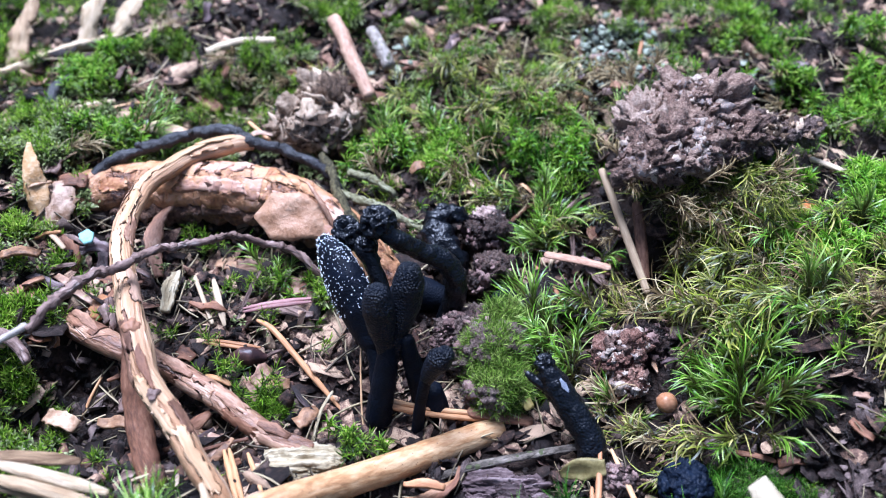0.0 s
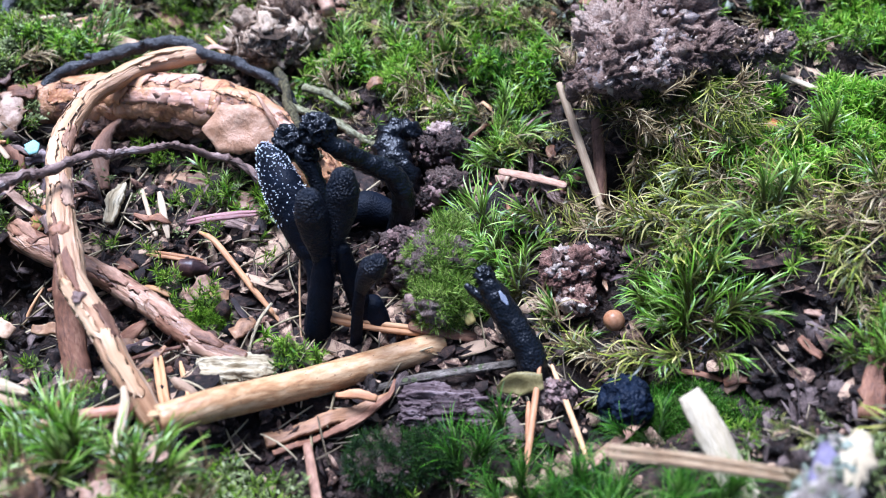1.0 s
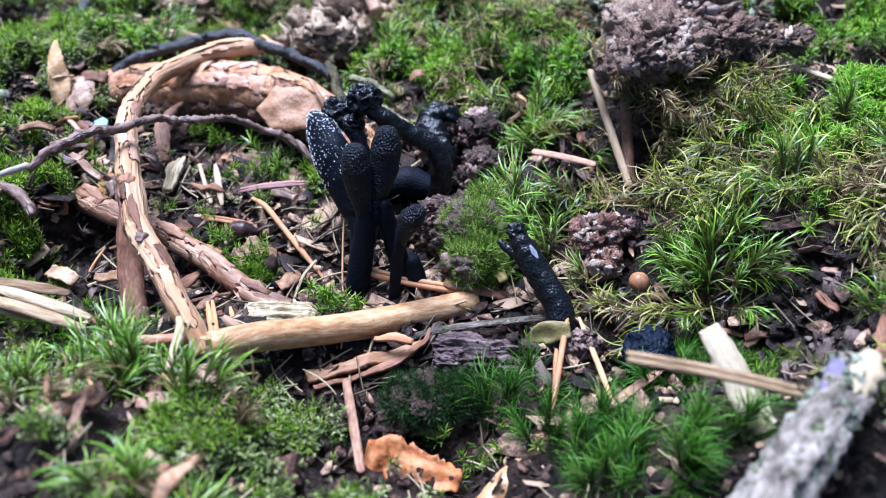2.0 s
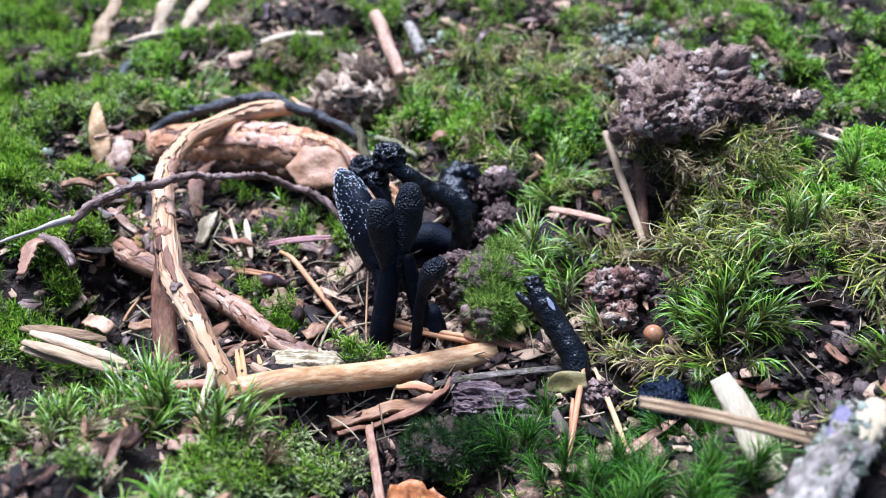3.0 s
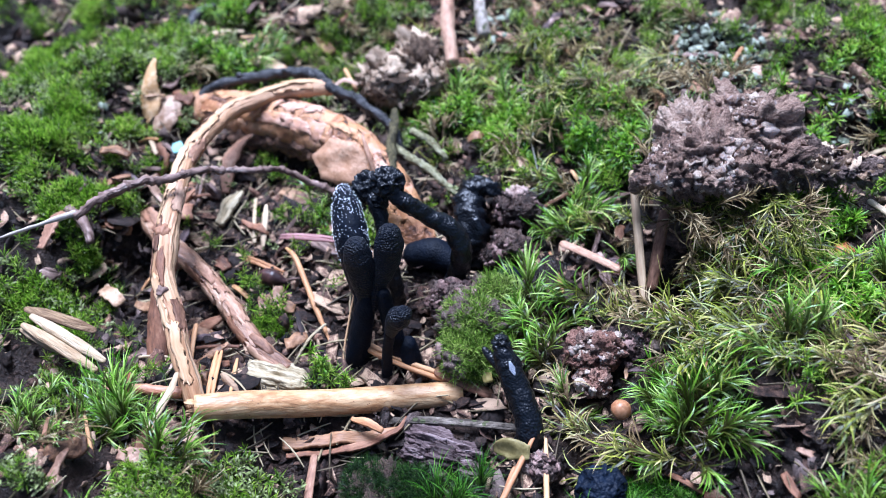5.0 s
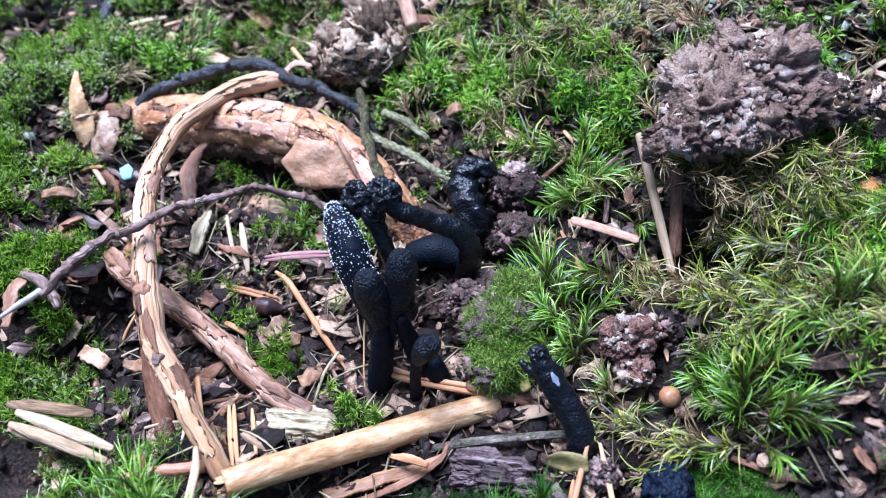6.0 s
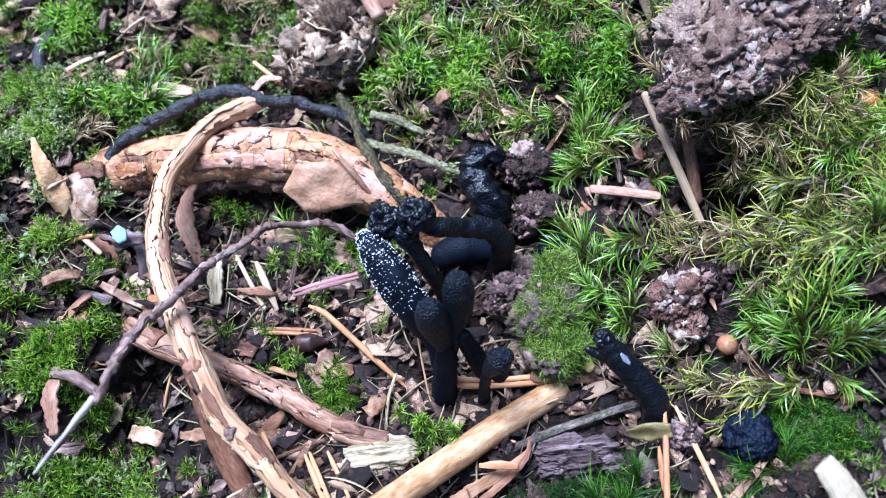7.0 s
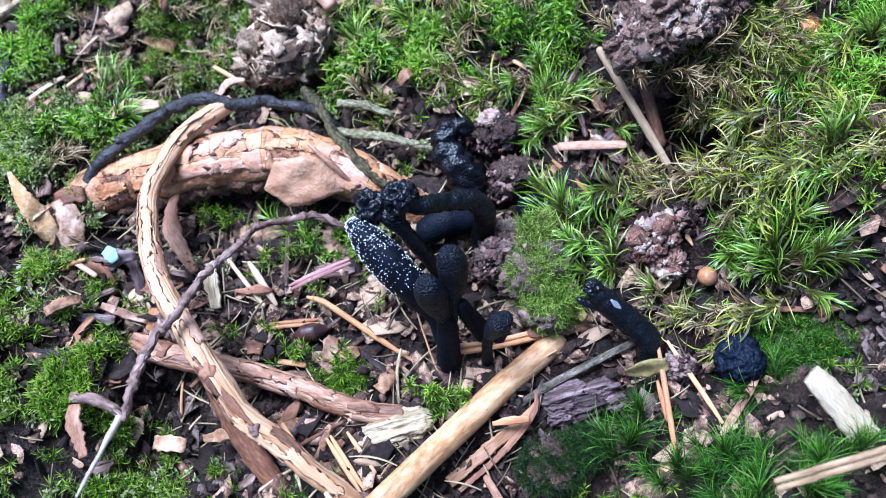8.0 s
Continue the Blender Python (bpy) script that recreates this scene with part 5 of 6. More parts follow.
stick("grey_branch", "brown dead twig lying in the front litter", [(62, 38, 20.6), (70, 44, 19.4), (78, 50.5, 18), (86, 50, 17), (94, 45, 16)], [0.6, 0.75, 0.8, 0.7, 0.6], TWIG, amp=0.5, category="branch", seed=69)

seed_ob = thing("seed", "dark reddish seed with a short stalk", "seed")
v, f, uv = tube([(-36.0, 86.2, 2.2), (-34.6, 86, 2.5), (-32.6, 85.8, 2.6), (-30.4, 85.8, 2.3)], [0.6, 1.5, 1.7, 0.7], n=18, step=0.3, amp=0.1)
mesh_object("body", v, f, SEED, seed_ob, uv=uv)
v, f, uv = tube([(-30.2, 85.8, 2.3), (-28.6, 86.2, 3.2), (-27, 87.2, 2.6)], [0.35, 0.35, 0.3], n=8, step=0.3)
mesh_object("stalk", v, f, TWIG, seed_ob, uv=uv)
ball = thing("gall", "small round orange-brown gall between moss tufts", "gall")
v, f, _ = blob((36.9, 76.3, 2.6), (1.75, 1.7, 1.7), 0.12, 0.4, 4)
mesh_object("body", v, f, BALL, ball)


# ---- clods ----
def scrap(r, longer):
    """A ragged flat flake."""
    n = 9
    ang = np.linspace(0, 2 * math.pi, n, endpoint=False) + r.uniform(-0.2, 0.2, n)
    rad = r.uniform(0.6, 1.1, n)
    ring = np.stack([np.cos(ang) * rad * longer, np.sin(ang) * rad, r.uniform(-0.18, 0.18, n)], 1)
    ring[:, 2] += r.uniform(-0.3, 0.6) * ring[:, 0] ** 2 / longer**2 + r.uniform(-0.5, 0.5) * ring[:, 1] ** 2
    v = np.vstack([ring + (0, 0, 0.035), ring - (0, 0, 0.035), [[0, 0, 0.06]], [[0, 0, -0.02]]])
    t = []
    for k in range(n):
        j = (k + 1) % n
        t += [(k, j, 2 * n), (n + j, n + k, 2 * n + 1), (k, n + k, n + j), (k, n + j, j)]
    return v, np.array(t), np.ones(len(v))


def lump(r, detail=3, rough=1.1):
    """An uneven lump about one across."""
    v, t, _ = blob((0, 0, 0), (1, r.uniform(0.7, 1), r.uniform(0.5, 0.85)), rough, 1.7, detail, r.uniform(0, 90), 5, False, 0.4)
    return np.array(v), np.array(t), np.ones(len(v))


def clod(name, label, lumps, crumbs, seed, material=CLOD, bits=ROT, big=1.0, rugged=0.42, flaky=0.0):
    """Lumps of earth run together, with crumbs, or with flakes for the share flaky, stuck all over them."""
    ob = thing(name, label, "clod")
    r = np.random.RandomState(seed)
    for k, (c, rad) in enumerate(lumps):
        v, f, _ = blob(c, rad, rugged * min(rad), 0.8 / min(rad), 5, seed + k * 7.1, 7, False, 0.35)
        mesh_object("body", v, f, material, ob)
    shapes = [lump(r, 2, 0.8) for _ in range(6)] + [scrap(r, q) for q in (1.0, 1.4, 2.0)]
    vs, fs, n = [], [], 0
    area = np.array([rad[0] * rad[1] for _, rad in lumps])
    for k in range(crumbs):
        c, rad = lumps[r.choice(len(lumps), p=area / area.sum())]
        d = r.normal(0, 1, 3)
        d[2] = abs(d[2]) * 0.9 - 0.15
        d /= np.linalg.norm(d)
        out = d / np.array(rad)
        out /= np.linalg.norm(out)
        side = np.cross(out, r.normal(0, 1, 3))
        side /= np.linalg.norm(side)
        flake = r.rand() < flaky
        tilt = out + (0.7 if flake else 0.3) * r.normal(0, 1, 3)
        up_ = tilt - side * np.dot(tilt, side)
        up_ /= np.linalg.norm(up_)
        v, t, _ = shapes[6 + r.randint(3)] if flake else shapes[r.randint(6)]
        size = r.gamma(2.4, 0.13) * (1 + 0.03 * max(rad)) * big * (1.3 if flake else 1.0) + 0.08
        m = np.stack([side, np.cross(up_, side), up_], 1) * size
        vs.append(np.array(c) + d * np.array(rad) * r.uniform(0.96, 1.08) + v @ m.T)
        fs.append(t + n)
        n += len(v)
    if crumbs:
        o = fast_mesh("crumb_layer", np.vstack(vs) * MM, np.vstack(fs), bits)
        o.parent = ob
        tagged(o, kind="stuff")
    return ob


c1 = clod("earth_clod", "round brown clod of earth capped with a white crust", [((8.7, 112.6, 3.6), (4.2, 4.0, 4.2))], 60, 3)
for c, q in [((7.2, 114.8, 7.0), (1.2, 1.0, 0.6)), ((9.0, 115.2, 7.2), (1.5, 1.1, 0.6)), ((10.6, 114.4, 6.6), (1.0, 0.9, 0.5)), ((8.4, 113.6, 7.5), (0.9, 0.8, 0.4))]:
    v, f, _ = blob(c, q, 0.6, 0.9, 4, c[0], 5, False, 0.4)
    mesh_object("white_crust", v, f, WHITE, c1, "pinkish white fungal crust")
clod("earth_clod", "loose brown clod of earth behind the fungi", [((9.6, 104.4, 2.4), (3.8, 3.1, 3.2)), ((6.6, 102.6, 1.0), (2.4, 2.2, 2.2))], 90, 7)
clod("earth_clod", "pinkish brown crumbly clod between moss tufts", [((29.9, 85.0, 3.6), (4.1, 3.6, 4.2)), ((31.4, 80.4, 2.4), (2.9, 2.7, 3.2)), ((32.4, 86.6, 4.4), (2.6, 2.3, 2.8))], 260, 11, CLOD_PINK, CHUNKS)
clod("earth_clod", "dark clod of earth beside the fungi", [((2.4, 89.2, 3.4), (4.0, 3.6, 3.6)), ((6.0, 92.6, 1.6), (3.8, 3.2, 3.0))], 160, 17, CLOD_GREY)
clod("earth_clod", "dark crumbly clod under feather moss", [((36, 88.6, 2.0), (4.6, 3.2, 3.4))], 90, 19)
clod("rotten_wood_heap", "big rugged heap of purplish rotten wood crumbs", [((44, 120, 20.5), (8.5, 6.5, 4.2)), ((37, 116, 20), (4.6, 4.8, 3.2)), ((52, 121.5, 20), (5.4, 5, 3.8)), ((48, 128, 21.5), (8, 5.5, 4.4)), ((39, 125, 19.5), (5.5, 5.5, 4.2)), ((43, 115.6, 20.5), (6.4, 3.2, 2.2)), ((46, 126, 13), (6, 4, 8))], 1500, 23, HEAP, CHUNKS, 1.25, 0.95, 0.4)
clod("rotten_wood_piece", "grey crumbly piece of rotten wood", [((61, 126, 17.5), (5.4, 3.6, 2.6)), ((67.5, 126, 17.5), (4.0, 2.4, 2.0))], 160, 29, CLOD_GREY, LEAF_CRUMB, 1.4, 0.9, 0.5)
clod("litter_heap", "heap of pale brown leaf crumbs", [((-27.6, 140, 6.4), (5.5, 5.5, 4.6)), ((-22, 143, 6), (5, 6, 4.6)), ((-25, 149, 6.4), (4.6, 5, 4))], 1300, 31, LEAF_HEAP, LEAF_CRUMB, 1.75, 0.8, 0.95)
moss_clod = clod("mossy_clod", "grey-brown earth clod overgrown with green moss", [((7.6, 85, 3.4), (5.4, 5.0, 6.2)), ((8.6, 79.4, 2.0), (5.0, 4.6, 5.4)), ((9.6, 91, 2.8), (3.8, 3.8, 4.2))], 200, 37, CLOD_GREY)
clod("earth_clod", "small brown crumbly clod between the needles", [((27, 62.6, 2.8), (2.5, 2.1, 2.3))], 80, 43, CLOD_GREY)
clod("dark_cushion_clod", "dark wet clod overgrown with moss in front of the straw", [((1.8, 52.4, -1.4), (6.4, 4.6, 4.4)), ((7.5, 54, -1.8), (4.4, 4.0, 3.6))], 60, 41)


# ---- moss and litter ----
def blade(length, width, lean, droop, turn, base, segs, twist=0.0):
    """One moss leaf as a folded, tapering strip. Its points, triangles and share of its length."""
    pts, share = [], []
    az = np.array([math.cos(turn), math.sin(turn), 0])
    side = np.array([-math.sin(turn), math.cos(turn), 0])
    p, angle = np.array(base, float), lean
    for k in range(segs + 1):
        f = k / segs
        w = width * (1 - f) ** 0.7 * (0.6 + 0.8 * f if f < 0.5 else 1.0)
        if k == segs:
            pts.append(p), share.append(1.0)
        else:
            pts += [p - side * w / 2, p + side * w / 2]
            share += [f, f]
        now = turn + twist * f
        az, side = np.array([math.cos(now), math.sin(now), 0]), np.array([-math.sin(now), math.cos(now), 0])
        p = p + (az * math.cos(angle) + np.array([0, 0, 1]) * math.sin(angle)) * length / segs
        angle -= droop / segs
    tris = []
    for k in range(segs - 1):
        a = 2 * k
        tris += [(a, a + 1, a + 3), (a, a + 3, a + 2)]
    a = 2 * (segs - 1)
    tris.append((a, a + 1, a + 2))
    return np.array(pts), np.array(tris), np.array(share)


def join(pieces):
    vs, ts, ss, n = [], [], [], 0
    for v, t, s in pieces:
        vs.append(v), ts.append(t + n), ss.append(s)
        n += len(v)
    return np.vstack(vs), np.vstack(ts), np.concatenate(ss)


def star_shoot(r, leaves, tall, length, width):
    """An upright moss shoot with long leaves that spread all round and curl over."""
    out = []
    for k in range(leaves):
        f = (k + 0.5) / leaves
        out.append(blade(length * r.uniform(0.6, 1.2) * (1.05 - 0.3 * f), width * r.uniform(0.7, 1.2), radians(22 + 60 * f**1.2 + r.uniform(-16, 16)), radians(r.uniform(40, 175) * (1.2 - 0.7 * f)), k * 2.4 + r.uniform(-0.5, 0.5), (r.normal(0, 0.15), r.normal(0, 0.15), tall * (0.25 + 0.75 * f)), 5, r.normal(0, 0.7)))
        # leaves low on the shoot are coloured darker, as aged and shaded by those above
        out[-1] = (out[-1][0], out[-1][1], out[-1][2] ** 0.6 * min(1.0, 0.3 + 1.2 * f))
    return join(out)


def brush(r, tall, leaves, length, width):
    """A tall moss shoot: brown dead leaves below, a swept wisp of long sickle-shaped green leaves above, bent towards x."""
    out, bend = [], r.uniform(0.15, 0.5)
    for k in range(leaves):
        f = (k + 0.5) / leaves
        base = (bend * tall * f * f, r.normal(0, 0.12), tall * f)
        if f < 0.28:
            b = blade(length * r.uniform(0.4, 0.8), width * 0.8, radians(r.uniform(-40, 40)), radians(r.uniform(0, 60)), r.uniform(-3.1, 3.1), base, 3)
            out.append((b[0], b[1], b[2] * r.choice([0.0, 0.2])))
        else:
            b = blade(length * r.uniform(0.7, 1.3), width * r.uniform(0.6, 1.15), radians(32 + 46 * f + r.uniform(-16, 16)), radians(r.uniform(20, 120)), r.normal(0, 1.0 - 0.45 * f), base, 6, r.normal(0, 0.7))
            # green leaves fade darker downwards: old growth plus shade painted into the tuft
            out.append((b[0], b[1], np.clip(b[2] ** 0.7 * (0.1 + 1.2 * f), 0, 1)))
    return join(out)


def rosette(r, leaves, length, width):
    """A low cluster of small rounded, cupped leaves."""
    out = []
    for k in range(leaves):
        b = blade(length * r.uniform(0.6, 1.2), width * r.uniform(0.7, 1.2), radians(r.uniform(-5, 65)), radians(r.uniform(0, 80)), r.uniform(0, 6.28), (r.normal(0, 0.35), r.normal(0, 0.35), r.uniform(0, 0.9)), 3)
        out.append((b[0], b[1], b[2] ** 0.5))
    return join(out)


def tiny_shoot(r, leaves, tall, length, width):
    out = []
    for k in range(leaves):
        f = (k + 0.5) / leaves
        out.append(blade(length * r.uniform(0.7, 1.2), width, radians(10 + 65 * f + r.uniform(-15, 15)), radians(r.uniform(0, 50)), k * 2.4 + r.uniform(-0.4, 0.4), (r.uniform(-0.2, 0.2), r.uniform(-0.2, 0.2), tall * f), 2))
        # low leaves take more of the base colour, for age and painted shade
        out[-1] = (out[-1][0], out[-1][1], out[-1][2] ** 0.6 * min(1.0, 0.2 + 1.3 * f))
    return join(out)


def feather(r, length, leaves, leaf_len, width):
    """A creeping moss stem along x, sagging at the tip, with tassels of long thin leaves flowing forward from its joints."""
    out = []
    sway, sag, side = r.uniform(-0.5, 0.5), r.uniform(0.1, 0.5), r.uniform(-0.4, 0.4)
    joints = np.sort(r.uniform(0, 1, 4))
    for k in range(leaves):
        q = r.randint(4)
        f = float(np.clip(joints[q] + r.normal(0, 0.05), 0, 1))
        base = (length * f, sway * length * f * f + r.normal(0, 0.25), 1.0 + 0.14 * length * math.sin(f * 2.4) - sag * length * f * f * 0.4 + r.normal(0, 0.25))
        to = side * 0.5 + r.normal(0, 0.42) + 2 * sway * f + 0.5 * math.sin(q * 2.3)
        out.append(blade(leaf_len * r.gamma(6, 0.167), width * r.uniform(0.45, 1.2), radians(r.uniform(-25, 55)), radians(r.uniform(-60, 150)), to, base, 5, r.normal(0, 1.1)))
    stem = blade(length * 1.02, 0.4, 0.28, 0.6, sway * 0.7, (0, 0, 0.8), 5)
    return join(out + [(stem[0], stem[1], stem[2] * 0.0)])


def thread(r):
    """A thin bent dry stem, three-sided, along x."""
    m = 6
    x = np.linspace(-0.5, 0.5, m)
    bend, lift = r.uniform(-0.3, 0.3), r.uniform(-0.1, 0.25)
    v, t = [], []
    for k in range(m):
        for a in range(3):
            v.append((x[k], bend * (x[k] ** 2) + 0.025 * math.cos(a * 2.1) * (1.2 - abs(x[k])), lift * (0.25 - x[k] ** 2) + 0.025 * math.sin(a * 2.1)))
    for k in range(m - 1):
        for a in range(3):
            b = (a + 1) % 3
            t += [(3 * k + a, 3 * k + b, 3 * k + 3 + b), (3 * k + a, 3 * k + 3 + b, 3 * k + 3 + a)]
    return np.array(v), np.array(t), np.linspace(0, 1, len(v))


def strew(name, templates, places, sizes, tilt, material, r, heading=None, lean_on=None, loose=0.55):
    """Lays turned and tilted copies of the templates at places (mm) into one mesh."""
    places = np.asarray(places, float)
    k = len(places)
    spin = r.uniform(0, 2 * math.pi, k) if heading is None else heading + r.normal(0, loose, k)
    lean_to, lean_by = r.uniform(0, 2 * math.pi, k), np.abs(r.normal(0, 1, k)) * tilt
    if lean_on is not None:
        lean_to, lean_by = spin + math.pi / 2 + r.normal(0, 0.3, k), lean_on + r.normal(0, 1, k) * tilt
    c, s, o, z = np.cos(spin), np.sin(spin), np.zeros(k), np.ones(k)
    turn = np.stack([np.stack([c, -s, o], 1), np.stack([s, c, o], 1), np.stack([o, o, z], 1)], 1)
    ax = np.stack([np.cos(lean_to), np.sin(lean_to), o], 1)
    K = np.zeros((k, 3, 3))
    K[:, 0, 2], K[:, 2, 0], K[:, 1, 2], K[:, 2, 1] = ax[:, 1], -ax[:, 1], -ax[:, 0], ax[:, 0]
    lean = np.eye(3) + np.sin(lean_by)[:, None, None] * K + (1 - np.cos(lean_by))[:, None, None] * (K @ K)
    m = lean @ turn * np.asarray(sizes)[:, None, None]
    which = r.randint(0, len(templates), k)
    vs, ts, ss, n = [], [], [], 0
    for i, (v, t, share) in enumerate(templates):
        pick = which == i
        if not pick.any():
            continue
        out = np.einsum("kij,vj->kvi", m[pick], v) + places[pick][:, None, :]
        q = pick.sum()
        ts.append((t[None] + (n + np.arange(q) * len(v))[:, None, None]).reshape(-1, 3))
        vs.append(out.reshape(-1, 3)), ss.append(np.tile(share, q))
        n += q * len(v)
    ob = fast_mesh(name, np.vstack(vs) * MM, np.vstack(ts), material, np.concatenate(ss))
    return ob


def patches(r, spots, count, dz=-0.3, tufts=0):
    """Places gathered round spots (x, y, spread x, spread y, weight), on the ground."""
    sp = np.array(spots, float)
    w = sp[:, 2] * sp[:, 3] * sp[:, 4]
    i = r.choice(len(sp), count, p=w / w.sum())
    d = r.uniform(-1, 1, (count * 3, 2))
    d = d[(d**2).sum(1) < 1][:count]
    d = d * (0.75 + 0.75 * r.rand(count, 1))
    x, y = sp[i, 0] + d[:, 0] * sp[i, 2] * 1.3, sp[i, 1] + d[:, 1] * sp[i, 3] * 1.3
    p = np.stack([x, y, ground_z(x, y) + dz], 1)
    if not tufts:
        return p
    k = tufted(x, y)
    p[:, 2] += 3.4 * k
    return p[r.rand(count) < k**tufts]


def apart_from(p, keep):
    """Leaves out places inside circles (x, y, radius)."""
    ok = np.ones(len(p), bool)
    for x, y, q in keep:
        ok &= (p[:, 0] - x) ** 2 + (p[:, 1] - y) ** 2 > q * q
    return p[ok]


r = np.random.RandomState(21)
CLEAR = [(22, 105.5, 3.6), (27, 104.2, 3.6), (19.6, 103, 3), (-10, 74, 6), (-3, 75, 6), (-9, 82, 6), (-15, 92, 6), (-3, 98, 8), (1, 108, 6), (22, 68, 4), (37, 61, 6), (18, 75, 4), (-5, 67, 4), (-14, 61, 4), (-22, 56, 4), (-52, 121, 7), (-41, 120, 7), (-29, 117, 7), (-20, 112, 6), (36.8, 76, 6.5), (36.6, 72, 4), (7, 85, 8), (9, 79, 7), (9.6, 91, 6), (30, 85, 6), (31, 80, 5), (36, 88, 5), (44, 101, 3), (52, 66, 5), (58, 68, 5), (5, 99, 5), (10, 105, 5), (24, 64, 5), (21, 70, 5), (42.5, 104, 3.5), (52, 83, 3), (-24, 112, 6), (-64, 85, 6), (-57, 78, 6), (5, 62, 6), (-27, 51, 7), (-31, 49, 6), (-14, 53, 5), (-6, 57, 5), (-22, 65, 7), (9, 61, 7), (11, 74, 4), (-66.5, 111, 4)]
HOLE = [(48, 61, 6), (55, 59, 5), (-66.5, 111, 4), (-58, 75, 7), (-62, 84, 5), (46, 102, 6), (9, 61, 8), (-22, 65, 6), (-6, 58, 5)]
STARS = [(69, 110, 9, 7, 1.8), (86, 148, 20, 16, 1.4), (72, 120, 8, 7, 1.6), (-62, 136, 6, 3.5, 1.0), (-76, 158, 8, 6, 0.8), (-11, 134, 6, 5, 1.1),
         (8, 134, 11, 6, 1.2), (-30, 18, 12, 7, 0.6), (-27, 100, 2.5, 2, 0.9), (-12, 70, 4, 2, 0.9), (28, 131, 5, 5, 0.9), (-60, 45, 7, 5, 0.4), (88, 112, 12, 10, 1.6), (62, 102, 8, 8, 1.6), (68, 94, 7, 5, 1.0), (56, 112, 5, 4, 1.0), (66, 88, 4, 3, 0.8), (70, 81, 5, 3, 0.5)]
stars = [star_shoot(r, 19, 2.4, 3.5, 0.5) for _ in range(6)]
p = apart_from(patches(r, STARS, 6200, -0.6, 2.6), CLEAR)
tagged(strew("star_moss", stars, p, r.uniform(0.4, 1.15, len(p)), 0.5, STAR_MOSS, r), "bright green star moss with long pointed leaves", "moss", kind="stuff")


def tufts(name, label, spots, templates, sizes, material, seed):
    """Tufts of moss shoots, each a thing of its own: middle x, y, radius, heading in degrees, lean in degrees, shoots."""
    q = np.random.RandomState(seed)
    for x, y, rad, head, lean_deg, many in spots:
        many = int(many * 1.05)
        d = q.normal(0, 0.55, (many, 2)) * rad
        xx, yy = x + d[:, 0], y + d[:, 1]
        at = np.stack([xx, yy, ground_z(xx, yy) - 0.8 + 2.2 * np.exp(-((d / rad) ** 2).sum(1))], 1)
        away = np.arctan2(d[:, 1], d[:, 0])
        share = np.clip(np.hypot(d[:, 0], d[:, 1]) / rad, 0, 1) * 0.6
        to = np.arctan2(np.sin(radians(head)) * (1 - share) + np.sin(away) * share, np.cos(radians(head)) * (1 - share) + np.cos(away) * share)
        ok = np.ones(many, bool)
        for cx, cy, w in CLEAR:
            ok &= (xx - cx) ** 2 + (yy - cy) ** 2 > w * w * 0.7
        if ok.sum() < 3:
            continue
        at, to = at[ok], to[ok]
        size = q.uniform(*sizes, len(at))
        ob = thing(name, label, "moss", "moss tufts")
        for k in range(len(at)):
            strew("shoot", templates, at[k : k + 1], size[k : k + 1], 0.28, material, q, heading=to[k : k + 1], lean_on=np.full(1, radians(lean_deg)), loose=0.35).parent = ob


TALL = [(19, 86.5, 3.2, 150, 25, 11), (16.5, 92, 2.4, 120, 25, 6), (22, 82, 2.5, 140, 25, 7), (30, 74, 2.2, 20, 35, 5), (46, 74.5, 2.6, 130, 25, 9), (46, 71, 2, 190, 40, 4), (48, 76.5, 3.2, 130, 12, 11), (45.5, 80, 2.4, 100, 25, 8), (51.5, 73, 3.2, 30, 15, 10), (50, 69.5, 2.6, 280, 45, 7),
        (25, 104, 2, 150, 40, 3), (29, 97, 2, 160, 40, 3), (25, 112, 3, 130, 30, 8), (17, 114, 3, 100, 25, 7), (20, 120, 4, 60, 25, 8), (64, 104, 2.6, 180, 50, 6), (72, 106, 4, 120, 30, 9), (80, 92, 3, 150, 40, 6),
        (-37, 46, 3, 100, 20, 10), (-43, 45, 3, 80, 25, 8), (-30, 41, 3, 70, 25, 6), (-60, 136, 4, 40, 30, 10), (-12, 135, 4, 90, 30, 6), (6, 133, 5, 90, 30, 8), (62, 86, 3, 130, 35, 7), (75, 62, 4, 90, 25, 7), (80, 70, 4, 100, 30, 8), (-28, 21, 5, 90, 20, 10), (-50, 40, 4, 90, 20, 9), (34, 131, 4, 120, 40, 8), (-30, 102, 2, 60, 40, 4)]
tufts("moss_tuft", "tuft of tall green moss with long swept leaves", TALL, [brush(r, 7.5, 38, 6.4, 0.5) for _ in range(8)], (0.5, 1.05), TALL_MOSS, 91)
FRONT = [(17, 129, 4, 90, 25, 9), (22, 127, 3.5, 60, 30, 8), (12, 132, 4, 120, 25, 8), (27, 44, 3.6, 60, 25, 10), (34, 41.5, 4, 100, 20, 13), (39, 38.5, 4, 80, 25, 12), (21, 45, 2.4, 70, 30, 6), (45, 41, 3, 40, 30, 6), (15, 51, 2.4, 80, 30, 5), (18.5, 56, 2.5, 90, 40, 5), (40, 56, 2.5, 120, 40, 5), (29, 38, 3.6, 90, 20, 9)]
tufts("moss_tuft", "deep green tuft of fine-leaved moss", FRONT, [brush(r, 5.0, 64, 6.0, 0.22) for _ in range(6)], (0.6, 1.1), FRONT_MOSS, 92)

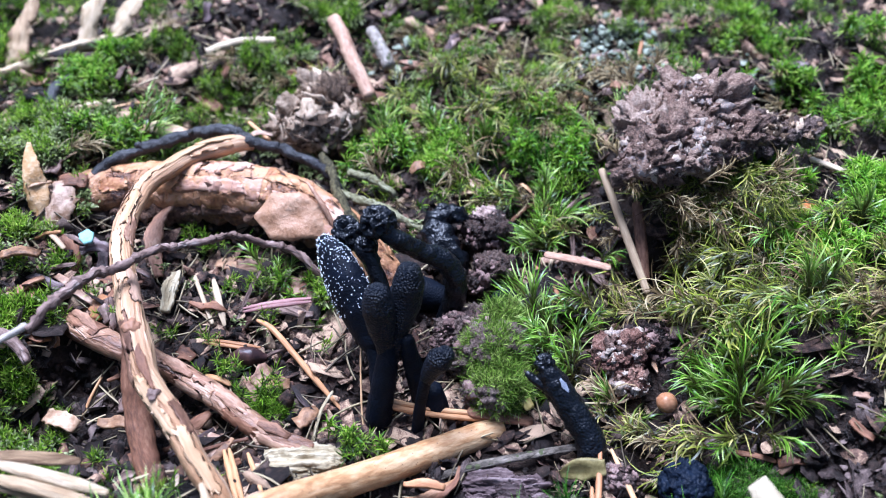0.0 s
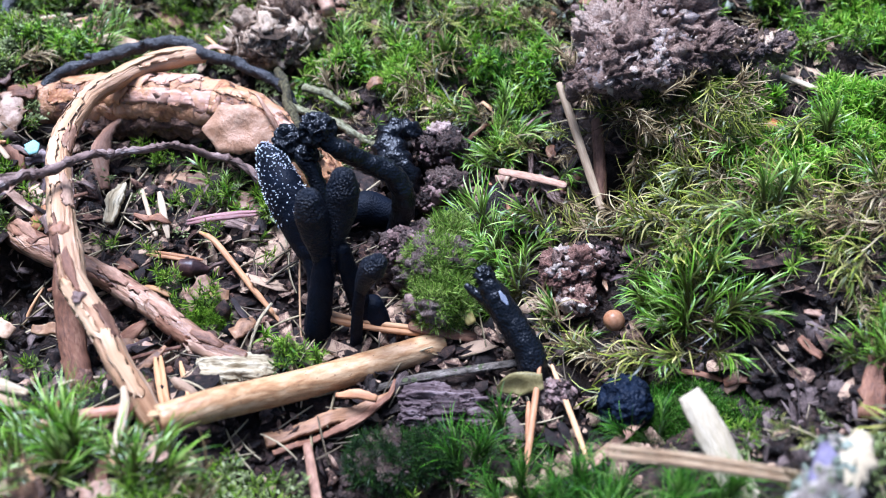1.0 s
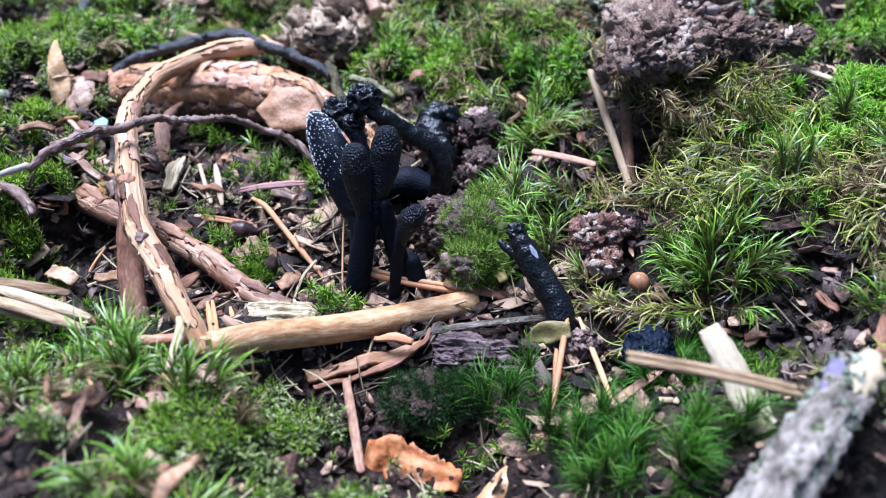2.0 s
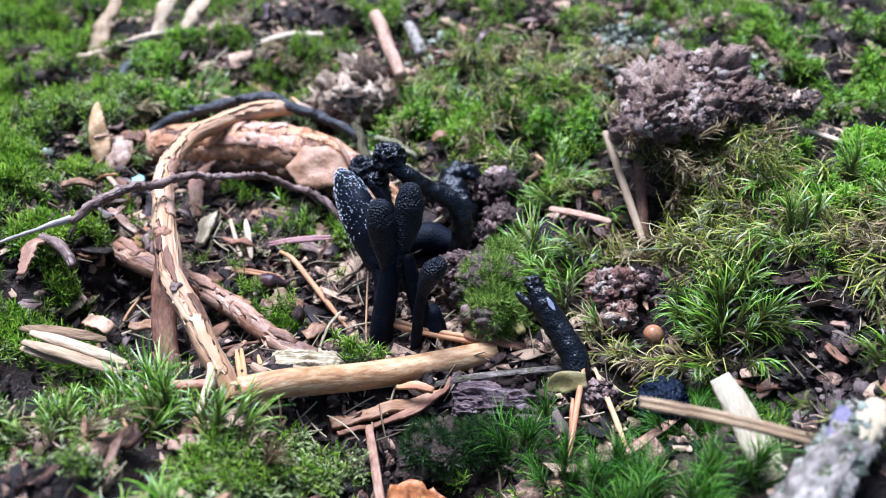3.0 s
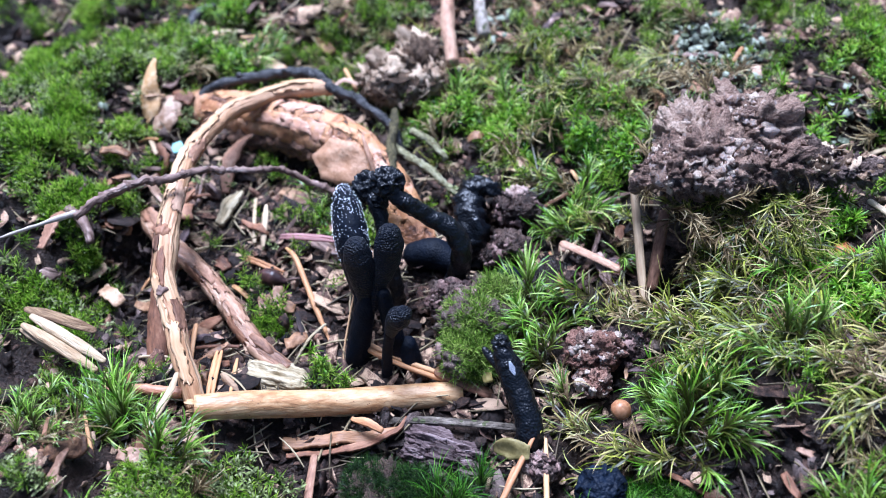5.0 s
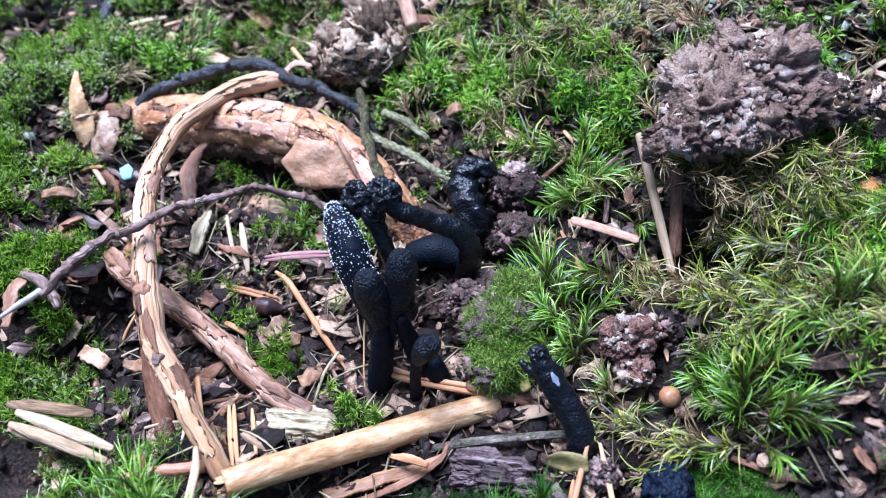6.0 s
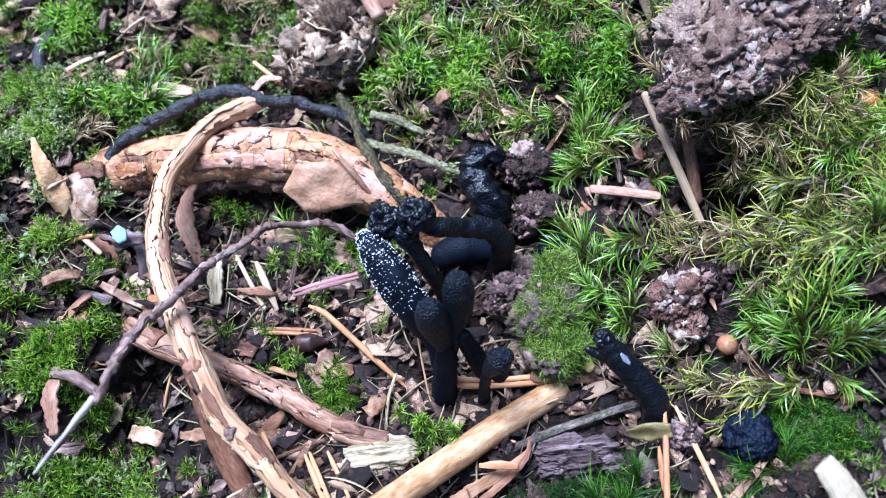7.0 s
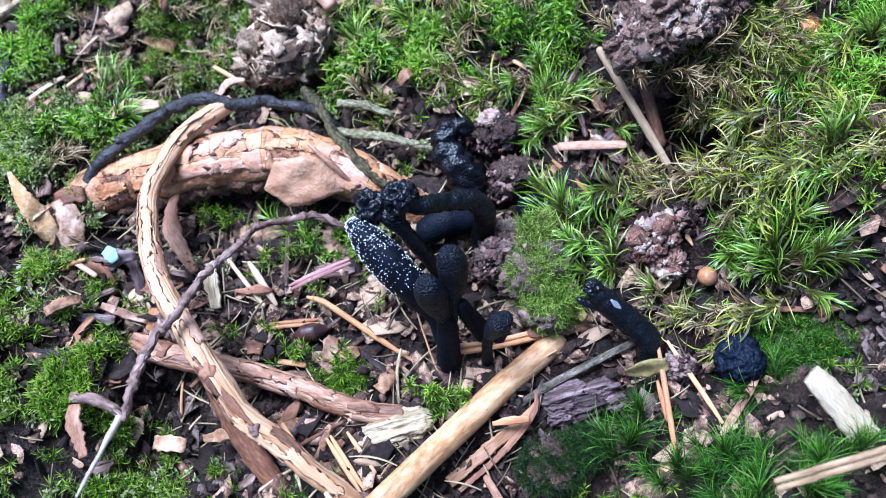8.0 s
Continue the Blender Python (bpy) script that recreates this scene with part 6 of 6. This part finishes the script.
FINE = [(-36, 100, 6, 3, 0.7), (-20, 90, 4, 3, 0.5), (-44, 92, 4, 4, 0.4), (-38, 82, 3, 2, 0.5), (-78, 106, 9, 8, 2.6), (-78, 84, 13, 12, 2.6), (-72, 70, 10, 8, 1.6), (-46, 145, 10, 7, 1), (4, 134, 15, 8, 1), (-68, 131, 12, 6, 0.4), (50, 57, 7, 5, 0.15), (-46, 113, 4, 2, 1), (-88, 95, 14, 14, 0.8), (-45, 38, 18, 12, 0.7), (-24, 38, 10, 7, 0.5), (-7, 28, 10, 7, 0.5), (-62, 156, 16, 9, 1.1),
        (-18, 68, 6, 3, 1.2), (-30, 78, 3, 2, 0.6), (-100, 135, 18, 20, 0.8), (-20, 160, 30, 12, 0.5), (40, 165, 30, 14, 0.4), (-138, 160, 26, 40, 0.6), (72, 78, 8, 6, 0.6), (75, 130, 12, 8, 0.6), (8, 48, 8, 5, 0.8), (-60, 62, 8, 5, 1.2), (18, 120, 8, 6, 0.7), (-20, 195, 100, 20, 0.8), (-125, 165, 25, 40, 0.7), (100, 190, 30, 25, 0.6), (90, 60, 12, 10, 0.7), (-30, 96, 3, 3, 0.7), (-21, 100, 3, 3, 1), (-11, 112, 4, 2.5, 1), (90, 120, 14, 16, 0.6)]
tinies = [tiny_shoot(r, 13, 1.8, 1.7, 0.27) for _ in range(6)]
hairs = [tiny_shoot(r, 13, 1.7, 2.1, 0.2) for _ in range(5)]
p = apart_from(patches(r, FINE, 42000, -0.4, 2.6), CLEAR)
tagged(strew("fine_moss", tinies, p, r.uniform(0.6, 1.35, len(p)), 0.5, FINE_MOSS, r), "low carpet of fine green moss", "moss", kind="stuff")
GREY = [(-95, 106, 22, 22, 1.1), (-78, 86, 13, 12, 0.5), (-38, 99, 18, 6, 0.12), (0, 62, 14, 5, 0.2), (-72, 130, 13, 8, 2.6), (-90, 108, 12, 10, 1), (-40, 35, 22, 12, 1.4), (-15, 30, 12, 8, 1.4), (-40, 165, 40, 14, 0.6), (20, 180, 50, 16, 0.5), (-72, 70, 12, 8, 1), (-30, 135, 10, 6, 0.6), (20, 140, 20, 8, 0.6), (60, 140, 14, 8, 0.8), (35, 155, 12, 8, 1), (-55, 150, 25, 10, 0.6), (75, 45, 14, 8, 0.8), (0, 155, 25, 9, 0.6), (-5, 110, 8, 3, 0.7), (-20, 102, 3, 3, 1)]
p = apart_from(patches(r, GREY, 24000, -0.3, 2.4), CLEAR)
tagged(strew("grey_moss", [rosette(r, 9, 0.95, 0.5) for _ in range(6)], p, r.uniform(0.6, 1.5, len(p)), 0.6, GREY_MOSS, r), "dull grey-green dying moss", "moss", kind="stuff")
FEATHERS = [(54, 93, 12, 3, 0.5), (44, 90, 9, 2.5, 0.5), (33, 93, 5, 3, 0.6), (33, 70, 5, 1.4, 1.0), (44, 68, 5, 1.4, 0.6), (47, 113, 8, 2.5, 1.2), (57, 108, 9, 3, 0.9), (62, 98, 11, 3, 0.5), (80, 76, 12, 8, 0.5), (70, 43, 14, 7, 0.3), (20, 148, 30, 10, 0.15), (55, 134, 12, 6, 0.8), (0, 148, 20, 8, 0.4), (-14, 122, 6, 3, 0.8), (26, 116, 5, 5, 0.4), (22, 98, 5, 4, 0.4), (76, 98, 10, 5, 0.6), (28, 106, 6, 5, 0.3), (15, 104, 3, 5, 0.4)]
feathers = [feather(r, r.uniform(8, 14), 42, 4.0, 0.46) for _ in range(8)]
def strands(name, label, spots, many, power, sizes, material, loose):
    p = patches(r, spots, many, -0.2, power)
    to = np.where(p[:, 0] > 30, 3.3 + 0.6 * (r.rand(len(p)) < 0.3), r.uniform(0, 6.28, len(p))) + r.normal(0, loose, len(p))
    ok = np.ones(len(p), bool)
    for x, y, q in CLEAR + [(37.4, 77.4, 4), (38, 108, 4)]:
        for far in (0.0, 4.0, 8.0, 11.5):
            ok &= (p[:, 0] + far * np.cos(to) - x) ** 2 + (p[:, 1] + far * np.sin(to) - y) ** 2 > q * q
    p, to = p[ok], to[ok]
    tagged(strew(name, feathers, p, r.uniform(*sizes, len(p)), 0.25, material, r, heading=to, loose=0.05), label, "moss", kind="stuff")


strands("feather_moss", "yellowish feather moss in creeping strands", FEATHERS, 300, 2.6, (0.55, 1.1), FEATHER_MOSS, 0.45)
def rope(name, label, ways, sizes, material, seed):
    """Strands lying close together along lines (points, how many, half width): a combed mat of moss."""
    q = np.random.RandomState(seed)
    at, to = [], []
    for points, many, wide in ways:
        ln, _ = spline(points, 0.5)
        k = q.randint(0, len(ln) - 1, many)
        d = np.gradient(ln, axis=0)[k]
        xy = ln[k] + q.normal(0, wide * 0.5, (many, 2))
        at.append(np.stack([xy[:, 0], xy[:, 1], ground_z(xy[:, 0], xy[:, 1]) + q.uniform(0.6, 3.2, many)], 1))
        to.append(np.arctan2(d[:, 1], d[:, 0]) + q.normal(0, 0.42, many))
    at, to = np.vstack(at), np.concatenate(to)
    ok = np.ones(len(at), bool)
    for x, y, w in CLEAR:
        for far in (0.0, 5.0, 10.0):
            ok &= (at[:, 0] + far * np.cos(to) - x) ** 2 + (at[:, 1] + far * np.sin(to) - y) ** 2 > w * w * 0.6
    at, to = at[ok], to[ok]
    tagged(strew(name, feathers, at, q.uniform(*sizes, len(at)), 0.12, material, q, heading=to, loose=0.08), label, "moss", kind="stuff")


WAYS = [([(60, 98), (54, 101), (49, 106), (47, 111)], 22, 2.0), ([(57, 104), (50, 103), (44, 99), (40, 96)], 18, 2.0), ([(84, 94), (68, 91), (56, 89), (45, 89.5), (38, 92)], 43, 2.2), ([(60, 104), (55, 100), (52, 95)], 12, 1.8), ([(58, 69), (48, 68.5), (38, 69.5), (31, 70)], 19, 1.6), ([(78, 112), (66, 107), (57, 106.5), (50, 110)], 19, 2.0), ([(32, 112), (27, 104), (30, 97), (35, 95)], 12, 1.6), ([(62, 118), (54, 114), (45, 113)], 12, 1.6), ([(84, 84), (74, 83), (66, 86)], 10, 2.0), ([(22, 122), (15, 120), (9, 121)], 7, 1.6)]
rope("feather_moss", "combed mat of olive-yellow feather moss strands", WAYS, (0.65, 1.2), FEATHER_MOSS, 5)
rope("dead_moss", "straw-coloured withered strands in the combed moss mat", [(w_, int(n_ * 0.5), h_ * 1.3) for w_, n_, h_ in WAYS], (0.55, 1.1), DEAD_MOSS, 6)
DEAD = FEATHERS[:9] + [(22, 150, 24, 13, 1.6), (20, 128, 14, 10, 1), (-12, 128, 8, 6, 0.8), (30, 104, 6, 6, 1.2), (65, 72, 10, 7, 1), (50, 66, 8, 3, 1.2), (-72, 128, 8, 5, 0.7), (0, 158, 70, 20, 0.6), (74, 135, 12, 10, 0.6), (-40, 36, 22, 10, 1.3), (75, 52, 12, 8, 0.6), (-15, 120, 5, 4, 1.5), (20, 100, 5, 4, 1.2), (44, 111, 10, 2.5, 2.4)]
strands("dead_moss", "matted straw-brown strands of dead moss", DEAD, 420, 1.4, (0.5, 1.0), DEAD_MOSS, 0.8)
FRINGE = np.array([(32 + 2.4 * k, 111.5 + 1.5 * math.sin(k * 1.9), 15.5 + 1.6 * math.sin(k * 2.7)) for k in range(11)])
tagged(strew("dead_moss", feathers, np.repeat(FRINGE, 2, axis=0) + r.normal(0, 0.9, (22, 3)), r.uniform(0.5, 1.0, 22), 0.4, DEAD_MOSS, r, heading=r.uniform(-1.2, 0.9, 22), lean_on=np.full(22, 0.25), loose=0.9), "withered moss strands hanging below a rotten heap", "moss", kind="stuff")

q = np.random.RandomState(17)
DRAPE = np.stack([q.uniform(49, 62, 30), q.uniform(110, 118, 30), q.uniform(13, 18, 30)], 1)
tagged(strew("feather_moss", feathers, DRAPE, q.uniform(0.45, 0.9, 30), 0.3, FEATHER_MOSS, q, heading=q.uniform(-2.2, -0.6, 30), lean_on=np.full(30, 0.3), loose=0.4), "olive moss strands draped beside a rotten heap", "moss", kind="stuff")


def cap_of_moss(label, lumps, count, size, material, seed, up=0.2, towards=None):
    """Moss growing on a clod or as a cushion of its own."""
    q = np.random.RandomState(seed)
    out = []
    while len(out) < count:
        c, rad = lumps[q.randint(len(lumps))]
        d = q.normal(0, 1, 3)
        d /= np.linalg.norm(d)
        if d[2] > up and (towards is None or d[0] * towards[0] + d[1] * towards[1] + d[2] * towards[2] > 0.15 + 0.45 * q.normal()):
            out.append(np.array(c) + d * np.array(rad) * 0.97)
    tagged(strew("moss_cushion", hairs, out, q.uniform(0.6, 1.2, count) * size, 0.7, material, q), label, "moss")


cap_of_moss("bright green moss cushion beside the branch", [((-28.6, 76.2, 0.2), (3.4, 2.8, 2.8))], 260, 0.8, FINE_MOSS, 1, 0.0)
cap_of_moss("green moss growing over an earth clod", [((8.2, 84.6, 3.6), (5.3, 5.0, 6.2)), ((9.2, 79.4, 2.2), (5.0, 4.6, 5.4))], 1500, 0.8, CLOD_MOSS, 2, -0.4, (0.35, -0.15, 0.8))
cap_of_moss("moss tuft on top of an earth clod", [((10.4, 91.4, 3.8), (3.2, 3.4, 4.0))], 150, 0.9, CLOD_MOSS, 3, 0.2)
cap_of_moss("thin green moss film over dark soil by the pale chip", [((47, 60.5, -2.2), (8.5, 6.5, 4.8)), ((55, 58.5, -2.2), (7.0, 5.5, 4.8))], 1900, 0.75, FRONT_MOSS, 5, 0.1)
cap_of_moss("dark wet moss over a clod", [((1.8, 52.4, -1.2), (6.4, 4.6, 4.5)), ((7.5, 54, -1.6), (4.4, 4.0, 3.7))], 700, 0.75, DARK_MOSS, 4, 0.1)

LUMPS = [(62, 66, 14, 8, 1.4), (-48, 66, 8, 6, 1.2), (62, 82, 10, 5, 1.2), (66, 90, 10, 2, 0.8), (24, 104, 8, 8, 1.0), (20, 126, 10, 8, 0.8), (-58, 75, 14, 8, 1), (-34, 92, 26, 14, 1.1), (-46, 64, 12, 6, 1), (-68, 98, 10, 12, 0.8), (50, 103, 12, 6, 1), (60, 68, 16, 10, 1), (5, 60, 20, 6, 0.5), (70, 50, 16, 10, 0.7), (0, 140, 60, 15, 0.35), (-50, 60, 12, 6, 1), (-90, 110, 20, 20, 0.4), (-20, 40, 20, 6, 0.4), (2, 100, 8, 8, 0.6)]
p = patches(r, LUMPS, 420, -0.2)
tagged(strew("soil_lumps", [lump(r) for _ in range(7)], p, r.gamma(2.6, 0.32, len(p)) + 0.4, 0.6, CLOD, r), "dark crumbly lumps of soil", "soil", kind="stuff")

# litter: soil crumbs, flakes and dry stems everywhere, thickest in the hollow
LITTER = [(-30, 88, 32, 22, 1.3), (-5, 95, 25, 20, 0.8), (10, 65, 25, 12, 0.8), (32, 58, 18, 8, 0.55), (45, 100, 20, 12, 0.3), (-45, 66, 18, 10, 1.2), (60, 70, 20, 14, 0.4), (-55, 105, 20, 14, 1), (0, 148, 80, 22, 0.8), (-70, 150, 40, 25, 0.8), (0, 35, 60, 16, 0.7), (75, 60, 16, 14, 0.3), (-115, 110, 25, 40, 0.5), (0, 190, 110, 25, 0.6), (-90, 100, 25, 30, 0.7), (70, 110, 25, 30, 0.4)]
p = patches(r, LITTER, 5600, 0.0)
tagged(strew("soil_crumbs", [lump(r, 2, 0.8) for _ in range(8)], p, r.gamma(2.2, 0.24, len(p)) + 0.12, 0.8, CRUMB, r), "dark crumbs of soil", "soil", kind="stuff")
p = apart_from(patches(r, LITTER, 9500, 0.6), HOLE)
tagged(strew("leaf_litter", [scrap(r, q) for q in (1, 1.3, 1.7, 2.4, 3.2)], p, r.gamma(2.0, 0.32, len(p)) + 0.15, 0.6, FLAKE, r), "small flakes of bark and dead leaf", "litter", kind="stuff")
CHIPS = [(-95, 112, 25, 25, 0.7), (-135, 160, 30, 40, 0.5), (60, 68, 14, 10, 0.3), (-50, 160, 40, 16, 0.9), (10, 165, 60, 18, 0.7), (-35, 36, 26, 12, 0.8), (-40, 90, 26, 18, 0.6), (-46, 66, 14, 8, 0.8), (-62, 100, 10, 12, 1.2), (-30, 106, 16, 8, 0.6), (-20, 150, 60, 14, 0.7), (-75, 145, 22, 16, 0.8), (24, 106, 9, 10, 1.6), (15, 148, 30, 12, 2.0), (30, 94, 8, 5, 1.0), (50, 88, 12, 3, 0.8), (-14, 68, 6, 3, 0.8), (60, 135, 30, 14, 0.6), (-40, 36, 26, 12, 1.5), (10, 128, 12, 10, 0.5), (-80, 96, 10, 14, 0.5), (20, 185, 90, 20, 0.5)]
p = apart_from(patches(r, CHIPS, 2500, 0.9), HOLE)
tagged(strew("bark_litter", [scrap(r, q) for q in (1, 1.2, 1.5, 1.9, 2.6, 1.1)], p, r.gamma(3.0, 0.24, len(p)) + 0.28, 1.0, CHIPPED, r), "torn reddish-brown bark and leaf scraps", "litter", kind="stuff")
p = patches(r, [(58, 66, 12, 6, 1.4), (70, 52, 16, 9, 1), (52, 57, 7, 5, 1), (-56, 74, 10, 7, 1), (-50, 60, 10, 5, 1), (10, 58, 14, 5, 0.7), (46, 102, 8, 4, 0.8), (82, 62, 8, 8, 0.8), (-64, 86, 5, 8, 0.8)], 520, 0.8)
tagged(strew("dark_litter", [scrap(r, q) for q in (1, 1.3, 1.7, 2.3)], p, r.gamma(3.0, 0.24, len(p)) + 0.25, 1.0, DARK_CHIP, r), "dark violet-grey scraps of rotten wood", "litter", kind="stuff")
p = patches(r, LITTER + FEATHERS[4:] + STARS, 2200, 1.3)
tagged(strew("dry_stems", [thread(r) for _ in range(6)], p, r.uniform(2.5, 9, len(p)), 0.3, FIBRE, r), "thin dry stems and fibres", "litter", kind="stuff")
p = patches(r, [(38, 157, 7, 8, 1), (44, 163, 5, 4, 1), (66, 146, 3, 7, 0.4), (-90, 108, 6, 6, 0.4), (-12, 160, 8, 4, 0.3), (-30, 141, 4, 4, 0.3)], 420, 2.4)
tagged(strew("lichen", [scrap(r, q) for q in (1, 1.4, 2)], p, r.uniform(0.4, 1.0, len(p)), 0.9, LICHEN, r), "pale grey-green lichen flakes", "lichen", kind="stuff")

LOG = np.array([(57, 42.6, 25.5), (53, 36.8, 25), (48, 30.6, 24), (42, 23.8, 21.7)])
q = np.random.RandomState(61)
w = q.rand(170, 1) * 3
i = np.minimum(w.astype(int)[:, 0], 2)
p = LOG[i] + (LOG[i + 1] - LOG[i]) * (w - i[:, None])
turn = q.uniform(0, math.pi, 170)
p = p + 3.0 * np.stack([np.cos(turn) * 0.75, -np.cos(turn) * 0.66, np.sin(turn)], 1)
tagged(strew("lichen", [scrap(q, k) for k in (1, 1.3)], p, q.uniform(0.3, 0.9, 170), 1.0, LICHEN, q), "grey-green lichen flakes on a dead branch", "lichen", kind="stuff")
